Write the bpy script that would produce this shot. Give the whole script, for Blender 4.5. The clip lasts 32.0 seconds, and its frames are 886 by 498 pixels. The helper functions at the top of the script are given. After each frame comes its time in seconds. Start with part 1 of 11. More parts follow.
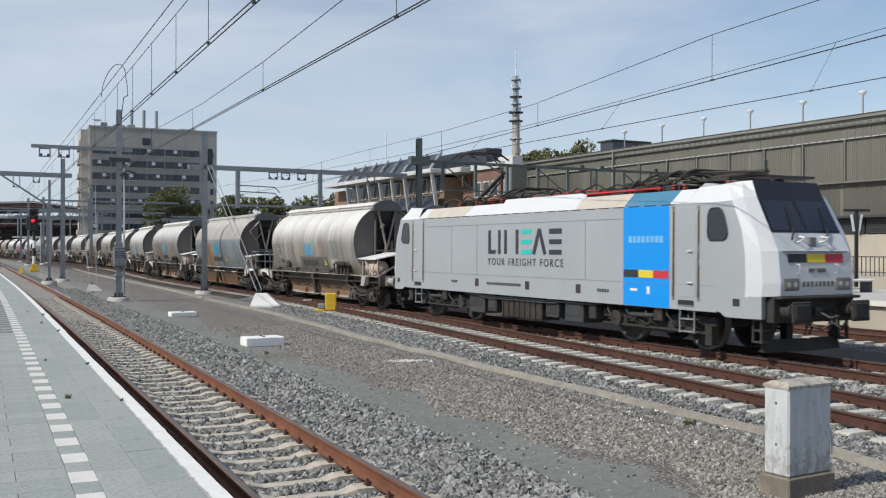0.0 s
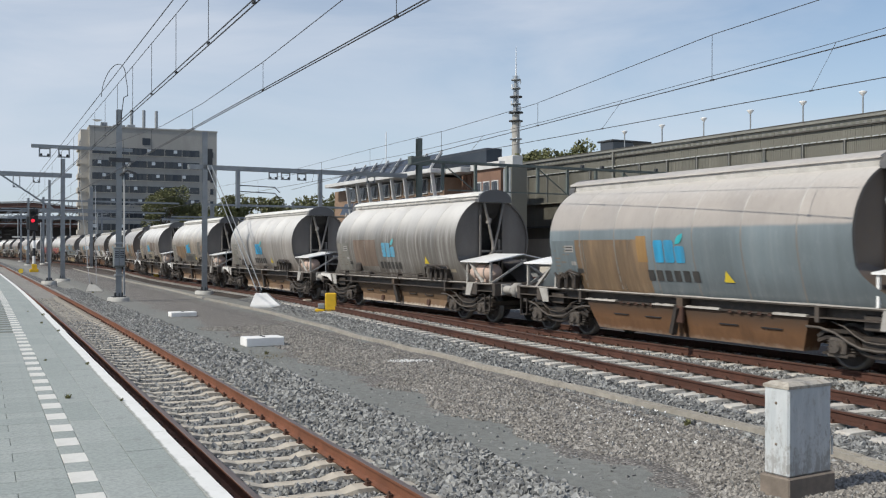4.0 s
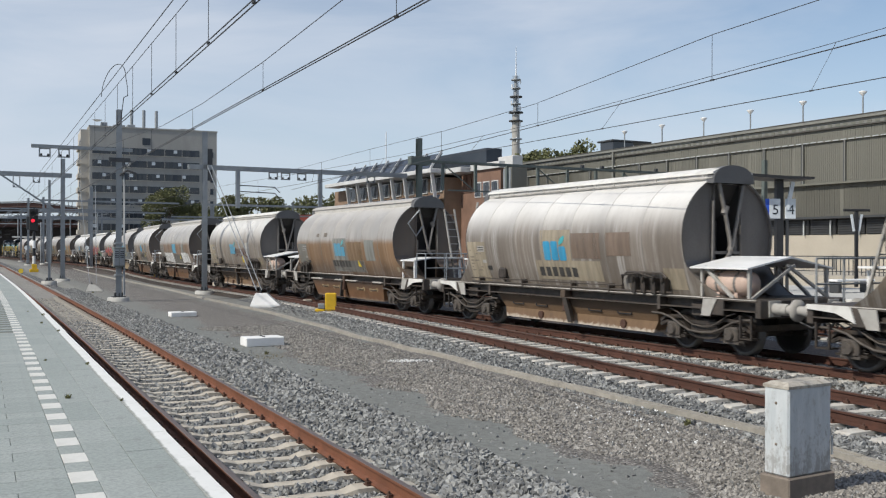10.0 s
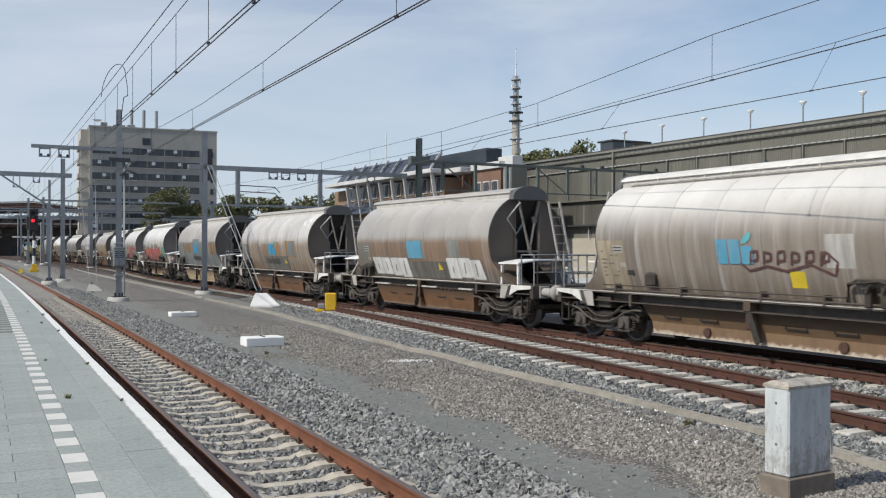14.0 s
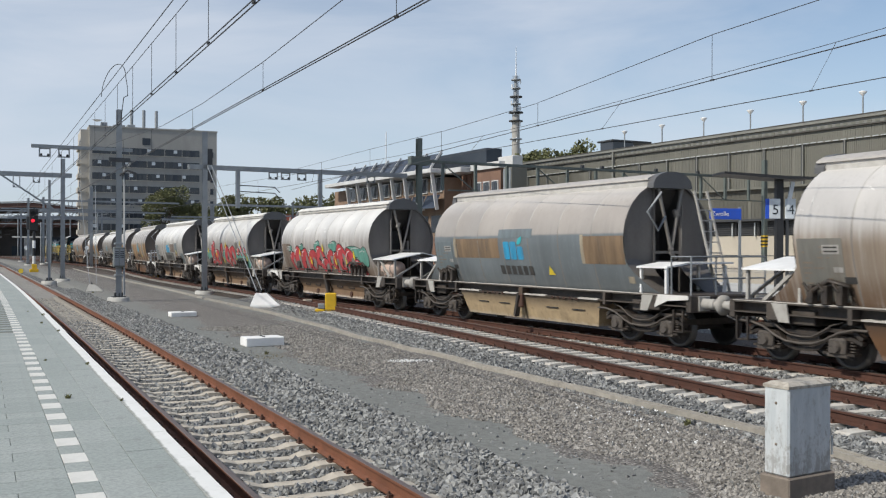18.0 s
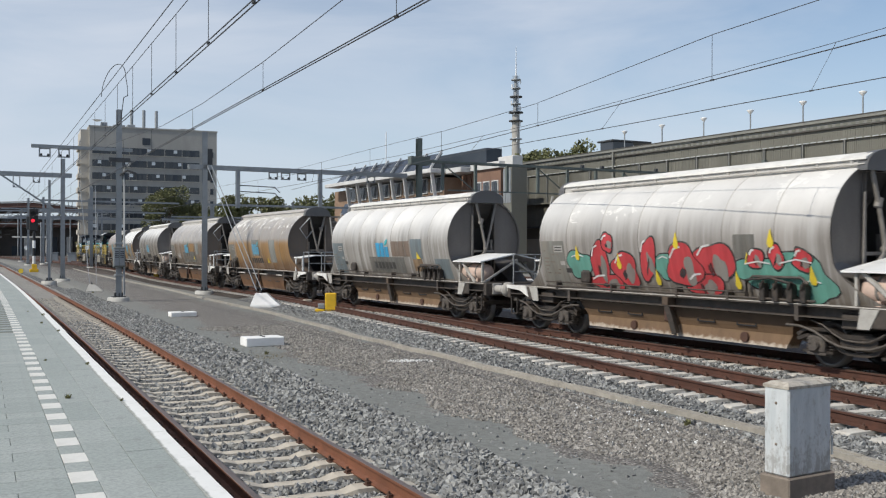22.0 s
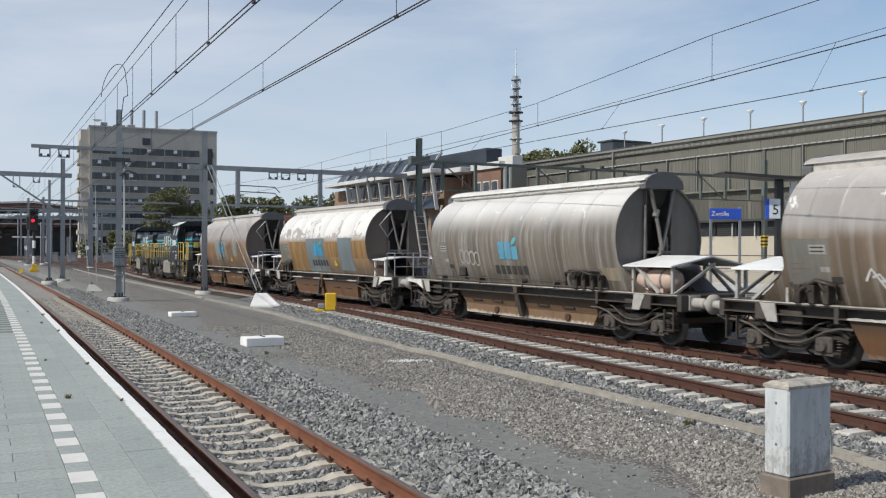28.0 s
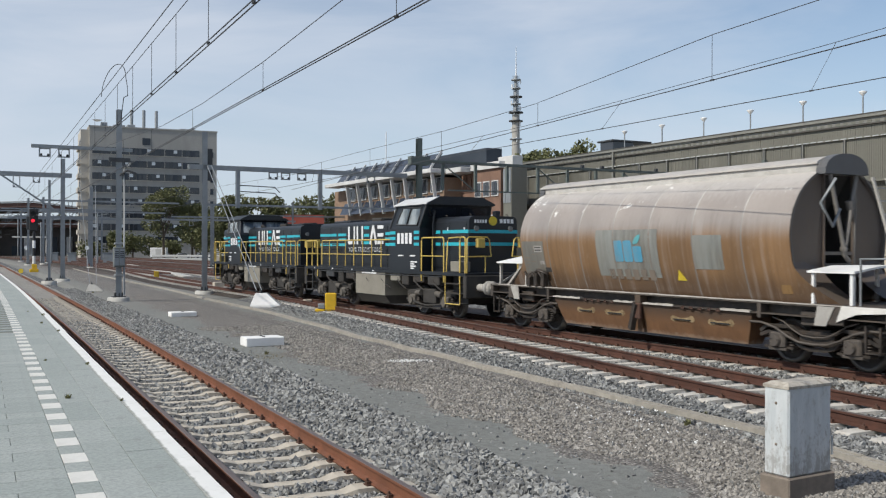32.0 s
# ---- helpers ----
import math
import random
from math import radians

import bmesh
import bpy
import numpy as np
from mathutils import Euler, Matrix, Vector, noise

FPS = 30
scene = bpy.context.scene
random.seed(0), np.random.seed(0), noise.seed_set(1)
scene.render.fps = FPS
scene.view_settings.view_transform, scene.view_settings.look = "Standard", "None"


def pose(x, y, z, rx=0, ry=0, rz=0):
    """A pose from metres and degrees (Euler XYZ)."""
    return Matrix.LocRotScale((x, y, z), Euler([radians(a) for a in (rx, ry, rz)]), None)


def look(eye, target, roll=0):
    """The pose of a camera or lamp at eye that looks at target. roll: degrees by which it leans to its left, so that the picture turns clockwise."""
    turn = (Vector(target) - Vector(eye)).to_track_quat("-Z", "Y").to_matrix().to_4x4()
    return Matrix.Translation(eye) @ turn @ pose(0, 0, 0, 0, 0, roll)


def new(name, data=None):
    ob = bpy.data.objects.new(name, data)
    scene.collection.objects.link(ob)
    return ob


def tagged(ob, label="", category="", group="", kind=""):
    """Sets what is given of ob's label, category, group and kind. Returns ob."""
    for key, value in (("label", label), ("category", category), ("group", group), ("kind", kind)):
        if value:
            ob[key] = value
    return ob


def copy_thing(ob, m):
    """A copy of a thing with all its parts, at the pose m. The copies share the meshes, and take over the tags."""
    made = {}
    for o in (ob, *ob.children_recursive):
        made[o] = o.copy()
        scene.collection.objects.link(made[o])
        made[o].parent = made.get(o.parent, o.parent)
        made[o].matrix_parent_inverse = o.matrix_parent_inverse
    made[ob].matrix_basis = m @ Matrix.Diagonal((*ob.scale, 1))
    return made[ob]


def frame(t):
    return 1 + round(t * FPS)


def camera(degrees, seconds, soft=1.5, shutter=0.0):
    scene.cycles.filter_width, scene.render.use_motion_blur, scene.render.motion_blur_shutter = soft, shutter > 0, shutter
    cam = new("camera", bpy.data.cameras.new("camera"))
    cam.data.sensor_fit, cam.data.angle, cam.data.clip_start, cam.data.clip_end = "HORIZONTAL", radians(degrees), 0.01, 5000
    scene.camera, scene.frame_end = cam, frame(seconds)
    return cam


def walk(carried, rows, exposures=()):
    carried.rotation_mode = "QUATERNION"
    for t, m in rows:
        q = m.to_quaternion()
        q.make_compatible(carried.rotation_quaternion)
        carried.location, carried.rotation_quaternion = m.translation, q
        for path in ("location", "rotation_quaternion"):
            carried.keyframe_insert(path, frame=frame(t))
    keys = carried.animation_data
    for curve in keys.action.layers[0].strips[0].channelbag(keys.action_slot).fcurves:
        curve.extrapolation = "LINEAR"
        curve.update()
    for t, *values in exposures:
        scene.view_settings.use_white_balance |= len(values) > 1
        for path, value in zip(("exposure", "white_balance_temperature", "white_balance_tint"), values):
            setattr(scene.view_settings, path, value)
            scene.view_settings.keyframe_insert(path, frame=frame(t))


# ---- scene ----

# ---------- camera ----------
cam = camera(49.23, 32.0, soft=1.2, shutter=0.15)
CAM = Matrix.Translation((0, 0, 2.28)) @ pose(0, 0, 0, 90, 0, 0) @ pose(0, 0, 0, 0, 0, 0.16)
walk(cam, [(0, CAM), (32, CAM)])

# ---------- the lines of the tracks ----------
# z = 0 is the top of the rails; the yard runs away from the camera to the left
YAW = 0.49
N_ = Vector((math.cos(YAW), math.sin(YAW), 0))
D_ = Vector((-math.sin(YAW), math.cos(YAW), 0))


def yard(lat, along, z=0.0):
    """A point of the yard: metres to the side of the camera, square to the tracks, and along them."""
    p = N_ * lat + D_ * along
    return Vector((p.x, p.y, z))


class Line:
    """A track: heading (to the left of the view) over its length, from a point 20 m ahead."""

    def __init__(self, x0, y0, nodes, heads, lo, hi, z=0.0):
        self.z = z
        self.s = np.arange(lo, hi + 0.5, 1.0)
        th = np.interp(self.s, nodes, heads)
        dx = -(np.sin(th[1:]) + np.sin(th[:-1])) / 2
        dy = (np.cos(th[1:]) + np.cos(th[:-1])) / 2
        cx, cy = np.concatenate([[0], np.cumsum(dx)]), np.concatenate([[0], np.cumsum(dy)])
        i = int(-lo)
        self.x, self.y, self.th, self.lo, self.hi = cx - cx[i] + x0, cy - cy[i] + y0, th, lo, hi

    def at(self, s, w=0.0, z=0.0):
        x, y, t = (float(np.interp(s, self.s, v)) for v in (self.x, self.y, self.th))
        return Vector((x + w * math.cos(t), y + w * math.sin(t), z + self.z))

    def head(self, s):
        return float(np.interp(s, self.s, self.th))


near_line = Line(-6.02, 20, [-40, 2, 30, 200], [0.444, 0.444, 0.4575, 0.4575], -40, 200, -0.13)
main_line = Line(7.805, 20, [-340, -30, -10, 0, 10, 20, 30, 40, 50, 60, 70, 80, 90, 105, 120, 150, 200, 420],
                 [0.455, 0.460, 0.4589, 0.4732, 0.4959, 0.5066, 0.4996, 0.4874, 0.4736, 0.4455, 0.4157, 0.4044, 0.4157, 0.4404, 0.4790, 0.5070, 0.5230, 0.5400], -340, 420)
side_line = Line(3.955, 20, [-40, -12, -4, 4, 12, 20, 28, 36, 60], [0.4065, 0.4065, 0.3855, 0.3733, 0.3851, 0.4053, 0.4265, 0.448, 0.448], -40, 40)

# the train's run: metres gone since the start
RUN_T = np.arange(0, 32.01, 0.1)
RUN_V = np.interp(RUN_T, [0, 4.5, 9, 13, 18, 22, 27, 32], [9.70, 9.49, 9.24, 9.24, 9.23, 9.06, 8.94, 8.90])
RUN_S = np.concatenate([[0], np.cumsum((RUN_V[1:] + RUN_V[:-1]) * 0.05)])
RUN_S += np.interp(RUN_T, [0, 4, 7.5, 12, 20, 25, 28, 32], [0, 0.05, -0.15, 0.17, -0.13, 0.0, 0.2, 0.42])


def gone(t):
    return float(np.interp(t, RUN_T, RUN_S))


# ---------- daylight ----------
SUN_TO = Vector((-0.86 * 0.74, -0.51 * 0.74, 0.672))
world = bpy.data.worlds.new("world")
scene.world = world
world.use_nodes = True
wt = world.node_tree
wt.nodes.clear()
w_out = wt.nodes.new("ShaderNodeOutputWorld")
w_bg = wt.nodes.new("ShaderNodeBackground")
w_sky = wt.nodes.new("ShaderNodeTexSky")
w_sky.sky_type = "NISHITA"
w_sky.sun_disc = False
w_sky.sun_elevation = math.asin(SUN_TO.normalized().z)
w_sky.sun_rotation = math.atan2(SUN_TO.x, SUN_TO.y)
w_sky.air_density, w_sky.dust_density, w_sky.ozone_density = 1.0, 0.25, 1.6
w_co = wt.nodes.new("ShaderNodeTexCoord")
w_map = wt.nodes.new("ShaderNodeMapping")
w_map.inputs["Rotation"].default_value = (0, radians(14), 0)
w_map.inputs["Scale"].default_value = (1.0, 1.0, 3.6)
w_noi = wt.nodes.new("ShaderNodeTexNoise")
w_noi.inputs["Scale"].default_value = 2.1
w_noi.inputs["Detail"].default_value = 7
w_noi.inputs["Roughness"].default_value = 0.55
w_noi.inputs["Distortion"].default_value = 0.5
w_rmp = wt.nodes.new("ShaderNodeValToRGB")
w_rmp.color_ramp.elements[0].position, w_rmp.color_ramp.elements[1].position = 0.42, 0.68
w_rmp.color_ramp.elements[0].color = (0.0, 0.0, 0.0, 1)
w_rmp.color_ramp.elements[1].color = (0.50, 0.50, 0.50, 1)
w_mix = wt.nodes.new("ShaderNodeMixRGB")
w_mix.inputs[2].default_value = (6.9, 7.15, 7.7, 1)  # thin high cloud, denser to the left
w_sep = wt.nodes.new("ShaderNodeSeparateXYZ")
w_side = wt.nodes.new("ShaderNodeMapRange")
w_side.inputs["From Min"].default_value, w_side.inputs["From Max"].default_value = 0.42, -0.30
w_side.inputs["To Min"].default_value, w_side.inputs["To Max"].default_value = 0.0, 0.20
w_add = wt.nodes.new("ShaderNodeMath")
w_add.operation = "ADD"
wt.links.new(w_co.outputs["Generated"], w_sep.inputs[0])
wt.links.new(w_sep.outputs[0], w_side.inputs["Value"])
wt.links.new(w_side.outputs[0], w_add.inputs[1])
wt.links.new(w_co.outputs["Generated"], w_map.inputs[0])
wt.links.new(w_map.outputs[0], w_noi.inputs[0])
wt.links.new(w_noi.outputs["Fac"], w_rmp.inputs[0])
wt.links.new(w_rmp.outputs[0], w_add.inputs[0])
wt.links.new(w_add.outputs[0], w_mix.inputs[0])
wt.links.new(w_sky.outputs[0], w_mix.inputs[1])
w_haze = wt.nodes.new("ShaderNodeMixRGB")
w_haze.inputs[2].default_value = (4.5, 5.3, 6.5, 1)  # blue-grey haze toward the horizon
w_low = wt.nodes.new("ShaderNodeMapRange")
w_low.inputs["From Min"].default_value, w_low.inputs["From Max"].default_value = 0.30, 0.0
w_low.inputs["To Min"].default_value, w_low.inputs["To Max"].default_value = 0.0, 0.75
wt.links.new(w_sep.outputs[2], w_low.inputs["Value"])
wt.links.new(w_low.outputs[0], w_haze.inputs[0])
wt.links.new(w_mix.outputs[0], w_haze.inputs[1])
wt.links.new(w_haze.outputs[0], w_bg.inputs[0])
w_bg.inputs[1].default_value = 0.114
wt.links.new(w_bg.outputs[0], w_out.inputs[0])
sun = new("sun", bpy.data.lights.new("sun", "SUN"))
sun.data.energy, sun.data.angle, sun.data.color = 3.75, radians(0.6), (1.0, 0.945, 0.835)
sun.matrix_world = look(SUN_TO * 100, (0, 0, 0))
scene.view_settings.exposure = 0.0


# ---------- materials ----------
class Nodes:
    """Short writing for a node material."""

    def __init__(self, name):
        self.m = bpy.data.materials.new(name)
        self.m.use_nodes = True
        self.t = self.m.node_tree
        self.b = self.t.nodes["Principled BSDF"]
        self.co = None

    def n(self, kind, **kw):
        nd = self.t.nodes.new("ShaderNode" + kind)
        for k, v in kw.items():
            nd.inputs[k].default_value = v
        return nd

    def put(self, a, b):
        self.t.links.new(a, b)

    def coords(self, sx=1, sy=1, sz=1, loc=(0, 0, 0)):
        if self.co is None:
            self.co = self.n("TexCoord")
        mp = self.n("Mapping")
        mp.inputs["Scale"].default_value = (sx, sy, sz)
        mp.inputs["Location"].default_value = loc
        self.put(self.co.outputs["Object"], mp.inputs[0])
        return mp.outputs[0]

    def noise(self, scale, detail=4, vec=None, rough=0.55, dist=0.0):
        nd = self.n("TexNoise", Scale=scale, Detail=detail, Roughness=rough, Distortion=dist)
        self.put(vec if vec is not None else self.coords(), nd.inputs[0])
        return nd.outputs["Fac"]

    def ramp(self, fac, lo, hi, a=(0, 0, 0), b=(1, 1, 1)):
        r = self.n("ValToRGB")
        e = r.color_ramp.elements
        e[0].position, e[1].position = lo, hi
        e[0].color, e[1].color = (*a, 1), (*b, 1)
        self.put(fac, r.inputs[0])
        return r.outputs[0]

    def mix(self, fac, a, b, mode="MIX"):
        m = self.n("MixRGB")
        m.blend_type = mode
        for i, v in ((0, fac), (1, a), (2, b)):
            if isinstance(v, (int, float)):
                m.inputs[i].default_value = v
            elif isinstance(v, tuple):
                m.inputs[i].default_value = (*v, 1)
            else:
                self.put(v, m.inputs[i])
        return m.outputs[0]

    def math(self, op, a, b=0.0):
        m = self.n("Math")
        m.operation = op
        for i, v in ((0, a), (1, b)):
            if isinstance(v, (int, float)):
                m.inputs[i].default_value = v
            else:
                self.put(v, m.inputs[i])
        return m.outputs[0]

    def bump(self, height, strength=0.3, dist=0.02):
        b = self.n("Bump", Strength=strength, Distance=dist)
        self.put(height, b.inputs["Height"])
        self.put(b.outputs[0], self.b.inputs["Normal"])

    def colour(self, c):
        if isinstance(c, tuple):
            self.b.inputs["Base Color"].default_value = (*c, 1)
        else:
            self.put(c, self.b.inputs["Base Color"])

    def surf(self, rough=0.6, metal=0.0, spec=None):
        self.b.inputs["Roughness"].default_value = rough
        self.b.inputs["Metallic"].default_value = metal
        if spec is not None:
            self.b.inputs["Specular IOR Level"].default_value = spec
        return self.m


def paint(name, c, rough=0.5, metal=0.0, dirt=0.25, dirt_c=(0.10, 0.085, 0.07), scale=3.0, bump=0.08, vary=0.12, streak=1.0, wear=0.0, fade=0.0):
    """A painted or plain surface with grime at two scales."""
    k = Nodes(name)
    big = k.noise(scale * 0.35, 4, k.coords(1, 1, streak))
    fine = k.noise(scale * 9, 3)
    col = k.mix(k.ramp(big, 0.3, 0.75), tuple(v * (1 - vary) for v in c), tuple(min(1, v * (1 + vary)) for v in c))
    col = k.mix(k.math("MULTIPLY", k.ramp(k.noise(scale, 6, k.coords(1, 1, streak)), 0.45, 0.8), dirt), col, dirt_c)
    col = k.mix(k.math("MULTIPLY", k.ramp(fine, 0.4, 0.75), dirt * 0.5), col, dirt_c)
    k.colour(col)
    k.bump(fine, bump, 0.01)
    if fade:
        a = k.noise(1.0, 6, k.coords(3.5, 0.4, 0.5), 0.65)
        k.put(k.ramp(a, 0.30, 0.62, (1 - fade,) * 3, (1, 1, 1)), k.b.inputs["Alpha"])
    if wear:
        k.put(k.ramp(k.noise(3.2, 8, k.coords(1.4, 1, 0.45), 0.72), wear, wear + 0.05), k.b.inputs["Alpha"])
    return k.surf(rough, metal)


def stony(name, cols, scale, rough=0.95, bump=0.8, dist=0.02, patch=None, patch_scale=0.12):
    """Loose stones: cells of several greys, with a finer grain, and wide stains."""
    k = Nodes(name)
    v = k.n("TexVoronoi", Scale=scale)
    k.put(k.coords(), v.inputs[0])
    sep = k.n("SeparateColor")
    k.put(v.outputs["Color"], sep.inputs[0])
    col = k.mix(sep.outputs[0], cols[0], cols[1])
    col = k.mix(k.ramp(sep.outputs[1], 0.62, 0.9), col, cols[2])
    col = k.mix(k.math("MULTIPLY", k.ramp(v.outputs["Distance"], 0.25, 0.75), 0.6), col, tuple(c * 0.35 for c in cols[0]))
    if patch:
        col = k.mix(k.math("MULTIPLY", k.ramp(k.noise(patch_scale, 6, k.coords(1, 1, 1)), 0.42, 0.62), 0.8), col, patch)
    k.colour(col)
    h = k.math("SUBTRACT", 1.0, v.outputs["Distance"])
    k.bump(h, bump, dist)
    return k.surf(rough)


M_ = {}
M_["ballast"] = stony("ballast", ((0.08, 0.083, 0.085), (0.22, 0.222, 0.22), (0.33, 0.33, 0.32)), 19, bump=1.0, dist=0.04)
M_["gravel"] = stony("gravel", ((0.15, 0.14, 0.13), (0.33, 0.31, 0.285), (0.50, 0.47, 0.43)), 26, bump=1.0, dist=0.03)
k = Nodes("stone")
oi = k.n("NewGeometry")
st = k.mix(oi.outputs["Random Per Island"], (0.05, 0.053, 0.054), (0.36, 0.365, 0.355))
k.colour(k.mix(k.noise(60, 3), st, k.mix(0.25, st, (0.50, 0.49, 0.47))))
M_["stone"] = k.surf(0.92)
# oily brown, taken darker to hold the shade beneath the wagons
k = Nodes("stone_oily_shaded")
oi = k.n("NewGeometry")
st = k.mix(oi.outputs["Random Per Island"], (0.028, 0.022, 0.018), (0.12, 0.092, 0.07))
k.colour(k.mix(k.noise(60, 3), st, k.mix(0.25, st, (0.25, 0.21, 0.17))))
M_["stone_oily_shaded"] = k.surf(0.9)
# oil-stained brown bed, its colour deepened for the shade under the train
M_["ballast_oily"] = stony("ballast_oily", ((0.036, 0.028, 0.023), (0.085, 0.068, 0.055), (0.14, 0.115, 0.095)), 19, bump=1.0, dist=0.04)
k = Nodes("stone_warm")
oi = k.n("NewGeometry")
st = k.mix(oi.outputs["Random Per Island"], (0.080, 0.075, 0.068), (0.37, 0.35, 0.32))
k.colour(k.mix(k.noise(60, 3), st, k.mix(0.25, st, (0.50, 0.47, 0.43))))
M_["stone_warm"] = k.surf(0.92)
M_["rust"] = paint("rail_rust", (0.19, 0.075, 0.04), 0.8, 0.0, 0.5, (0.09, 0.04, 0.025), 6, 0.3, 0.25)
M_["rust_dark"] = paint("dark_rail_rust", (0.080, 0.031, 0.019), 0.8, 0.0, 0.5, (0.035, 0.018, 0.013), 6, 0.3, 0.25)
M_["railtop"] = paint("rail_head", (0.20, 0.155, 0.135), 0.45, 0.6, 0.3, (0.16, 0.08, 0.05), 4, 0.05)
M_["concrete"] = paint("concrete", (0.50, 0.455, 0.385), 0.9, 0.0, 0.45, (0.22, 0.19, 0.15), 5, 0.3, 0.15)
M_["sleeper_white"] = paint("sleeper_concrete", (0.53, 0.51, 0.465), 0.9, 0.0, 0.4, (0.25, 0.17, 0.12), 6, 0.3, 0.12)
M_["fixing"] = paint("rusty_fixing", (0.10, 0.052, 0.036), 0.8, 0.2, 0.5, (0.03, 0.02, 0.02), 12, 0.2)
M_["pale_foot"] = paint("pale_footing", (0.50, 0.49, 0.46), 0.9, 0.0, 0.4, (0.25, 0.23, 0.2), 4, 0.2)
M_["whiteblock"] = paint("white_concrete", (0.80, 0.80, 0.79), 0.8, 0.0, 0.15, (0.45, 0.43, 0.4), 4, 0.15)
M_["galv"] = paint("galvanised_steel", (0.30, 0.32, 0.335), 0.55, 0.35, 0.3, (0.16, 0.16, 0.16), 4, 0.05)
M_["darksteel"] = paint("dark_steel", (0.06, 0.065, 0.07), 0.55, 0.3, 0.3, (0.10, 0.08, 0.07), 5, 0.08)
M_["box_grey"] = paint("box_grey_green", (0.155, 0.17, 0.165), 0.6, 0.1, 0.4, (0.08, 0.08, 0.075), 5, 0.05)
M_["greensteel"] = paint("green_grey_steel", (0.12, 0.145, 0.135), 0.6, 0.1, 0.35, (0.07, 0.07, 0.06), 4, 0.05)
M_["wire"] = paint("wire", (0.075, 0.075, 0.08), 0.5, 0.5, 0.1, scale=2)
M_["yellow"] = paint("yellow_paint", (0.72, 0.45, 0.02), 0.5, 0.0, 0.25, (0.25, 0.15, 0.03), 6, 0.08)
M_["black"] = paint("black_paint", (0.018, 0.018, 0.02), 0.5, 0.0, 0.2, (0.06, 0.055, 0.05), 6, 0.08)
M_["white"] = paint("white_paint", (0.80, 0.80, 0.79), 0.5, 0.0, 0.15, (0.4, 0.38, 0.35), 3, 0.05)
M_["red"] = paint("red_paint", (0.55, 0.03, 0.03), 0.45, 0.0, 0.2, scale=4)


# ---------- mesh writing ----------
class Mesh:
    """Gathers faces of one part, with a material slot for each face."""

    def __init__(self):
        self.v, self.f, self.s = [], [], []
        self.smooth = set()

    def add(self, vs, fs, slot=0, smooth=False):
        o = len(self.v)
        self.v += [tuple(p) for p in vs]
        for f in fs:
            if smooth:
                self.smooth.add(len(self.f))
            self.f.append(tuple(i + o for i in f))
            self.s.append(slot)
        return self

    def box(self, x0, x1, y0, y1, z0, z1, c=0.0, slot=0, m=None):
        """A box, its edges cut by c."""
        if c <= 0:
            vs = [(x, y, z) for x in (x0, x1) for y in (y0, y1) for z in (z0, z1)]
            fs = [(0, 1, 3, 2), (4, 6, 7, 5), (0, 4, 5, 1), (2, 3, 7, 6), (0, 2, 6, 4), (1, 5, 7, 3)]
        else:
            vs = []
            lo, hi = (x0, y0, z0), (x1, y1, z1)
            idx = {}
            for i in range(8):
                b = [(i >> k_) & 1 for k_ in range(3)]
                for a in range(3):
                    p = []
                    for k_ in range(3):
                        e = hi[k_] if b[k_] else lo[k_]
                        p.append(e if k_ == a else e - c if b[k_] else e + c)
                    idx[i, a] = len(vs)
                    vs.append(p)
            fs = []
            for a in range(3):
                u, w = (a + 1) % 3, (a + 2) % 3
                for side in (0, 1):
                    q = [(0, 0), (1, 0), (1, 1), (0, 1)]
                    f = [idx[(side << a) | (p[0] << u) | (p[1] << w), a] for p in q]
                    fs.append(f if side else f[::-1])
                for s1 in (0, 1):
                    for s2 in (0, 1):
                        i0 = (s1 << u) | (s2 << w)
                        i1 = i0 | (1 << a)
                        f = [idx[i0, u], idx[i1, u], idx[i1, w], idx[i0, w]]
                        fs.append(f if s1 == s2 else f[::-1])
            for i in range(8):
                f = [idx[i, 0], idx[i, 1], idx[i, 2]]
                fs.append(f if bin(i).count("1") % 2 else f[::-1])
        if m is not None:
            vs = [m @ Vector(p) for p in vs]
        return self.add(vs, fs, slot)

    def beam(self, a, b, w, h=None, slot=0, up=(0, 0, 1)):
        """A bar of rectangular section from a to b."""
        a, b = Vector(a), Vector(b)
        h = w if h is None else h
        d = (b - a)
        L = d.length
        d.normalize()
        u = Vector(up)
        if abs(d.dot(u)) > 0.97:
            u = Vector((1, 0, 0))
        sx = d.cross(u).normalized()
        sz = sx.cross(d)
        m = Matrix(((d.x, sx.x, sz.x, a.x), (d.y, sx.y, sz.y, a.y), (d.z, sx.z, sz.z, a.z), (0, 0, 0, 1)))
        return self.box(0, L, -w / 2, w / 2, -h / 2, h / 2, 0, slot, m)

    def cyl(self, a, b, r, r2=None, n=12, slot=0, cap=True, smooth=True):
        a, b = Vector(a), Vector(b)
        r2 = r if r2 is None else r2
        d = (b - a).normalized()
        u = Vector((0, 0, 1)) if abs(d.z) < 0.9 else Vector((1, 0, 0))
        x = d.cross(u).normalized()
        y = d.cross(x)
        vs = []
        for i in range(n):
            t = 2 * math.pi * i / n
            o = x * math.cos(t) + y * math.sin(t)
            vs += [a + o * r, b + o * r2]
        self.add(vs, [(2 * i, 2 * ((i + 1) % n), 2 * ((i + 1) % n) + 1, 2 * i + 1) for i in range(n)], slot, smooth)
        if cap:
            self.add([vs[2 * i] for i in range(n)][::-1] + [vs[2 * i + 1] for i in range(n)],
                     [tuple(range(n)), tuple(range(n, 2 * n))], slot)
        return self

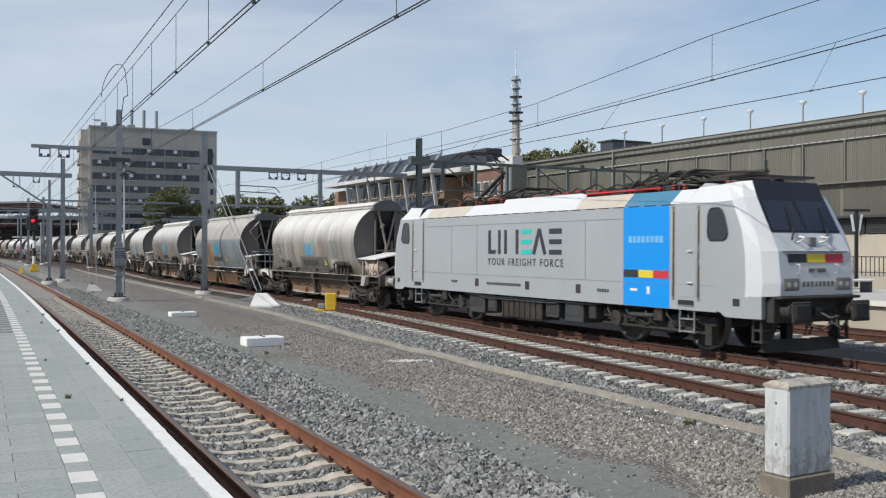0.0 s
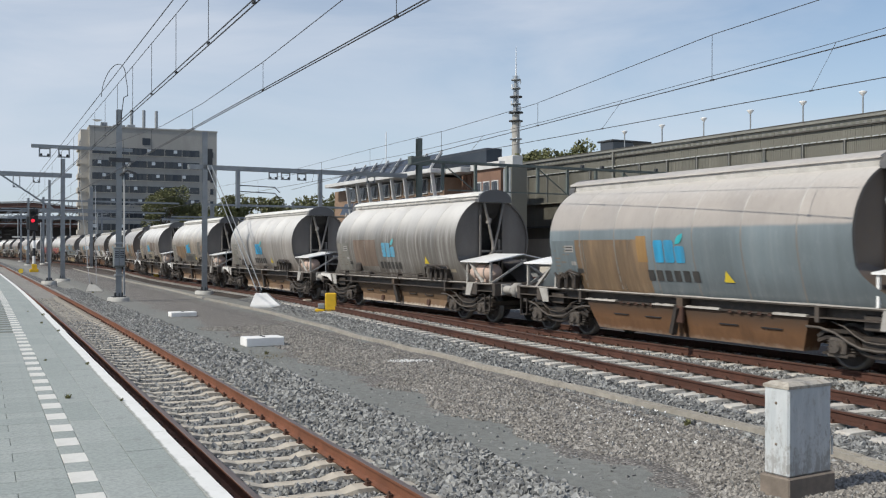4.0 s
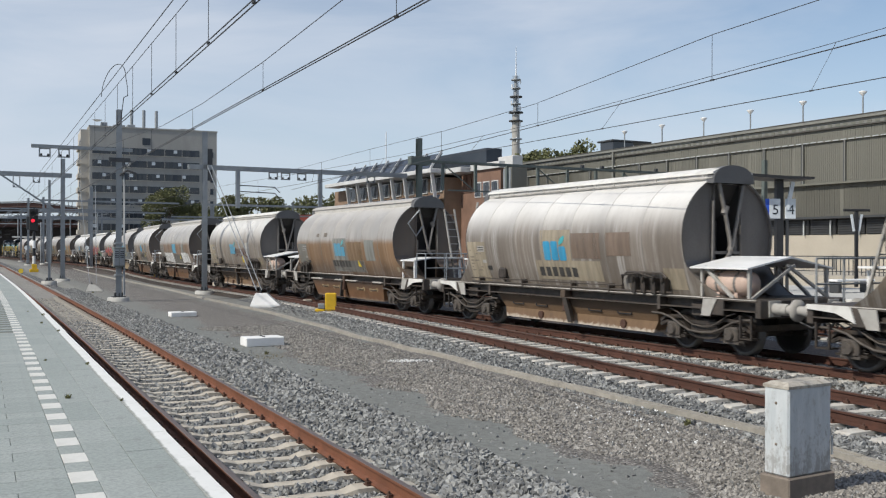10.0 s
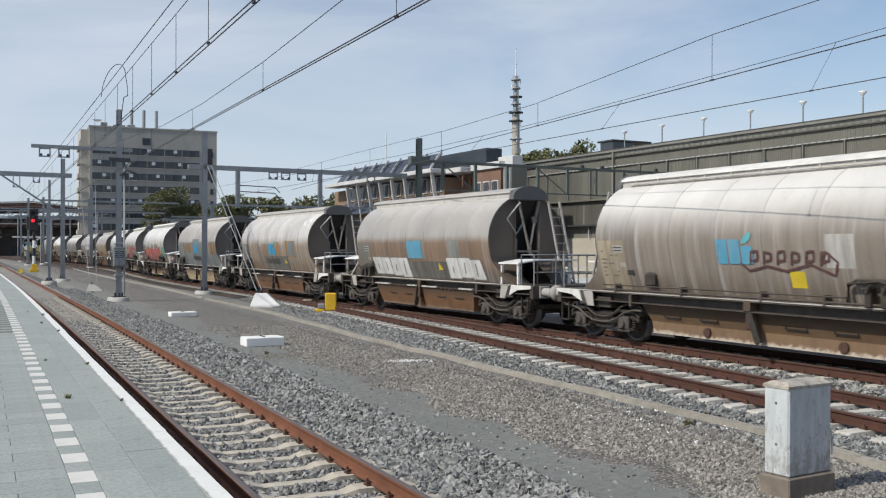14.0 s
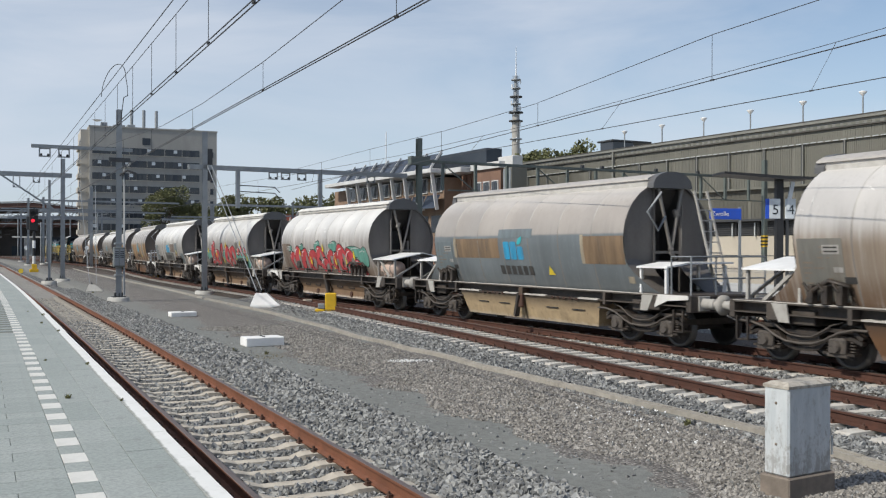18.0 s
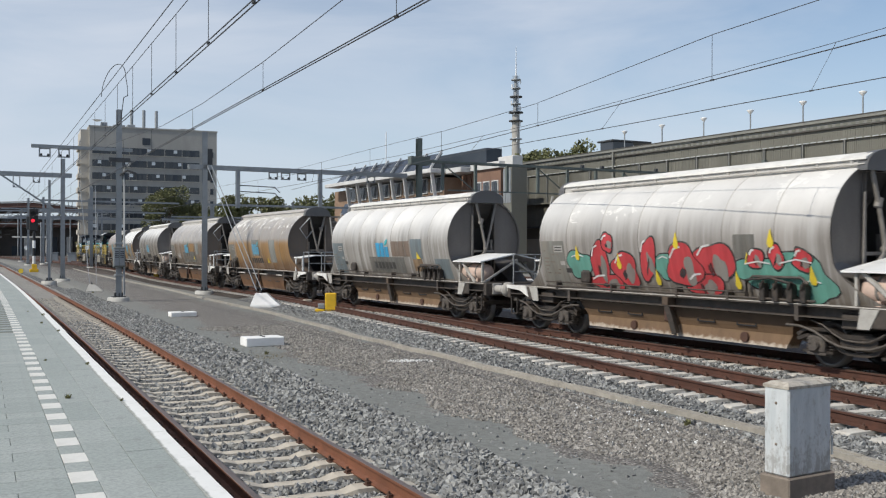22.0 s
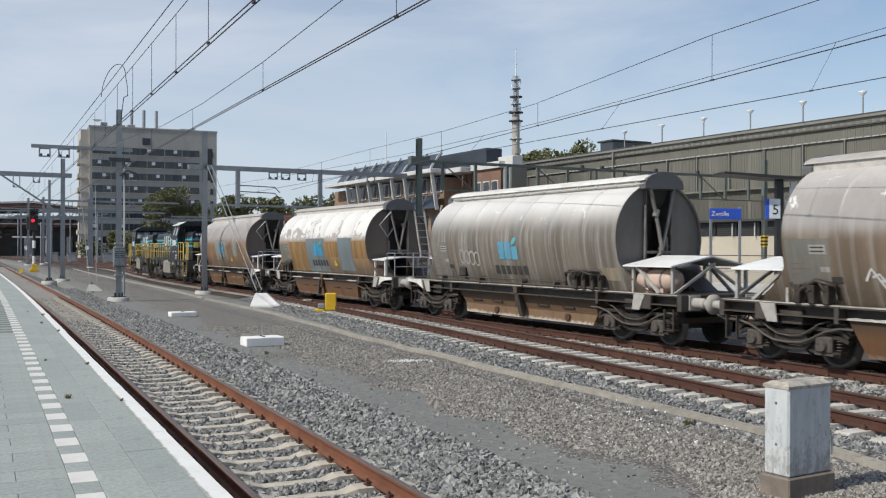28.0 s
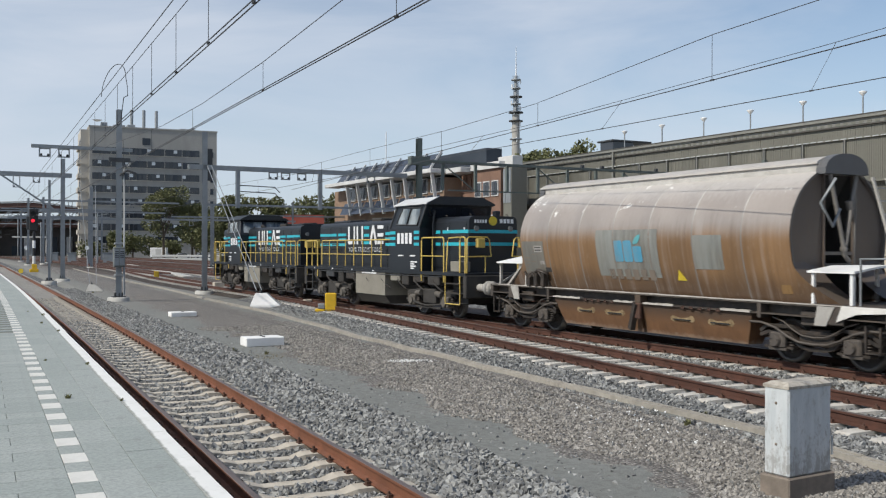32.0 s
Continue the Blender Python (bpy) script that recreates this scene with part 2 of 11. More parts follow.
    def tube(self, pts, r, n=6, slot=0):
        pts = [Vector(p) for p in pts]
        rings, vs = [], []
        up = Vector((0, 0, 1))
        for i, p in enumerate(pts):
            d = (pts[min(i + 1, len(pts) - 1)] - pts[max(i - 1, 0)]).normalized()
            u = up if abs(d.z) < 0.95 else Vector((1, 0, 0))
            x = d.cross(u).normalized()
            y = d.cross(x)
            for j in range(n):
                t = 2 * math.pi * j / n
                vs.append(p + x * math.cos(t) * r + y * math.sin(t) * r)
        fs = [(i * n + j, i * n + (j + 1) % n, (i + 1) * n + (j + 1) % n, (i + 1) * n + j)
              for i in range(len(pts) - 1) for j in range(n)]
        self.add(vs, fs, slot, True)
        k_ = (len(pts) - 1) * n
        return self.add(vs, [tuple(range(n))[::-1], tuple(range(k_, k_ + n))], slot)

    def extrude(self, prof, x0, x1, slot=0, axis="x", smooth=False, cap=True):
        """A closed profile of (a, b) carried along an axis: x: (y, z), y: (x, z), z: (x, y)."""
        n = len(prof)

        def P(p, x):
            return (x, p[0], p[1]) if axis == "x" else (p[0], x, p[1]) if axis == "y" else (p[0], p[1], x)
        vs = [P(p, x0) for p in prof] + [P(p, x1) for p in prof]
        self.add(vs, [(i, (i + 1) % n, n + (i + 1) % n, n + i) for i in range(n)], slot, smooth)
        if cap:
            self.add(vs, [tuple(range(n))[::-1], tuple(range(n, 2 * n))], slot)
        return self

    def lathe(self, prof, c, axis="y", n=20, slot=0, smooth=True):
        """A profile of (radius, height) turned round an axis through c."""
        c = Vector(c)
        vs = []
        for i in range(n):
            t = 2 * math.pi * i / n
            a, b = math.cos(t), math.sin(t)
            for r, h in prof:
                vs.append(c + (Vector((r * a, h, r * b)) if axis == "y" else Vector((h, r * a, r * b)) if axis == "x" else Vector((r * a, r * b, h))))
        m_ = len(prof)
        fs = [(i * m_ + j, ((i + 1) % n) * m_ + j, ((i + 1) % n) * m_ + j + 1, i * m_ + j + 1) for i in range(n) for j in range(m_ - 1)]
        return self.add(vs, fs, slot, smooth)

    def mesh(self, name, mats):
        me = bpy.data.meshes.new(name)
        me.from_pydata([tuple(p) for p in self.v], [], self.f)
        for m in mats if isinstance(mats, (list, tuple)) else [mats]:
            me.materials.append(m)
        if len(me.polygons) == len(self.s):
            me.polygons.foreach_set("material_index", self.s)
            me.polygons.foreach_set("use_smooth", [i in self.smooth for i in range(len(self.f))])
        bm = bmesh.new()
        bm.from_mesh(me)
        bmesh.ops.recalc_face_normals(bm, faces=bm.faces)
        bm.to_mesh(me)
        bm.free()
        return me


def part(name, mesh, mats, parent, label="", at=None):
    """One mesh object under a thing or a part."""
    ob = new(name, mesh if isinstance(mesh, bpy.types.Mesh) else mesh.mesh(name, mats))
    ob.parent = parent
    if at is not None:
        ob.matrix_basis = at
    if label:
        ob["label"] = label
    return ob


def thing(name, label, category, at=None, group="", kind="", mesh=None, mats=None):
    ob = new(name, mesh.mesh(name, mats) if mesh is not None else None)
    if at is not None:
        ob.matrix_basis = at
    return tagged(ob, label, category, group, kind)


def stand(x, y, z=0.0, yaw=YAW):
    """A pose on the ground: local x to the right square to the tracks, local y along them."""
    return Matrix.Translation((x, y, z)) @ Matrix.Rotation(yaw, 4, "Z")


# ---------- ground ----------
GROUND_M = Matrix.Rotation(YAW, 4, "Z")
k = Nodes("yard_ground")
v = k.n("TexVoronoi", Scale=30)
k.put(k.coords(), v.inputs[0])
sep = k.n("SeparateColor")
k.put(v.outputs["Color"], sep.inputs[0])
warm = k.mix(sep.outputs[0], (0.10, 0.092, 0.084), (0.27, 0.25, 0.228))
warm = k.mix(k.ramp(sep.outputs[1], 0.7, 0.92), warm, (0.42, 0.395, 0.365))
warm = k.mix(k.math("MULTIPLY", k.ramp(v.outputs["Distance"], 0.3, 0.8), 0.6), warm, (0.06, 0.055, 0.05))
g1, g2 = k.noise(0.45, 5), k.noise(75, 4, rough=0.7)
grit = k.mix(k.ramp(g1, 0.3, 0.7), (0.130, 0.138, 0.129), (0.180, 0.189, 0.177))
grit = k.mix(k.ramp(g2, 0.35, 0.7), grit, (0.25, 0.255, 0.24))
grit = k.mix(k.math("MULTIPLY", k.ramp(k.noise(0.8, 4), 0.64, 0.72), 0.45), grit, (0.16, 0.145, 0.07))
far = k.n("SeparateXYZ")
k.put(k.coords(), far.inputs[0])
far_f = k.math("MULTIPLY", k.ramp(k.math("MULTIPLY", far.outputs[1], 0.01), 0.30, 0.50), k.ramp(k.noise(5, 7, rough=0.75), 0.40, 0.60))
grit = k.mix(k.math("MULTIPLY", far_f, 0.6), grit, (0.215, 0.195, 0.168))
grit = k.mix(k.math("MULTIPLY", k.ramp(k.noise(9, 7, rough=0.8), 0.46, 0.60), 0.42), grit, (0.085, 0.083, 0.078))
sx = k.n("SeparateXYZ")
k.put(k.coords(), sx.inputs[0])
wob = k.math("MULTIPLY", k.math("SUBTRACT", k.noise(0.55, 6, rough=0.7), 0.5), 3.2)
lat = k.math("ADD", sx.outputs[0], wob)
fan = k.math("MULTIPLY", k.math("SUBTRACT", sx.outputs[1], 12.0), 0.045)
edge1 = k.ramp(k.math("SUBTRACT", lat, k.math("ADD", fan, 6.85)), 0.42, 0.55)
edge2 = k.ramp(k.math("SUBTRACT", lat, k.math("ADD", fan, 9.9)), 0.45, 0.6)
band = k.math("SUBTRACT", edge1, edge2)
# strip under and beyond the train: oily brown with its shade painted in
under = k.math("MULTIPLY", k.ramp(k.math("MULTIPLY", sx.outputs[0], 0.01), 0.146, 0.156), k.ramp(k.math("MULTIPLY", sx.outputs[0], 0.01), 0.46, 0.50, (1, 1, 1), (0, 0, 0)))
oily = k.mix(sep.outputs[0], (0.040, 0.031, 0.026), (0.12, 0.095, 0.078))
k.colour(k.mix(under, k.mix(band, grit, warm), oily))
k.bump(k.math("ADD", k.math("MULTIPLY", band, k.math("SUBTRACT", 1.0, v.outputs["Distance"])), k.math("MULTIPLY", g2, 0.25)), 0.9, 0.03)
M_["ground"] = k.surf(0.95)
gm = Mesh()
gx = [(-900, -0.30), (-60, -0.30), (-8, -0.30), (-7, -0.50), (1.75, -0.50), (2.35, -0.30), (6, -0.30), (12, -0.30), (40, -0.30), (900, -0.30)]
gy = [-200, -30, 0, 10, 20, 40, 80, 160, 400, 2500]
# the bed of the platform track lies a little lower than the yard
gm.add([(x + 3.15 + 0.046 * min(y, 180), y, z) for x, z in gx for y in gy],
       [(i * 10 + j, (i + 1) * 10 + j, (i + 1) * 10 + j + 1, i * 10 + j + 1) for i in range(9) for j in range(9)])
thing("ground", "grey grit and warm gravel of a railway yard", "ground", GROUND_M, kind="structure", mesh=gm, mats=M_["ground"])


# ---------- tracks ----------
def rail_mesh(line, s0, s1, w, step=1.0):
    """A flat-bottomed rail with a worn head."""
    prof = [(-0.075, -0.17), (0.075, -0.17), (0.075, -0.155), (0.012, -0.135), (0.010, -0.045), (0.036, -0.036), (0.036, -0.006),
            (0.026, 0.0), (-0.026, 0.0), (-0.036, -0.006), (-0.036, -0.036), (-0.010, -0.045), (-0.012, -0.135), (-0.075, -0.155)]
    m = Mesh()
    ss = np.arange(s0, s1 + 0.01, step)
    n = len(prof)
    vs = []
    for s in ss:
        t = line.head(s)
        for a, z in prof:
            vs.append(line.at(s, w + a, z))
    for j in range(n):
        slot = 1 if j in (6, 7, 8) else 0
        for i in range(len(ss) - 1):
            m.f.append((i * n + j, i * n + (j + 1) % n, (i + 1) * n + (j + 1) % n, (i + 1) * n + j))
            m.s.append(slot)
    m.v = [tuple(p) for p in vs]
    m.f += [tuple(range(n)), tuple(range((len(ss) - 1) * n, len(ss) * n))]
    m.s += [0, 0]
    return m


def bed_mesh(line, s0, s1, z=-0.20, half=1.6, foot=2.15, zf=-0.31, step=2.0):
    m = Mesh()
    ss = np.arange(s0, s1 + 0.01, step)
    prof = [(-foot, zf), (-half, z), (-0.5, z - 0.02), (0.5, z - 0.02), (half, z), (foot, zf)]
    vs = [line.at(s, a + random.uniform(-0.06, 0.06), zz) for s in ss for a, zz in prof]
    return m.add(vs, [(i * 6 + j, i * 6 + j + 1, i * 6 + j + 7, i * 6 + j + 6) for i in range(len(ss) - 1) for j in range(5)])


def sleeper_mesh(name, mat, dished=True):
    """A concrete sleeper, thinner at mid length."""
    m = Mesh()
    xs = [-1.26, -1.22, -0.98, -0.5, -0.35, 0.35, 0.5, 0.98, 1.22, 1.26]
    zs = [-0.24, -0.215, -0.168, -0.172, -0.215, -0.215, -0.172, -0.168, -0.215, -0.24] if dished else [-0.21, -0.185, -0.176, -0.176, -0.182, -0.182, -0.176, -0.176, -0.185, -0.21]
    vs = []
    for x, z in zip(xs, zs):
        hw = 0.125 if abs(x) > 0.4 else 0.095
        vs += [(x, -hw - 0.03, -0.40), (x, -hw, z), (x, hw, z), (x, hw + 0.03, -0.40)]
    fs = [(i * 4 + j, i * 4 + j + 1, i * 4 + j + 5, i * 4 + j + 4) for i in range(9) for j in range(3)]
    m.add(vs, fs + [(0, 1, 2, 3), (36, 37, 38, 39)])
    return m.mesh(name, mat)


def fixing_mesh():
    """A rail's chairs and clips on one sleeper, both rails."""
    m = Mesh()
    for x in (-0.7525, 0.7525):
        m.box(x - 0.13, x + 0.13, -0.06, 0.06, -0.185, -0.158)
        for s in (-1, 1):
            m.box(x + s * 0.095 - 0.025, x + s * 0.095 + 0.025, -0.035, 0.035, -0.16, -0.125)
            m.cyl((x + s * 0.105, 0, -0.16), (x + s * 0.105, 0, -0.095), 0.016, n=6)
    return m.mesh("rail_fixing", M_["fixing"])


SLEEPER = {"near": sleeper_mesh("sleeper", M_["concrete"]), "white": sleeper_mesh("sleeper", M_["sleeper_white"], False)}
FIXING = fixing_mesh()
PIECES = []  # sleepers are laid at the end of the file


def lay_track(line, s0, s1, label, pieces, joined, kind, spacing=0.6, bed=True, bz=-0.22, bed_mat="ballast", rail_mat="rust_dark"):
    """A track: ballast bed, rails; its sleepers are laid later."""
    tr = thing("track", label, "railway track", kind="structure")
    part("ballast_bed", bed_mesh(line, s0, s1, z=bz), M_[bed_mat], tr, "ballast stone") if bed else None
    for w in (-0.7525, 0.7525):
        part("rail", rail_mesh(line, s0, s1, w), [M_[rail_mat], M_["railtop"]], tr, "rusty steel rail with a worn head")
    PIECES.append((tr, line, s0, s1, pieces, joined, kind, spacing))
    return tr


lay_track(near_line, -40, 190, "rusty track on concrete sleepers beside the platform", (-40.0, 34), (34, 120), "near", 0.632, rail_mat="rust")
lay_track(side_line, -40, 33, "rusty siding joining the main track, white sleepers", (-16, 33), (-40, -16), "white")
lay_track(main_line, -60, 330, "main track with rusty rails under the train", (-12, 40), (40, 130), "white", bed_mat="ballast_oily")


def straight(lat, lo=-80, hi=330):
    p = yard(lat, 0)
    return Line(p.x, p.y, [-400, 420], [YAW, YAW], lo, hi)


for lat_ in (23.3, 38.5, 43.5):
    lay_track(straight(lat_), -20, 260, "rusty track beyond the train", (0, 0), (5, 110), "white")
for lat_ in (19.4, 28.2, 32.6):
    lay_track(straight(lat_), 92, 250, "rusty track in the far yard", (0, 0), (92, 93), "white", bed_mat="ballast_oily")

# ---------- the train: hopper wagons ----------
WAGON = 15.18
M_["wagon_frame"] = paint("wagon_frame", (0.052, 0.044, 0.038), 0.6, 0.0, 0.6, (0.125, 0.096, 0.075), 5, 0.15, 0.25)
M_["bogie"] = paint("bogie_dirt", (0.026, 0.022, 0.019), 0.55, 0.0, 0.7, (0.095, 0.070, 0.052), 7, 0.2, 0.3)


def skirt_paint(name, c, pale):
    """Rusty plate: darkened along its top for soot and the sill's shade, scuffed pale along its lower edge."""
    k = Nodes(name)
    sp = k.n("SeparateXYZ")
    k.put(k.coords(), sp.inputs[0])
    n1, n2 = k.noise(2.2, 7, k.coords(1.2, 1, 0.5), 0.7), k.noise(9, 5)
    col = k.mix(k.ramp(n1, 0.3, 0.7), tuple(v * 0.72 for v in c), tuple(v * 1.2 for v in c))
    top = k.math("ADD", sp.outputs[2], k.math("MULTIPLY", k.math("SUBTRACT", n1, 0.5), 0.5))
    # one dark tone for soot and for shade below the sill
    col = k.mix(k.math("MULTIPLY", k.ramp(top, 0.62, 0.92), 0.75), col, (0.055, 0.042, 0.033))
    edge = k.math("ADD", sp.outputs[2], k.math("MULTIPLY", k.math("SUBTRACT", n2, 0.5), 0.22))
    col = k.mix(k.math("MULTIPLY", k.ramp(edge, 0.31, 0.38, (1, 1, 1), (0, 0, 0)), pale), col, (0.50, 0.44, 0.37))
    col = k.mix(k.math("MULTIPLY", k.ramp(n2, 0.55, 0.75), 0.4), col, (0.10, 0.065, 0.042))
    k.colour(col)
    k.bump(n2, 0.12, 0.01)
    return k.surf(0.7)


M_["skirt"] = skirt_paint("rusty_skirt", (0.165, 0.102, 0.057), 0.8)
M_["scuff"] = paint("pale_scuff", (0.40, 0.30, 0.17), 0.8, 0.0, 0.5, (0.20, 0.12, 0.06), 14, 0.1, 0.3, fade=0.55)
M_["axlebox"] = paint("dusty_axlebox", (0.072, 0.062, 0.055), 0.6, 0.1, 0.6, (0.15, 0.125, 0.10), 8, 0.15, 0.25)
M_["tyre"] = paint("wheel_tyre", (0.13, 0.125, 0.12), 0.45, 0.5, 0.4, (0.06, 0.05, 0.05), 6, 0.05)
M_["wheel"] = paint("wheel_disc", (0.075, 0.065, 0.06), 0.8, 0.1, 0.4, (0.04, 0.03, 0.03), 6, 0.1)
# near black: the shade inside the end bay is put into its colour
M_["bay"] = paint("shaded_bay", (0.035, 0.032, 0.03), 0.7, 0.0, 0.35, (0.09, 0.08, 0.07), 3)
M_["end_steel"] = paint("brown_end_steel", (0.21, 0.195, 0.18), 0.6, 0.1, 0.4, (0.06, 0.05, 0.042), 5)
M_["endplate"] = paint("dusty_endplate", (0.150, 0.137, 0.127), 0.42, 0.0, 0.45, (0.06, 0.053, 0.048), 2.2, 0.08, 0.2, 0.3)
M_["endplate_rust"] = paint("rusty_endplate", (0.118, 0.098, 0.084), 0.42, 0.0, 0.5, (0.15, 0.10, 0.066), 2.0, 0.08, 0.2, 0.3)
M_["brow"] = paint("dark_brow", (0.105, 0.105, 0.108), 0.45, 0.0, 0.4, (0.12, 0.11, 0.10), 4, 0.08)
k = Nodes("weld_seam")
sp = k.n("SeparateXYZ")
k.put(k.coords(), sp.inputs[0])
dusted = k.ramp(k.math("ADD", k.math("MULTIPLY", sp.outputs[2], 0.2), k.math("MULTIPLY", k.noise(3, 5), 0.08)), 0.56, 0.68)
k.colour(k.mix(dusted, (0.19, 0.172, 0.155), (0.43, 0.41, 0.385)))
k.bump(k.noise(30, 3), 0.1, 0.01)
M_["seam"] = k.surf(0.55)
M_["dust_edge"] = paint("caked_lime_dust", (0.46, 0.435, 0.40), 0.9, 0.0, 0.5, (0.22, 0.19, 0.16), 6, 0.2, 0.2)
M_["dusty"] = paint("dusty_white", (0.66, 0.65, 0.62), 0.8, 0.0, 0.3, (0.33, 0.3, 0.26), 4, 0.1)
M_["hatch_grey"] = paint("grey_hatch", (0.40, 0.375, 0.35), 0.6, 0.0, 0.35, (0.55, 0.53, 0.50), 4, 0.1)
M_["hatch_side"] = paint("hatch_side", (0.50, 0.485, 0.46), 0.75, 0.0, 0.5, (0.25, 0.22, 0.19), 5, 0.1)
M_["pale"] = paint("pale_dusty_steel", (0.40, 0.385, 0.36), 0.75, 0.0, 0.45, (0.18, 0.16, 0.13), 6, 0.1)
M_["tank_rose"] = paint("faded_rose_paint", (0.55, 0.41, 0.34), 0.55, 0.0, 0.4, (0.20, 0.14, 0.10), 5, 0.15, 0.1, 0.3)


def wagon_paint(name, top, mid, low, seed, level=2.55, soft=0.22, streak=0.5, flake=0.0):
    """Old satin paint: dust over the shoulders, a stained belt below a wavy level and grime toward the sill, both
    deepened for the flank's shade, runs down the flanks.
    """
    k = Nodes(name)
    sp = k.n("SeparateXYZ")
    k.put(k.coords(), sp.inputs[0])
    z = sp.outputs[2]

    def band(a, b, wav, amp):
        m = k.n("MapRange")
        m.interpolation_type = "SMOOTHSTEP"
        m.inputs["From Min"].default_value, m.inputs["From Max"].default_value = a, b
        k.put(k.math("ADD", z, k.math("MULTIPLY", k.math("SUBTRACT", wav, 0.5), amp)), m.inputs["Value"])
        return m.outputs[0]
    run = k.noise(1.0, 6, k.coords(2.4, 0.4, 0.16, (seed * 3.7, seed, 0)), 0.62)
    drip = k.noise(1.0, 6, k.coords(7.0, 0.5, 0.24, (seed * 1.7, seed, 3)), 0.6)
    blot = k.noise(0.7, 4, k.coords(1, 0.6, 0.8, (seed * 5.1, 0, seed)), 0.55, 0.3)
    fine = k.noise(8, 5, k.coords(1.5, 1, 0.5, (seed, 0, 0)), 0.7)
    plate = k.noise(0.55, 1, k.coords(1, 0.01, 0.01, (seed * 2.9, 0, 0)))
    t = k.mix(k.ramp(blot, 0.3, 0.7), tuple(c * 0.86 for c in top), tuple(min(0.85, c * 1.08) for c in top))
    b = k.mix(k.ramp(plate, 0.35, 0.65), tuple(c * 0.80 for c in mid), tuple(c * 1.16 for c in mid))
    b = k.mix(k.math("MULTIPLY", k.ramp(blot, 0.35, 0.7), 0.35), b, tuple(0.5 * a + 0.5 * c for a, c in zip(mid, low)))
    # belt and foot mix stain with painted shade of the flank's lower curve
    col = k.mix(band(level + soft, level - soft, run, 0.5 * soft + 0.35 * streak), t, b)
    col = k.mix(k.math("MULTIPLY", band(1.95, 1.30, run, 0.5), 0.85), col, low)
    # pale lime runs and dark runs, on the flank below the shoulder
    flank = band(3.25, 2.55, run, 0.5)
    col = k.mix(k.math("MULTIPLY", k.math("MULTIPLY", k.ramp(drip, 0.52, 0.70), flank), streak), col, tuple(0.45 * a + 0.35 for a in top))
    col = k.mix(k.math("MULTIPLY", k.math("MULTIPLY", k.ramp(drip, 0.34, 0.48, (1, 1, 1), (0, 0, 0)), flank), 0.55 * streak + 0.1), col, tuple(0.55 * a for a in low))
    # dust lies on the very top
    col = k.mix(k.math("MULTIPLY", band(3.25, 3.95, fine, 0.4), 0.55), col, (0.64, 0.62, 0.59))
    if flake > 0:
        chip = k.noise(1.5, 9, k.coords(0.9, 1, 1.2, (seed * 2.3, seed, 0)), 0.68, 0.7)
        up = k.n("MapRange")
        up.inputs["From Min"].default_value, up.inputs["From Max"].default_value = 2.60, 3.30
        k.put(z, up.inputs["Value"])
        edge = k.math("ADD", chip, k.math("MULTIPLY", up.outputs[0], 0.14))
        edge = k.math("MULTIPLY", k.ramp(edge, 0.76 - 0.055 * flake, 0.785 - 0.055 * flake), k.ramp(up.outputs[0], 0.05, 0.3))
        col = k.mix(edge, col, (0.70, 0.685, 0.655))
    col = k.mix(k.math("MULTIPLY", k.ramp(fine, 0.56, 0.8), 0.16), col, (0.55, 0.53, 0.50))
    col = k.mix(k.math("MULTIPLY", k.ramp(fine, 0.25, 0.42, (1, 1, 1), (0, 0, 0)), 0.20), col, (0.09, 0.075, 0.06))
    k.colour(col)
    k.put(k.ramp(blot, 0.3, 0.7, (0.34, 0.34, 0.34), (0.46, 0.46, 0.46)), k.b.inputs["Roughness"])
    k.bump(k.math("ADD", k.math("MULTIPLY", fine, 0.3), k.math("MULTIPLY", blot, 2.0)), 0.10, 0.02)
    return k.m


R_TANK, Z_TANK, Z_BEND, Z_FOOT = 1.40, 2.58, 2.385, 1.225
TANK_A, TANK_B = 4.75, -5.09  # ends of the tank
SEAMS = (-3.80, -2.32, -0.85, 0.50, 1.93, 3.38)


def flank_y(z):
    """Half width of the tank at a height: round above, drawn in gently below to the sill."""
    if z >= Z_BEND:
        return math.sqrt(max(0.0, R_TANK ** 2 - (z - Z_TANK) ** 2))
    d = Z_BEND - z
    return 1.386 - 0.14 * d - 0.12 * d * d


def tank_ring():
    side = [(flank_y(z), z) for z in [Z_FOOT + (Z_BEND - Z_FOOT) * i / 9 for i in range(9)]]
    arc = [(R_TANK * math.cos(radians(a)), Z_TANK + R_TANK * math.sin(radians(a))) for a in [-8 + 196 * i / 38 for i in range(39)]]
    return side + arc + [(-y, z) for y, z in side[::-1]]


def end_x(side):
    return TANK_A if side > 0 else TANK_B


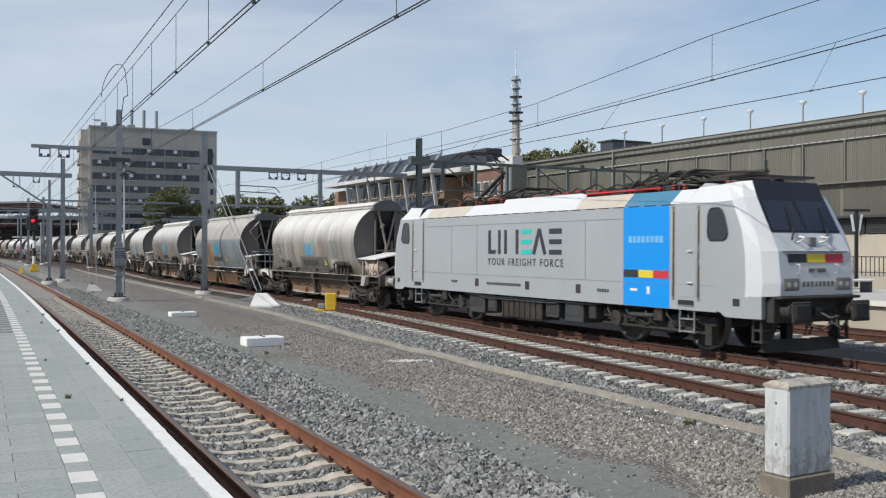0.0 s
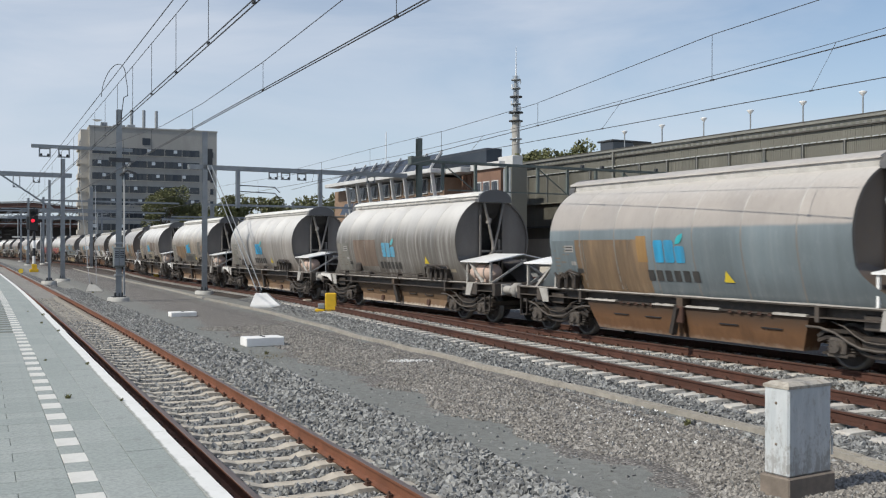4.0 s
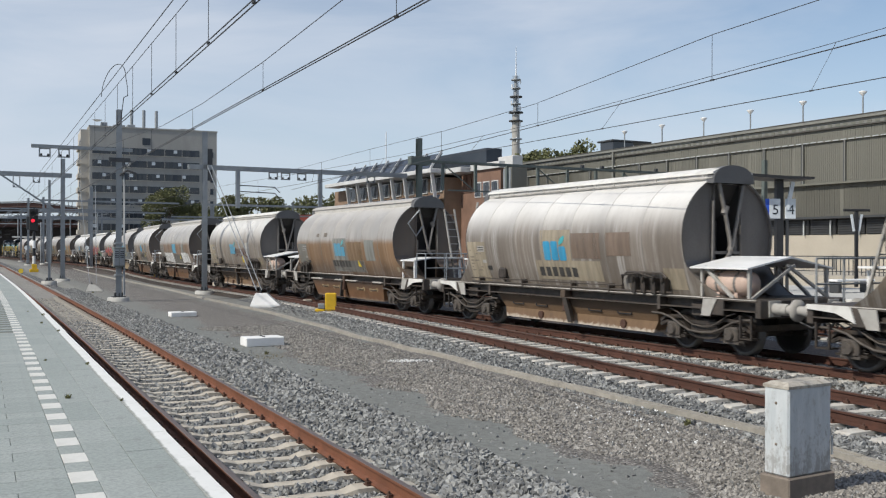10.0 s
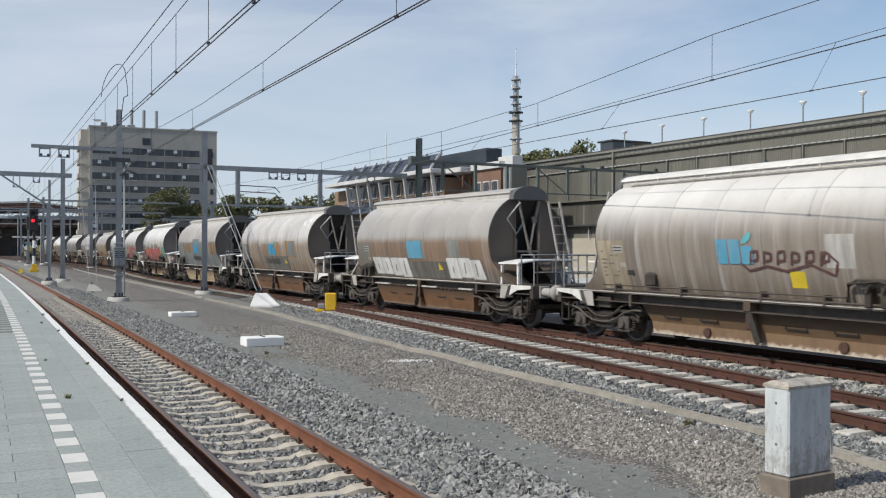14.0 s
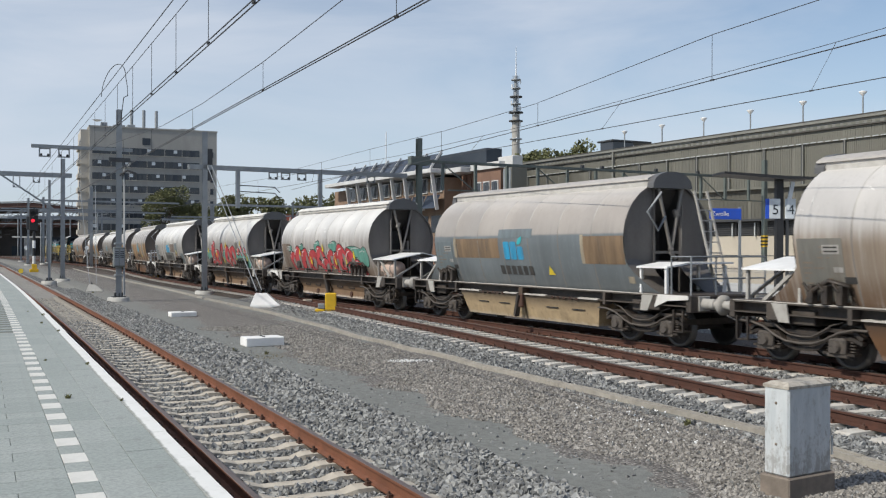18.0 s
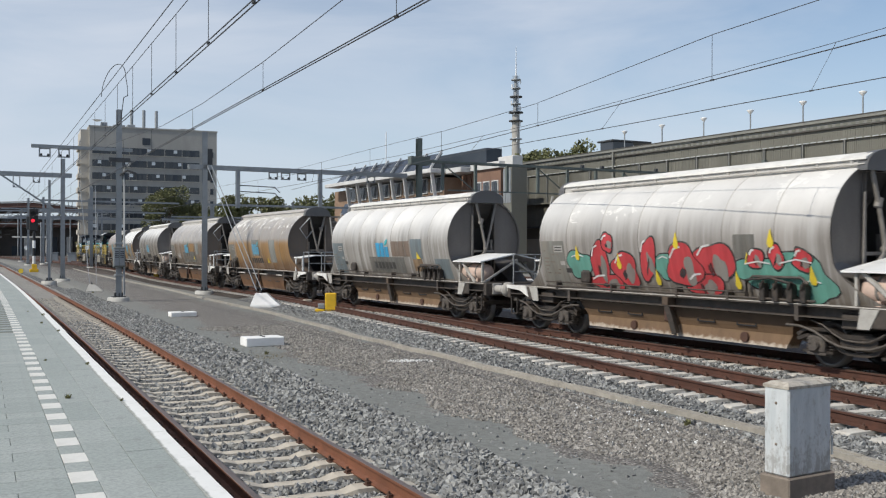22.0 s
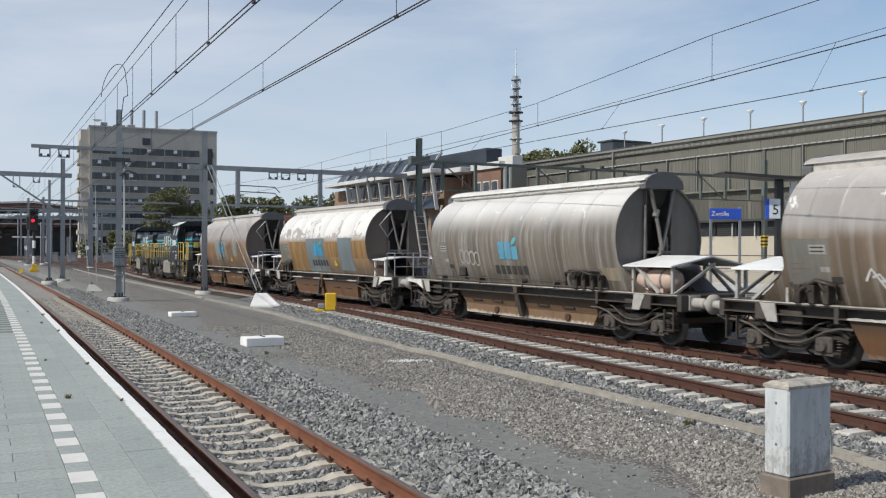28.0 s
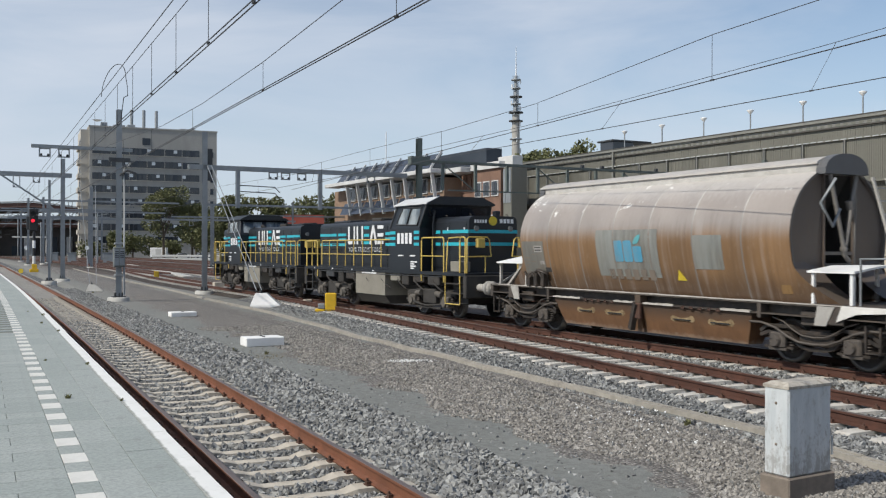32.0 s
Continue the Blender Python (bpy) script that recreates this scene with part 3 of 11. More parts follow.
def wagon_body():
    """The tank shell of rolled plates joined by weld bands, ends left open for the end plates."""
    m = Mesh()
    ring = tank_ring()
    n = len(ring)
    st = [(TANK_B, 0), (TANK_B + 0.08, 0)]
    for c in SEAMS:
        st += [(c - 0.034, 0), (c - 0.02, 1), (c + 0.02, 1), (c + 0.034, 0)]
    st += [(TANK_A - 0.08, 0), (TANK_A, 0)]
    vs = [(x, y * (1.004 if w else 1.0), z + (0.004 if w and z > Z_TANK else 0)) for x, w in st for y, z in ring]
    for i in range(len(st) - 1):
        slot = 2 if st[i][1] and st[i + 1][1] else 0
        o = len(m.f)
        m.f += [(i * n + j, i * n + j + 1, (i + 1) * n + j + 1, (i + 1) * n + j) for j in range(n - 1)]
        m.s += [slot] * (n - 1)
        m.smooth.update(range(o, len(m.f)))
    m.v = [tuple(p) for p in vs]
    # inner wall and rims
    for x0, x1 in ((TANK_B - 0.02, TANK_B + 0.4), (TANK_A + 0.02, TANK_A - 0.4)):
        vs = [(x0, y, z) for y, z in ring] + [(x0, y * 0.97, Z_TANK + (z - Z_TANK) * 0.97) for y, z in ring] + [(x1, y * 0.97, Z_TANK + (z - Z_TANK) * 0.97) for y, z in ring]
        m.add(vs, [(j, j + 1, n + j + 1, n + j) for j in range(n - 1)] + [(n + j, n + j + 1, 2 * n + j + 1, 2 * n + j) for j in range(n - 1)], 1, False)
    return m


def tank_patch(m, x0, x1, z0, z1, off=0.004, slot=0, side=-1, nx=2, ne=6, skew=0.0):
    """A patch that lies on the tank's flank between two heights."""
    vs = []
    for j in range(ne + 1):
        z = max(Z_FOOT, z0 + (z1 - z0) * j / ne)
        for i in range(nx + 1):
            vs.append((x0 + (x1 - x0) * i / nx + skew * j / ne, side * (flank_y(z) + off), z))
    w = nx + 1
    return m.add(vs, [(j * w + i, j * w + i + 1, (j + 1) * w + i + 1, (j + 1) * w + i) for j in range(ne) for i in range(nx)], slot, True)


def wheel_mesh(r=0.46):
    m = Mesh()
    for s in (-1, 1):
        y = s * 0.78
        m.lathe([(0.02, y), (0.10, y), (0.11, y - s * 0.02), (r - 0.10, y - s * 0.045), (r - 0.075, y - s * 0.01)], (0, 0, 0), n=24, slot=1)
        m.lathe([(r - 0.075, y - s * 0.01), (r - 0.07, y), (r, y), (r, y - s * 0.10), (r + 0.028, y - s * 0.11), (r + 0.028, y - s * 0.135), (r - 0.06, y - s * 0.135), (r - 0.07, y - s * 0.1), (0.08, y - s * 0.08)], (0, 0, 0), n=24, slot=0)
        # lightening bosses, which show the turning
        for a in range(4):
            t = a * math.pi / 2
            m.cyl((0.24 * math.cos(t), y - s * 0.035, 0.24 * math.sin(t)), (0.24 * math.cos(t), y - s * 0.012, 0.24 * math.sin(t)), 0.035, n=8, slot=0)
    m.cyl((0, -0.82, 0), (0, 0.82, 0), 0.075, n=12, slot=1)
    return m.mesh("wheelset", [M_["tyre"], M_["wheel"]])


def bogie_frame():
    """A cast freight bogie: curved side frames, axleboxes with springs, a cross beam."""
    m = Mesh()
    for s in (-1, 1):
        y0, y1 = s * 0.98, s * 1.10
        up = [(-1.42, 0.62), (-1.25, 0.74), (-0.62, 0.76), (-0.42, 0.66), (0.42, 0.66), (0.62, 0.76), (1.25, 0.74), (1.42, 0.62)]
        dn = [(1.42, 0.54), (1.2, 0.62), (0.66, 0.62), (0.42, 0.40), (0.2, 0.34), (-0.2, 0.34), (-0.42, 0.40), (-0.66, 0.62), (-1.2, 0.62), (-1.42, 0.54)]
        # the frame as two curved bars
        for bar, th in ((up, 0.075), (dn, 0.07)):
            for p, q in zip(bar[:-1], bar[1:]):
                m.beam((p[0], (y0 + y1) / 2, p[1]), (q[0], (y0 + y1) / 2, q[1]), 0.14, th)
        m.box(-0.42, 0.42, min(y0, y1), max(y0, y1), 0.40, 0.66, 0.02)
        for ax in (-0.9, 0.9):
            m.box(ax - 0.17, ax + 0.17, min(y0, y1), max(y0, y1), 0.34, 0.62, 0.03)
            for d in (-0.27, 0.27):
                for q in range(4):
                    m.lathe([(0.05, 0), (0.085, 0.018), (0.05, 0.036)], (ax + d, s * 1.04, 0.36 + q * 0.058), "z", 10)
                m.box(ax + d - 0.1, ax + d + 0.1, s * 1.04 - 0.1, s * 1.04 + 0.1, 0.30, 0.35)
        m.box(-1.35, 1.35, s * 0.6 - 0.04, s * 0.6 + 0.04, 0.42, 0.50)
    m.box(-0.25, 0.25, -1.0, 1.0, 0.50, 0.74, 0.03)
    m.box(-1.40, -1.32, -1.0, 1.0, 0.55, 0.68)
    m.box(1.32, 1.40, -1.0, 1.0, 0.55, 0.68)
    return m.mesh("bogie", M_["bogie"])


def end_face(side):
    """The end of the tank: two flat cheeks beside a deep bay."""
    m = Mesh()
    x = end_x(side) - side * 0.06
    for s in (-1, 1):
        pts = [(s * y * 0.968, Z_TANK + (z - Z_TANK) * 0.968) for y, z in tank_ring() if y > 0.40]
        pts += [(s * 0.42, 3.86), (s * 0.42, 1.22)]
        if s > 0:
            pts = pts[::-1]
        m.add([(x, *p) for p in pts], [tuple(range(len(pts)))])
        m.box(min(x, x + side * 0.06), max(x, x + side * 0.06), s * 0.42 - 0.02, s * 0.42 + 0.02, 1.22, 3.9)
        # the sheet below, swept out to the end of the saddle
        vs = []
        for i in range(11):
            f = i / 10
            z = 2.05 - (2.05 - Z_FOOT) * f
            xx = end_x(side) + side * 1.02 * f ** 1.7
            vs += [(xx - side * 0.03, s * (flank_y(z) - 0.02), z), (xx - side * 0.10, s * 0.44, z)]
        m.add(vs, [(2 * i, 2 * i + 1, 2 * i + 3, 2 * i + 2) for i in range(10)], 0, True)
    return m


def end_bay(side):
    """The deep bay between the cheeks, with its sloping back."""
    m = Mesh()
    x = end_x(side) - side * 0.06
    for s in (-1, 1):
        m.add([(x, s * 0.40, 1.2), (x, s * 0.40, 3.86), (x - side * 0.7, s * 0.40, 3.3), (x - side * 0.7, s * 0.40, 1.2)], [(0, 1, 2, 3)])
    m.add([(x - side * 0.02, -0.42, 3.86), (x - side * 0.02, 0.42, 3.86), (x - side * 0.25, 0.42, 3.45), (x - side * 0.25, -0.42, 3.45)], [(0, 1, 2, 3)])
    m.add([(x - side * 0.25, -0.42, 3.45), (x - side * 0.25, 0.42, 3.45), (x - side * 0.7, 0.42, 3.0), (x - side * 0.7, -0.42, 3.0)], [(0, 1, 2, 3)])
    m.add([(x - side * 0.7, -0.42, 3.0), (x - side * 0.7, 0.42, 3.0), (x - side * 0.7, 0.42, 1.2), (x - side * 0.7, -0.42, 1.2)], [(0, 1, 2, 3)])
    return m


def bay_bars(side):
    x = end_x(side) - side * 0.04
    out = [Mesh().box(*sorted((x - side * 0.1, x + side * 0.02)), -0.42, 0.42, z0, z1) for z0, z1 in ((2.18, 2.25), (1.95, 2.01))]
    out.append(Mesh().box(*sorted((x - side * 0.3, x - side * 0.05)), 0.30, 0.38, 1.25, 2.6))
    return out + [Mesh().tube([(x, -0.46, 1.3), (x + side * 0.05, -0.46, 3.4)], 0.03)]


def end_frame(side):
    """The bent V of pipes with its joint in the bay, and the curved brow over it."""
    m = Mesh()
    x = end_x(side) + side * 0.10
    m.tube([(x, -0.40, 3.88), (x + side * 0.02, -0.22, 3.2), (x + side * 0.02, -0.05, 2.45), (x, -0.02, 2.2), (x, -0.18, 2.05)], 0.05)
    m.tube([(x, 0.40, 3.88), (x + side * 0.02, 0.16, 2.9), (x + side * 0.02, 0.0, 2.3)], 0.045)
    m.cyl((x, -0.22, 3.1), (x, -0.16, 3.28), 0.08, n=10)
    m.lathe([(0.0, -0.04), (0.07, -0.04), (0.07, 0.04), (0.0, 0.04)], (x, -0.02, 2.3), n=10)
    return m


def brow(side):
    """The dark arched plate that closes the end of the filling hatch."""
    m = Mesh()
    pts = [(0.63 * math.cos(math.pi * i / 14), 3.80 + 0.42 * math.sin(math.pi * i / 14) ** 0.8) for i in range(15)]
    x0, x1 = sorted((end_x(side) - side * 0.04, end_x(side) + side * 0.20))
    m.extrude(pts, x0, x1)
    return m


def roof_hatch():
    """The long filling hatch along the top, with its lid, hinges and rails."""
    m = Mesh()
    prof = [(-0.57, 3.80), (-0.57, 4.00), (-0.62, 4.01), (-0.60, 4.06), (-0.42, 4.14), (-0.2, 4.185), (0.2, 4.185), (0.42, 4.14), (0.60, 4.06), (0.62, 4.01), (0.57, 4.00), (0.57, 3.80)]
    m.extrude(prof, TANK_B + 0.02, TANK_A + 0.16)
    for j in (0, 10):
        m.s[j] = 1
    for i in range(12):
        x = -4.5 + i * 0.82
        m.box(x, x + 0.06, -0.60, -0.55, 3.90, 4.06, 0.01, 1)
    m.cyl((-4.7, -0.62, 3.92), (4.9, -0.62, 3.92), 0.018, n=6, slot=1)
    return m


def side_sill(s):
    """A channel-shaped side sill with its bolster plates."""
    m = Mesh()
    pr = [(1.02, 0.98), (1.28, 0.98), (1.28, 1.005), (1.05, 1.005), (1.05, 1.19), (1.28, 1.19), (1.28, 1.22), (1.02, 1.22)]
    m.extrude([(s * y, z) for y, z in pr], -6.9, 6.9)
    return m


def sill_dust(s):
    """Lime dust caked along the sill's upper flange."""
    rnd = random.Random(17 + s)
    out = []
    for i in range(29):
        x = -6.85 + i * 13.7 / 28
        y, z = rnd.uniform(1.284, 1.298), 1.222 + rnd.uniform(0.012, 0.028)
        out += [(x, s * 1.15, 1.222), (x, s * 1.15, z), (x, s * y, z), (x, s * y, 1.222)]
    return Mesh().add(out, [(i * 4 + j, i * 4 + (j + 1) % 4, i * 4 + 4 + (j + 1) % 4, i * 4 + 4 + j) for i in range(28) for j in range(4)])


def lip_dust(x0, x1, s, seed):
    """Dust along the sill's lower flange, broken by the bolts."""
    rnd = random.Random(seed)
    m = Mesh()
    n = 8
    xs = [x0 + (x1 - x0) * i / n for i in range(n + 1)]
    top = [1.008 + rnd.uniform(0.010, 0.032) for _ in xs]
    vs = []
    for x, z in zip(xs, top):
        vs += [(x, s * 1.20, 1.006), (x, s * 1.21, z), (x, s * 1.290, z - 0.004), (x, s * 1.292, 0.985)]
    return m.add(vs, [(4 * i + j, 4 * i + j + 1, 4 * i + j + 5, 4 * i + j + 4) for i in range(n) for j in range(3)])


def end_wedge(s):
    """The dusty wedge-shaped plate at the ladder end's corner."""
    return Mesh().extrude([(-5.80, 0.93), (-5.92, 1.24), (-6.94, 1.24), (-6.94, 1.15), (-6.25, 1.10)], *sorted((s * 1.296, s * 1.325)), axis="y")


def sill_stiffener(x, s):
    return Mesh().box(x - 0.05, x + 0.05, *sorted((s * 1.06, s * 1.286)), 0.90, 1.22)


def centre_sill():
    return Mesh().box(-7.0, 7.0, -0.35, 0.35, 0.85, 1.18)


def bolster(x):
    return Mesh().box(x - 0.3, x + 0.3, -1.15, 1.15, 0.80, 1.1, 0.02)


def sill_plate(x, s):
    return Mesh().box(x - 0.22, x + 0.22, *sorted((s * 1.20, s * 1.29)), 0.86, 1.225, 0.02)


def head_stock(side):
    m = Mesh()
    x0, x1 = sorted((side * 6.82, side * 6.97))
    m.box(x0, x1, -1.28, 1.28, 0.86, 1.24, 0.015)
    xa, xb = sorted((side * 5.2, side * 6.9))
    m.box(xa, xb, -1.27, 1.27, 1.20, 1.25)
    return m


def buffer_mesh():
    m = Mesh()
    m.box(-0.05, 0.0, -0.17, 0.17, -0.17, 0.17, 0.01)
    m.cyl((0, 0, 0), (0.36, 0, 0), 0.12, n=14)
    m.cyl((0.30, 0, 0), (0.53, 0, 0), 0.095, n=14)
    m.lathe([(0.0, 0.60), (0.13, 0.595), (0.215, 0.58), (0.225, 0.555), (0.10, 0.53)], (0, 0, 0), "x", 18)
    return m.mesh("buffer", M_["pale"])


def coupling_mesh():
    m = Mesh()
    m.box(-0.05, 0.12, -0.09, 0.09, -0.09, 0.09, 0.01)
    m.tube([(0.05, 0, 0), (0.25, 0, -0.05), (0.42, 0, -0.12), (0.6, 0, -0.06)], 0.035)
    m.tube([(0.0, 0.35, -0.05), (0.2, 0.36, -0.25), (0.45, 0.3, -0.35), (0.6, 0.2, -0.2)], 0.025)
    m.tube([(0.0, -0.35, -0.05), (0.2, -0.36, -0.25), (0.45, -0.3, -0.35), (0.6, -0.2, -0.2)], 0.025)
    return m.mesh("coupling", M_["darksteel"])


def skirt_plates(s):
    """The discharge hopper's two outer plates, slanted in at their ends; the valve side is bent at two fifths of its height."""
    y, yi, yl = s * (1.12 if s < 0 else 1.23), s * 0.62, s * (0.98 if s < 0 else 1.04)
    zb = 0.56
    ym = s * (0.93 if s < 0 else 1.12)
    out = []
    for x0, x1 in ((-3.62, -0.06), (0.06, 3.62)):
        a, b = (x0 + 0.30 if x0 < -1 else x0), (x1 - 0.30 if x1 > 1 else x1)
        a2, b2 = (x0 + 0.18 if x0 < -1 else x0), (x1 - 0.18 if x1 > 1 else x1)
        vs = [(x0, y, 0.98), (x1, y, 0.98), (b2, ym, zb), (a2, ym, zb), (b, yl, 0.29), (a, yl, 0.29),
              (x0, yi, 0.98), (x1, yi, 0.98), (b, yi, 0.29), (a, yi, 0.29)]
        out.append(("discharge_skirt", Mesh().add(vs, [(0, 1, 2, 3), (3, 2, 4, 5), (6, 7, 8, 9), (0, 6, 7, 1), (1, 7, 8, 4, 2), (4, 8, 9, 5), (5, 9, 6, 0, 3)])))
        for f in (0.28, 0.62):
            xx = x0 + (x1 - x0) * f
            ys = y + (ym - y) * (0.98 - 0.70) / (0.98 - zb)
            m = Mesh().box(xx - 0.28, xx + 0.28, *sorted((ys - s * 0.02, ys + s * 0.025)), 0.675, 0.70)
            if s < 0:
                for q in (-0.28, 0.25):
                    m.box(xx + q, xx + q + 0.03, *sorted((ys - s * 0.02, ys + s * 0.03)), 0.675, 0.75)
            out.append(("slot", m))
            if s > 0:
                sl = (ym - y) / (0.98 - zb)
                S_ = lambda x, z: (x, y + sl * (0.98 - z) + s * 0.004, z)
                rim = [(-0.42, 0.70), (-0.40, 0.77), (-0.33, 0.80), (-0.25, 0.765), (-0.12, 0.735), (0.10, 0.73), (0.20, 0.76), (0.30, 0.77), (0.37, 0.73), (0.38, 0.66), (0.30, 0.625), (0.15, 0.655), (-0.22, 0.66), (-0.33, 0.635)]
                m = Mesh().add([S_(xx + a_, b_) for a_, b_ in rim], [tuple(range(len(rim)))])
                out.append(("scuff", m))
        if s < 0:
            xx = (x0 + x1) / 2 + 0.35
            out.append(("cover_disc", Mesh().cyl((xx, yl * 0.97, 0.43), (xx, yl + s * 0.03, 0.43), 0.11, n=14)))
        for q in range(5):
            xx = x0 + 0.9 + q * 0.28
            out.append(("skirt_bolt", Mesh().box(xx, xx + 0.10, *sorted((y - s * 0.02, y + s * 0.05)), 0.95, 1.01)))
    out.append(("lever_plate", Mesh().box(-0.12, 0.12, *sorted((y, y + s * 0.10)), 0.62, 1.0, 0.02)))
    out.append(("lever", Mesh().beam((0.02, y + s * 0.09, 0.98), (0.24, y + s * 0.05, 0.36), 0.13, 0.14)))
    return out


def canopy_a():
    """The sloping weather roof on struts over the compressed-air tank."""
    m = Mesh()
    pr = [(-1.27, 1.90), (0, 2.14), (1.27, 1.90), (1.27, 1.865), (0, 2.10), (-1.27, 1.865)]
    m.extrude(pr, 4.88, 6.62)
    return m


def canopy_struts():
    m = Mesh()
    for s in (-1, 1):
        m.beam((6.55, s * 1.15, 1.22), (6.55, s * 1.15, 1.90), 0.07)
        m.beam((5.25, s * 1.15, 1.9), (6.1, s * 1.15, 1.24), 0.07)
        m.beam((5.15, s * 1.15, 1.24), (5.15, s * 1.15, 1.9), 0.06)
    m.beam((6.6, -1.15, 1.24), (6.6, 0.1, 1.95), 0.06)
    m.beam((6.6, 1.15, 1.24), (6.6, -0.1, 1.95), 0.06)
    return m


def air_tank():
    """The compressed-air tank lying along the wagon, two straps round it."""
    m = Mesh()
    m.lathe([(0.0, -0.66), (0.15, -0.64), (0.25, -0.56), (0.27, -0.48), (0.27, 0.48), (0.25, 0.56), (0.15, 0.64), (0.0, 0.66)], (5.78, -0.86, 1.55), "x", 20)
    for x in (5.55, 6.08):
        m.box(x - 0.05, x + 0.05, -1.08, -0.62, 1.22, 1.36)
    return m


def tank_strap(x):
    return Mesh().lathe([(0.27, -0.03), (0.282, -0.03), (0.282, 0.03), (0.27, 0.03)], (x, -0.86, 1.55), "x", 20)


def canopy_b():
    m = Mesh()
    pr = [(1.2, 1.88), (0.5, 1.98), (-0.9, 1.98), (-0.9, 1.94), (0.5, 1.94), (1.2, 1.84)]
    m.extrude(pr, -6.1, -5.0)
    for y in (1.12, -0.7):
        m.beam((-6.0, y, 1.22), (-6.0, y, 1.90), 0.07)
        m.beam((-5.1, y, 1.22), (-5.1, y, 1.90), 0.06)
    return m


def ladder():
    """The ladder up the end and the handrails of the platform below it."""
    m = Mesh()
    a0, a1 = Vector((-5.9, -0.97, 1.24)), Vector((-5.1, -0.97, 3.75))
    for dy in (0, 0.42):
        m.beam(a0 + Vector((0, dy, 0)), a1 + Vector((0, dy, 0)), 0.05)
    for i in range(9):
        p = a0 + (a1 - a0) * ((i + 0.6) / 9.4)
        m.beam(p, p + Vector((0, 0.42, 0)), 0.03)
    return m


def handrail():
    m = Mesh()
    for z in (1.62, 2.12):
        m.tube([(-6.85, -1.15, z), (-6.85, 1.15, z)], 0.022)
    for y in (-1.15, -0.4, 0.4, 1.15):
        m.tube([(-6.85, y, 1.24), (-6.85, y, 2.12)], 0.022)
    m.tube([(-6.85, 1.15, 2.12), (-6.2, 1.15, 2.12), (-6.2, 1.15, 1.24)], 0.022)
    m.tube([(-5.04, 0.45, 3.7), (-5.12, 0.95, 3.2), (-5.12, 0.62, 2.75), (-5.04, 0.32, 3.1)], 0.03)
    return m


def saddle(side, s):
    """The flared side plate that carries the tank's end, in one line with its flank."""
    m = Mesh()
    vs = []
    for i in range(11):
        f = i / 10
        z = 2.05 - (2.05 - Z_FOOT) * f
        y = s * flank_y(z)
        vs += [(end_x(side) - side * 0.02, y, z), (end_x(side) + side * 1.02 * f ** 1.7, y, z)]
    return m.add(vs, [(2 * i, 2 * i + 1, 2 * i + 3, 2 * i + 2) for i in range(10)], 0, True)


def flank_pipe(y, z, x0, x1, r):
    return Mesh().tube([(x0, y, z), (x1, y, z)], r)


def valve(x, s):
    """One valve with its lever on the lower flank."""
    return Mesh().box(x - 0.07, x + 0.07, *sorted((s * 1.18, s * 1.36)), 1.24, 1.61, 0.02).cyl((x, s * 1.36, 1.5), (x + 0.1, s * 1.40, 1.65), 0.03, n=6)


def hose_loop(s, x0):
    return Mesh().tube([(x0, s * 1.26, 1.28), (x0 + 0.02, s * 1.34, 1.66), (x0 + 0.7, s * 1.36, 1.72), (x0 + 1.3, s * 1.34, 1.6)], 0.028)


def gusset(side, s):
    """The bright gusset at the wagon's corner."""
    return Mesh().extrude([(side * 5.35, 1.21), (side * 5.75, 1.21), (side * 5.55, 0.84), (side * 5.28, 0.84)], *sorted((s * 1.292, s * 1.315)), axis="y")


def corner_step(side, s):
    m = Mesh()
    m.box(*sorted((side * 6.4, side * 6.75)), *sorted((s * 1.05, s * 1.3)), 0.40, 0.43)
    m.beam((side * 6.42, s * 1.28, 0.42), (side * 6.42, s * 1.28, 0.9), 0.04)
    m.beam((side * 6.73, s * 1.28, 0.42), (side * 6.73, s * 1.28, 0.9), 0.04)
    return m


def axlebox_mesh():
    """A cast axlebox with its round cover and two cover bolts."""
    m = Mesh()
    m.box(-0.20, 0.20, -0.06, 0.06, -0.16, 0.17, 0.04)
    m.cyl((0, -0.05, 0), (0, -0.12, 0), 0.13, 0.11, n=14)
    m.box(-0.23, 0.23, -0.03, 0.08, -0.20, -0.14, 0.01)
    for d in (-0.07, 0.07):
        m.cyl((d, -0.11, 0.03), (d, -0.135, 0.03), 0.022, n=6)
    return m.mesh("axlebox", M_["axlebox"])


def swept_bar(s):
    """The long bar that dips between the axleboxes."""
    pts = [(-1.62, 0.80), (-1.30, 0.80), (-0.95, 0.72), (-0.62, 0.56), (-0.35, 0.47), (0.0, 0.45), (0.35, 0.47), (0.62, 0.56), (0.95, 0.72), (1.30, 0.80), (1.62, 0.80)]
    return Mesh().tube([(x, s * 1.19, z) for x, z in pts], 0.028, 8).tube([(x * 0.8, s * 1.16, z + 0.13) for x, z in pts[1:-1]], 0.018, 6)


WHEELS, VEHICLES = [], []
WHEELSET, BOGIE = wheel_mesh(), bogie_frame()
BUFFER, COUPLING = buffer_mesh(), coupling_mesh()
AXLEBOX = axlebox_mesh()
SWEPT = {s: swept_bar(s).mesh("swept_bar", M_["axlebox"]) for s in (-1, 1)}


def add_bogie(parent, x, wheelset, frame_mesh, base, r=0.46):
    b = part("bogie", frame_mesh, None, parent, at=pose(x, 0, 0))
    for s in (-1, 1):
        for ax in base:
            part("axlebox", AXLEBOX, None, b, at=pose(ax, s * 1.15, r, 0, 0, 0 if s < 0 else 180))
        part("swept_bar", SWEPT[s], None, b)
    for ax in base:
        w = part("wheelset", wheelset, None, b, at=pose(ax, 0, r))
        WHEELS.append((w, ax, r))
    return b


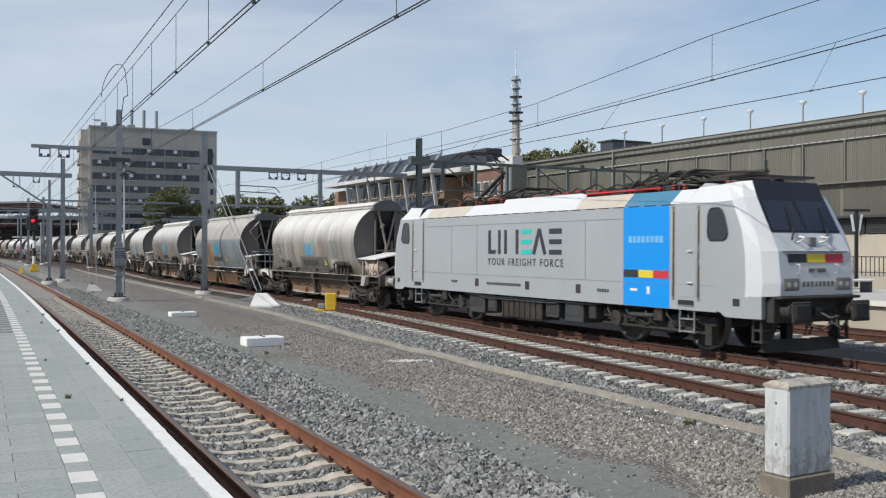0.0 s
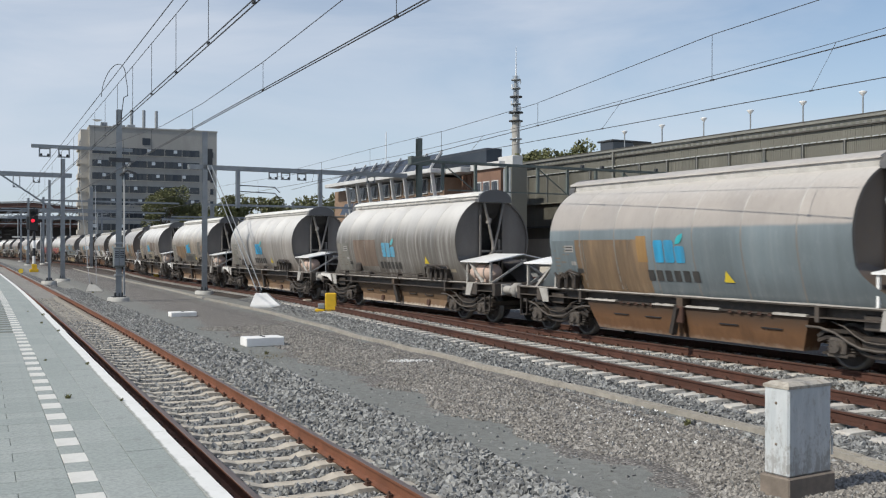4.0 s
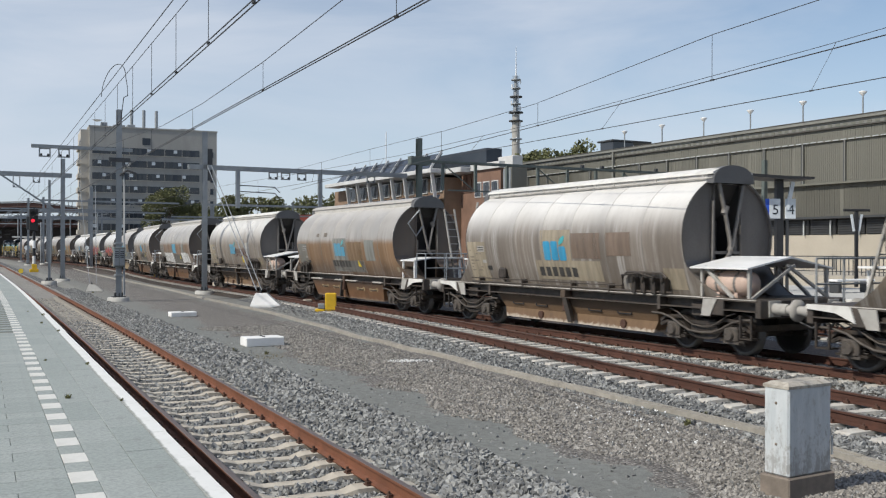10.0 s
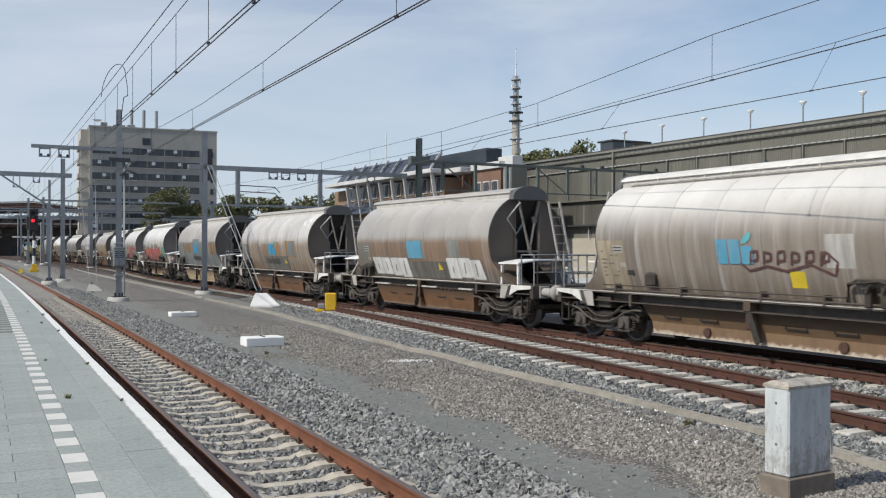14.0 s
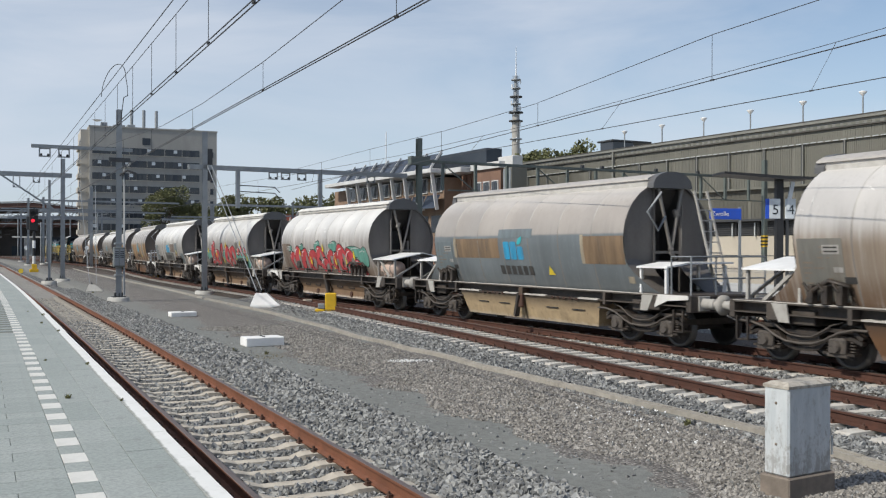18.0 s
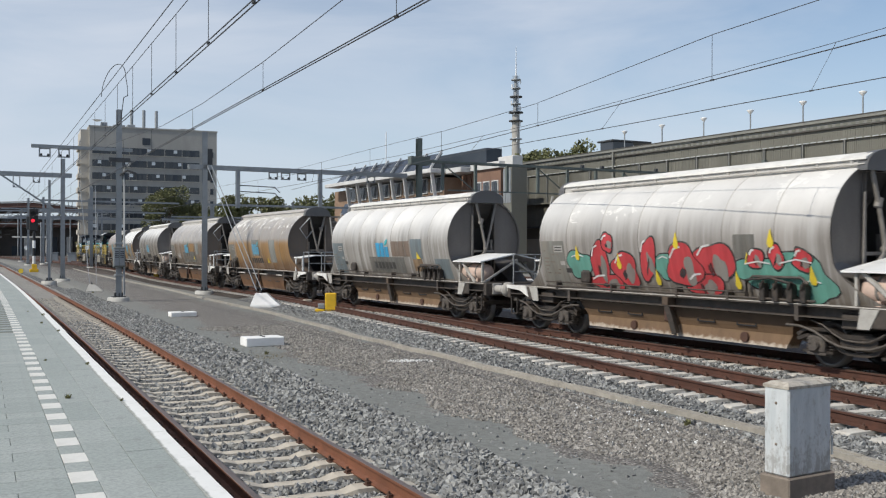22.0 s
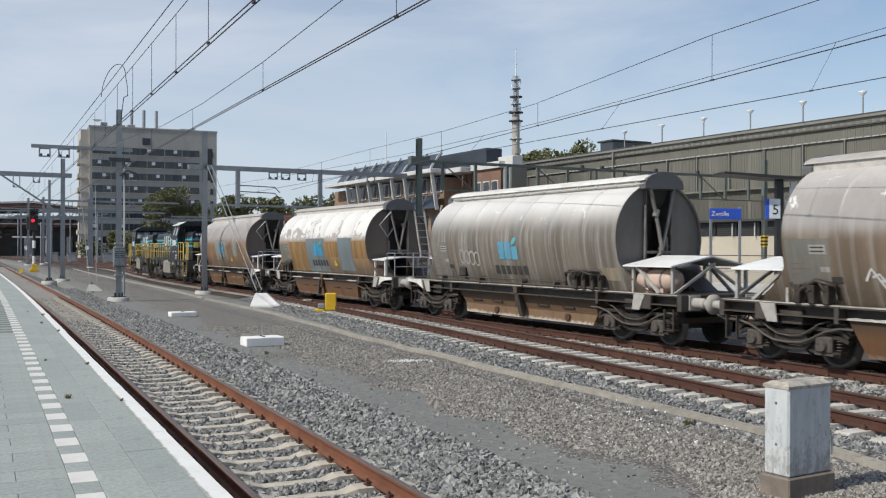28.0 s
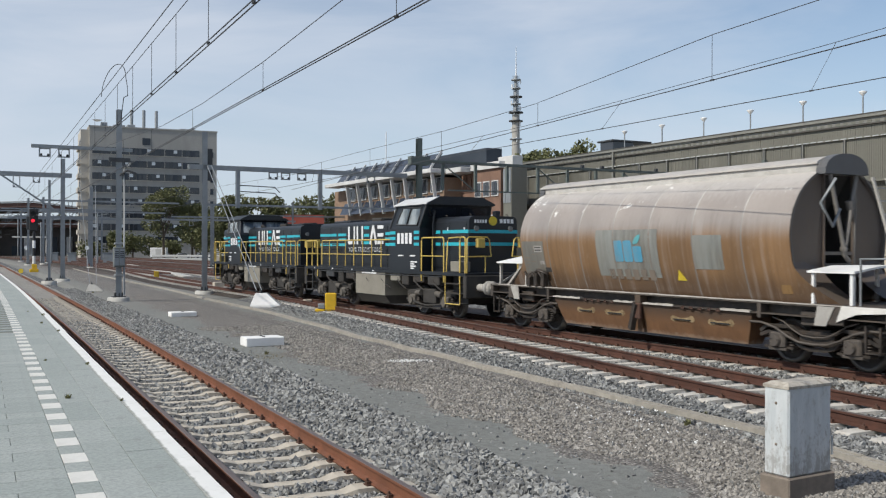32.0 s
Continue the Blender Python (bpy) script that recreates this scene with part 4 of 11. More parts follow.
def hopper_wagon():
    """The wagon: end A (tall roof, air tank) ahead, end B (ladder) behind."""
    w = thing("hopper_wagon", "dusty grey bogie hopper wagon", "wagon", group="train of hopper wagons")
    part("tank", wagon_body(), [M_["pale"], M_["endplate"], M_["seam"]], w)
    for side in (-1, 1):
        part("end_plate", end_face(side), M_["endplate"], w, "dusty brown flat end plate")
        part("end_bay", end_bay(side), M_["bay"], w, "recessed bay, coloured dark for its shade")
        for m in bay_bars(side):
            part("bay_bar", m, M_["end_steel"], w)
        part("end_pipe", end_frame(side), M_["end_steel"], w)
        part("end_brow", brow(side), M_["brow"], w, "dark arched end of the hatch")
        for s in (-1, 1):
            part("saddle", saddle(side, s), M_["skirt"], w, "flared saddle plate")
        part("headstock", head_stock(side), M_["wagon_frame"], w)
        for s in (-1, 1):
            part("gusset", gusset(side, s), M_["pale"], w)
            part("corner_step", corner_step(side, s), M_["bogie"], w)
        for y in (-0.875, 0.875):
            part("buffer", BUFFER, None, w, at=pose(side * 6.99, y, 1.06, 0, 0, 0 if side > 0 else 180))
        part("coupling", COUPLING, None, w, at=pose(side * 6.99, 0, 1.02, 0, 0, 0 if side > 0 else 180))
    part("roof_hatch", roof_hatch(), [M_["dusty"], M_["hatch_side"]], w, "long pale filling hatch")
    part("centre_sill", centre_sill(), M_["wagon_frame"], w)
    for s in (-1, 1):
        part("side_sill", side_sill(s), M_["wagon_frame"], w)
        part("sill_dust", sill_dust(s), M_["dust_edge"], w, "pale lime dust on the sill")
        part("end_wedge", end_wedge(s), M_["dusty"], w, "dusty white wedge plate")
        for x0, x1 in ((-3.6, -2.75), (-1.25, -0.2), (0.2, 0.95), (2.35, 3.6)):
            part("lip_dust", lip_dust(x0, x1, s, int(x0 * 10) + s), M_["dust_edge"], w)
        part("sill_bracket", Mesh().box(-0.10, 0.10, *sorted((s * 1.06, s * 1.30)), 1.0, 1.19, 0.008), M_["skirt"], w, "rusty bracket in the sill")
        for x in (-3.85, 3.85):
            part("sill_stiffener", sill_stiffener(x, s), M_["wagon_frame"], w)
        part("bolster", bolster(s * 5.1), M_["wagon_frame"], w)
        for x in (-5.7, 5.7):
            part("sill_plate", sill_plate(x, s), M_["wagon_frame"], w)
    for s in (-1, 1):
        for nm, m in skirt_plates(s):
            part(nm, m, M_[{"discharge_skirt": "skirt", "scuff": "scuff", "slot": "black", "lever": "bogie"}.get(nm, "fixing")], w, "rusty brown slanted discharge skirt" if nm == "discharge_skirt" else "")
    part("canopy", canopy_a(), M_["white"], w, "white weather roof")
    part("canopy_strut", canopy_struts(), M_["pale"], w)
    at_ = part("air_tank", air_tank(), M_["tank_rose"], w, "dusty rose compressed-air tank")
    for x in (5.55, 6.08):
        part("strap", tank_strap(x), M_["end_steel"], at_)
    part("canopy", canopy_b(), M_["white"], w, "small white roof")
    part("ladder", ladder(), M_["pale"], w)
    part("handrail", handrail(), M_["galv"], w)
    part("flank_pipe", flank_pipe(-1.27, 1.29, -4.9, 4.3, 0.028), M_["wagon_frame"], w)
    part("thin_pipe", flank_pipe(-1.29, 1.40, -4.9, 2.5, 0.018), M_["wagon_frame"], w)
    for x in (3.0, 3.35, 3.72, 4.05):
        part("valve", valve(x, -1), M_["bogie"], w)
    part("hose", hose_loop(-1, 2.55), M_["bogie"], w)
    part("pipe_arch", Mesh().tube([(2.5, -1.26, 1.32), (2.55, -1.30, 1.62), (2.75, -1.32, 1.74), (4.0, -1.32, 1.74), (4.15, -1.30, 1.62)], 0.03), M_["wagon_frame"], w)
    part("hook", Mesh().box(-3.28, -2.92, -1.33, -1.18, 1.40, 1.74, 0.05), M_["bogie"], w, "dark rounded bracket plate")
    for x in (-4.4, -2.0, 0.4, 2.0):
        part("pipe_bracket", Mesh().box(x - 0.03, x + 0.03, -1.31, -1.14, 1.22, 1.43), M_["wagon_frame"], w)
    for x in (4.05, 4.40, 4.75):
        part("valve", valve(x, 1), M_["bogie"], w)
    part("hose", Mesh().tube([(3.8, 1.22, 1.26), (3.85, 1.30, 1.62), (4.3, 1.32, 1.70), (4.7, 1.30, 1.50), (4.9, 1.25, 1.28)], 0.05), M_["bogie"], w)
    for x in (-5.14, 5.14):
        add_bogie(w, x, WHEELSET, BOGIE, (-0.9, 0.9))
    return w


# ---------- the train's make-up ----------
M_["logo_blue"] = paint("logo_blue", (0.03, 0.33, 0.58), 0.45, 0, 0.2, (0.25, 0.24, 0.22), 4, 0.05, 0.15, 0.3, fade=0.38)
M_["leaf_teal"] = paint("leaf_teal", (0.03, 0.42, 0.47), 0.45, 0, 0.15, (0.25, 0.24, 0.22), 4, 0.05, 0.1, 0.3, fade=0.25)
M_["logo_worn"] = paint("worn_logo_blue", (0.07, 0.31, 0.47), 0.5, 0, 0.45, (0.30, 0.27, 0.23), 5, 0.05, 0.2, 0.3, 0.34, fade=0.62)
M_["leaf_worn"] = paint("worn_leaf_teal", (0.09, 0.36, 0.40), 0.5, 0, 0.45, (0.30, 0.27, 0.23), 5, 0.05, 0.2, 0.3, 0.34, fade=0.45)
M_["letter_dark"] = paint("faded_dark_letters", (0.034, 0.034, 0.034), 0.6, 0, 0.35, (0.14, 0.12, 0.10), 5, 0.05, 0.2, 0.4, 0.25, fade=0.30)
M_["letter_faint"] = paint("faint_letters", (0.17, 0.145, 0.12), 0.6, 0, 0.6, (0.26, 0.20, 0.15), 5, 0.05, 0.2, 0.4, 0.38, fade=0.45)
M_["patch_blue"] = paint("blue_grey_patch", (0.149, 0.183, 0.200), 0.42, 0, 0.22, (0.22, 0.19, 0.16), 2.0, 0.05, 0.10, 0.25, fade=0.3)
M_["patch_pale"] = paint("pale_patch", (0.238, 0.248, 0.234), 0.45, 0, 0.3, (0.25, 0.21, 0.16), 2.5, 0.05, 0.12, 0.3, fade=0.5)
M_["patch_tan"] = paint("tan_patch", (0.228, 0.155, 0.093), 0.5, 0, 0.35, (0.22, 0.14, 0.085), 2.0, 0.05, 0.22, 0.25, fade=0.5)
M_["patch_orange"] = paint("orange_patch", (0.317, 0.191, 0.076), 0.5, 0, 0.35, (0.27, 0.155, 0.075), 2.0, 0.05, 0.2, 0.25, fade=0.5)
M_["patch_brown"] = paint("brown_patch", (0.194, 0.144, 0.112), 0.5, 0, 0.35, (0.20, 0.15, 0.115), 2.0, 0.05, 0.2, 0.25, fade=0.5)
M_["patch_cream"] = paint("cream_patch", (0.360, 0.310, 0.230), 0.5, 0, 0.35, (0.33, 0.26, 0.19), 2.5, 0.05, 0.18, 0.3, fade=0.5)
M_["patch_grey"] = paint("dark_grey_patch", (0.132, 0.132, 0.123), 0.45, 0, 0.35, (0.24, 0.20, 0.16), 2.5, 0.05, 0.15, 0.3, fade=0.5)
M_["patch_data"] = paint("green_grey_panel", (0.200, 0.200, 0.183), 0.45, 0, 0.5, (0.22, 0.17, 0.125), 2.5, 0.05, 0.15, 0.3, fade=0.3)
M_["patch_white"] = paint("white_patch", (0.446, 0.432, 0.410), 0.5, 0, 0.35, (0.38, 0.33, 0.28), 3, 0.05, 0.12, 0.3, fade=0.5)
M_["sign_yellow"] = paint("warning_yellow", (0.66, 0.50, 0.03), 0.5, 0, 0.3, (0.3, 0.22, 0.1), 6)
M_["spray_red"] = paint("spray_red", (0.52, 0.055, 0.065), 0.42, 0, 0.2, (0.30, 0.10, 0.09), 3, 0.05, 0.15, fade=0.32)
M_["spray_teal"] = paint("spray_teal", (0.12, 0.32, 0.26), 0.42, 0, 0.25, (0.2, 0.25, 0.22), 3, 0.05, 0.15, fade=0.32)
M_["spray_black"] = paint("spray_black", (0.025, 0.025, 0.028), 0.5, 0, 0.3, (0.12, 0.11, 0.1), 4, 0.05, fade=0.55)
M_["spray_white"] = paint("spray_white", (0.66, 0.66, 0.65), 0.5, 0, 0.25, (0.4, 0.36, 0.33), 4, 0.05, fade=0.32)
M_["spray_grey"] = paint("spray_grey", (0.24, 0.225, 0.205), 0.5, 0, 0.25, (0.15, 0.13, 0.12), 4, 0.05, fade=0.32)
M_["spray_plum"] = paint("spray_plum", (0.10, 0.045, 0.045), 0.5, 0, 0.35, (0.2, 0.15, 0.13), 5, 0.05)


class Flank:
    """Writes on the flank that is turned to the platform: u metres toward the train's head, z up."""

    def __init__(self, ob, flip):
        self.ob, self.side, self.f = ob, (1 if flip else -1), (-1 if flip else 1)

    def patch(self, name, mat_, u0, u1, z0, z1, off=0.006, label="", skew=0.0):
        m = tank_patch(Mesh(), self.f * u0, self.f * u1, z0, z1, off, 0, self.side, max(1, int(abs(u1 - u0) / 0.7)), 6, self.f * skew)
        return part(name, m, mat_, self.ob, label)

    def at(self, u, z, off):
        z = max(Z_FOOT + 0.005, z)
        return (self.f * u, self.side * (flank_y(z) + off), z)

    def fan(self, m, pts, off):
        """A filled outline, star-shaped round its middle, in rings so that it follows the curve."""
        n = len(pts)
        cu, cz = sum(p[0] for p in pts) / n, sum(p[1] for p in pts) / n
        vs = [self.at(cu + (u - cu) * r, cz + (z - cz) * r, off) for r in (0.02, 0.35, 0.7, 1.0) for u, z in pts]
        m.add(vs, [(k_ * n + i, k_ * n + (i + 1) % n, (k_ + 1) * n + (i + 1) % n, (k_ + 1) * n + i) for k_ in range(3) for i in range(n)], 0, True)
        return m

    def blob(self, m, u, z, ru, rz, off, lobes=3, amp=0.2, seed=0, turn=0.0):
        rnd = random.Random(seed)
        p1, p2 = rnd.uniform(0, 6.3), rnd.uniform(0, 6.3)
        pts = []
        for i in range(26):
            t = 2 * math.pi * i / 26
            r = 1 + amp * math.sin(lobes * t + p1) + amp * 0.5 * math.sin((lobes + 2) * t + p2)
            a, b = ru * r * math.cos(t), rz * r * math.sin(t)
            pts.append((u + a * math.cos(turn) - b * math.sin(turn), z + a * math.sin(turn) + b * math.cos(turn)))
        return self.fan(m, pts, off)

    def stroke(self, m, pts, w, off):
        """A sprayed line through points."""
        q = []
        for (a, b), (c, d) in zip(pts[:-1], pts[1:]):
            n = max(2, int(math.hypot(c - a, d - b) / 0.08))
            q += [(a + (c - a) * i / n, b + (d - b) * i / n) for i in range(n)]
        q.append(pts[-1])
        vs = []
        for i, (u, z) in enumerate(q):
            du, dz = q[min(i + 1, len(q) - 1)][0] - q[max(i - 1, 0)][0], q[min(i + 1, len(q) - 1)][1] - q[max(i - 1, 0)][1]
            L = math.hypot(du, dz) or 1
            vs += [self.at(u - dz / L * w / 2, z + du / L * w / 2, off), self.at(u + dz / L * w / 2, z - du / L * w / 2, off)]
        m.add(vs, [(2 * i, 2 * i + 1, 2 * i + 3, 2 * i + 2) for i in range(len(q) - 1)], 0, True)
        return m


def rounded(u0, u1, z0, z1, r=0.05, lean=0.0):
    pts = []
    for cu, cz, a0 in ((u1 - r, z1 - r, 0), (u0 + r, z1 - r, 90), (u0 + r, z0 + r, 180), (u1 - r, z0 + r, 270)):
        for a in (0, 30, 60, 90):
            t = radians(a0 + a)
            pts.append((cu + r * math.cos(t) + lean * (cz - z0), cz + r * math.sin(t)))
    return pts


def logo(fl, worn, text, solid=False):
    """The maker's sign as plain shapes: three upright bars and a leaf, over a row of letter-sized bars."""
    b, l = (M_["logo_worn"], M_["leaf_worn"]) if worn else (M_["logo_blue"], M_["leaf_teal"])
    em = part("emblem", fl.fan(Mesh(), rounded(-0.80, -0.48, 1.98, 2.50), 0.014), b, fl.ob, "blue emblem of three bars and a teal leaf")
    part("emblem_bar", fl.fan(Mesh(), rounded(-0.44, -0.12, 1.98, 2.50), 0.014), b, em)
    part("emblem_bar", fl.fan(Mesh(), rounded(-0.08, 0.24, 1.98, 2.36), 0.014), b, em)
    part("emblem_leaf", fl.fan(Mesh(), [(-0.05, 2.40), (0.08, 2.42), (0.17, 2.48), (0.21, 2.56), (0.21, 2.65), (0.11, 2.62), (0.02, 2.56), (-0.04, 2.48)], 0.015), l, em)
    if text:
        for i in range(6):
            u = -1.13 + i * 0.305
            part("letter_bar", tank_patch(Mesh(), fl.f * u, fl.f * (u + 0.215), 1.55, 1.80, 0.013, 0, fl.side, 1, 3), M_[text], fl.ob)


def triangle(fl, u=1.30, z=1.58):
    m = Mesh().add([fl.at(u + 0.02, z, 0.016), fl.at(u + 0.33, z, 0.016), fl.at(u + 0.12, z + 0.25, 0.016)], [(0, 1, 2)])
    part("warning_triangle", m, M_["sign_yellow"], fl.ob, "yellow warning triangle")


def data_panel(fl, mat_):
    """The panel with lines of data at the wagon's trailing end."""
    fl.patch("data_panel", mat_, -5.02, -3.95, 1.30, 2.50)
    rnd = random.Random(5)
    for r in range(8):
        u = -4.92
        while u < -4.30:
            w = rnd.uniform(0.08, 0.26)
            if rnd.random() < 0.75:
                part("data_line", tank_patch(Mesh(), fl.f * u, fl.f * min(u + w, -4.25), 1.62 + r * 0.10, 1.655 + r * 0.10, 0.012, 0, fl.side, 1, 1), M_["letter_faint"], fl.ob)
            u += w + rnd.uniform(0.06, 0.2)
    fl.patch("data_plate", M_["patch_white"], -4.42, -4.02, 2.20, 2.38, 0.012, "small white data plate")
    for q in range(2):
        fl.patch("data_line", M_["letter_dark"], -4.38, -4.06, 2.315 - q * 0.075, 2.345 - q * 0.075, 0.016)
    fl.patch("data_plate", M_["patch_white"], -4.20, -3.98, 1.86, 1.96, 0.012, "small white data plate")
    fl.patch("data_plate", M_["letter_dark"], -3.98, -3.72, 1.66, 1.78, 0.012, "small dark plate")


proto = hopper_wagon()
TRAIN0 = 18.5
ROLLING = []
# turned round, shoulder, belt and foot (pale wagons' deepened for shade), level of the belt, its softness, runs, flaked
# white, worn emblem, letters, skirt, data panel, label
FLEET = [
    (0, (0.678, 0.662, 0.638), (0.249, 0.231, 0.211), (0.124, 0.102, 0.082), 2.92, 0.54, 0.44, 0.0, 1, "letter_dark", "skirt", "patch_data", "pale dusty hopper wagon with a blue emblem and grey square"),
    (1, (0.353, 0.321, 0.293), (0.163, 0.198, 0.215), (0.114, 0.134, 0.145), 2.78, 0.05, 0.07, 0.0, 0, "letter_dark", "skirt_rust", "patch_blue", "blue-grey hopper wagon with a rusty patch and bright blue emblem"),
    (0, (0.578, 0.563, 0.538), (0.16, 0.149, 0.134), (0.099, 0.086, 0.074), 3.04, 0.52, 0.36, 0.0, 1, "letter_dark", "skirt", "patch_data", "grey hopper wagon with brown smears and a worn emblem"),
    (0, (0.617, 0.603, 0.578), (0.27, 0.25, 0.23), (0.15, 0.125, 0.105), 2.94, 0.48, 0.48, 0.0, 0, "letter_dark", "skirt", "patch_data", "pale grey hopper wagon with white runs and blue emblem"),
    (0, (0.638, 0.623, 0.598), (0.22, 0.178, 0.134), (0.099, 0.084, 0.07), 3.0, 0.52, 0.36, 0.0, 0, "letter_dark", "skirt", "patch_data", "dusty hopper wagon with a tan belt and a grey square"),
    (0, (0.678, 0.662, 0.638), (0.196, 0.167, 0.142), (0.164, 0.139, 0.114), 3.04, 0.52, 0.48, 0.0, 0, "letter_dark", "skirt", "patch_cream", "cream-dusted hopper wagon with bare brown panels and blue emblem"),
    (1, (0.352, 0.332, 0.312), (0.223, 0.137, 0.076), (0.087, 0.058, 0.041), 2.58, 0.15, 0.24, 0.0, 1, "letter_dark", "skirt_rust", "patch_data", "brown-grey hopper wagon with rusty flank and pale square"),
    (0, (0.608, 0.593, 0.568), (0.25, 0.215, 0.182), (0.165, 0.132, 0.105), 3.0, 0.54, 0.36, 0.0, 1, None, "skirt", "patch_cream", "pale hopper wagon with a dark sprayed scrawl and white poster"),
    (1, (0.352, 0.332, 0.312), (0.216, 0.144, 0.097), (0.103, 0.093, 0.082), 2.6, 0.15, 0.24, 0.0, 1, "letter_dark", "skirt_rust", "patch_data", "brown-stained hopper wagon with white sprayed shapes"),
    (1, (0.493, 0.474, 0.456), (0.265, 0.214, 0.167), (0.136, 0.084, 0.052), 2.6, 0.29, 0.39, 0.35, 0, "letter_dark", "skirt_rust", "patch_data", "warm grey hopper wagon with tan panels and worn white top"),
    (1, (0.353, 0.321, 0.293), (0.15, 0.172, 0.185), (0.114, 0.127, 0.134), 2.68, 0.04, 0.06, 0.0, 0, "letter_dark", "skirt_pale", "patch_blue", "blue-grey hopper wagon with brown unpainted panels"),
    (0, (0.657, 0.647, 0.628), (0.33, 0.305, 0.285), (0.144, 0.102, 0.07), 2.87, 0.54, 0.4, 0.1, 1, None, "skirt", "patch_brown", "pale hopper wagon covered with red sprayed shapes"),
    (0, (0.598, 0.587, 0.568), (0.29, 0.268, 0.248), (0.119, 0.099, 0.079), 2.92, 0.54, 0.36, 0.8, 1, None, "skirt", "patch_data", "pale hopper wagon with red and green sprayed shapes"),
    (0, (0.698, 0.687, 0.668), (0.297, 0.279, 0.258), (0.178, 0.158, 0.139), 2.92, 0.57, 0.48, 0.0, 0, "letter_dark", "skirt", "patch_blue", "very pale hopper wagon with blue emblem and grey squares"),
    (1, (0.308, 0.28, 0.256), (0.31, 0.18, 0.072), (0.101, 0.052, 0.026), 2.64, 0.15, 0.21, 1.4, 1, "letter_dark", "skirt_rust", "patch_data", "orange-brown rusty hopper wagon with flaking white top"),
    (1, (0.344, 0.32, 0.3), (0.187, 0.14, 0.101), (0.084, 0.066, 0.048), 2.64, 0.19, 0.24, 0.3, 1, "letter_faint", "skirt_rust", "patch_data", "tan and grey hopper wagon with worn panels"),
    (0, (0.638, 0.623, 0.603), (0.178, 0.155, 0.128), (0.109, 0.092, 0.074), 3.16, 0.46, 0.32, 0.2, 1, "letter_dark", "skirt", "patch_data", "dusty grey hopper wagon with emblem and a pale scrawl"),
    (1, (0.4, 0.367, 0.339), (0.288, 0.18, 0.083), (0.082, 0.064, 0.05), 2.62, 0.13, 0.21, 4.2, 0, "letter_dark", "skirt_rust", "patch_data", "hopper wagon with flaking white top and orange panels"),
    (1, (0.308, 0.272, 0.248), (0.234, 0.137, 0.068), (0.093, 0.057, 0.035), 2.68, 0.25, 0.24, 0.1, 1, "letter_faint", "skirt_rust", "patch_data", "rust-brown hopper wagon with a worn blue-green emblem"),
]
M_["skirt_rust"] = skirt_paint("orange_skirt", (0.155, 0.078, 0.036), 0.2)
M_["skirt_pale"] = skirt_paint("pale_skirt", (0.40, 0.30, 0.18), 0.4)
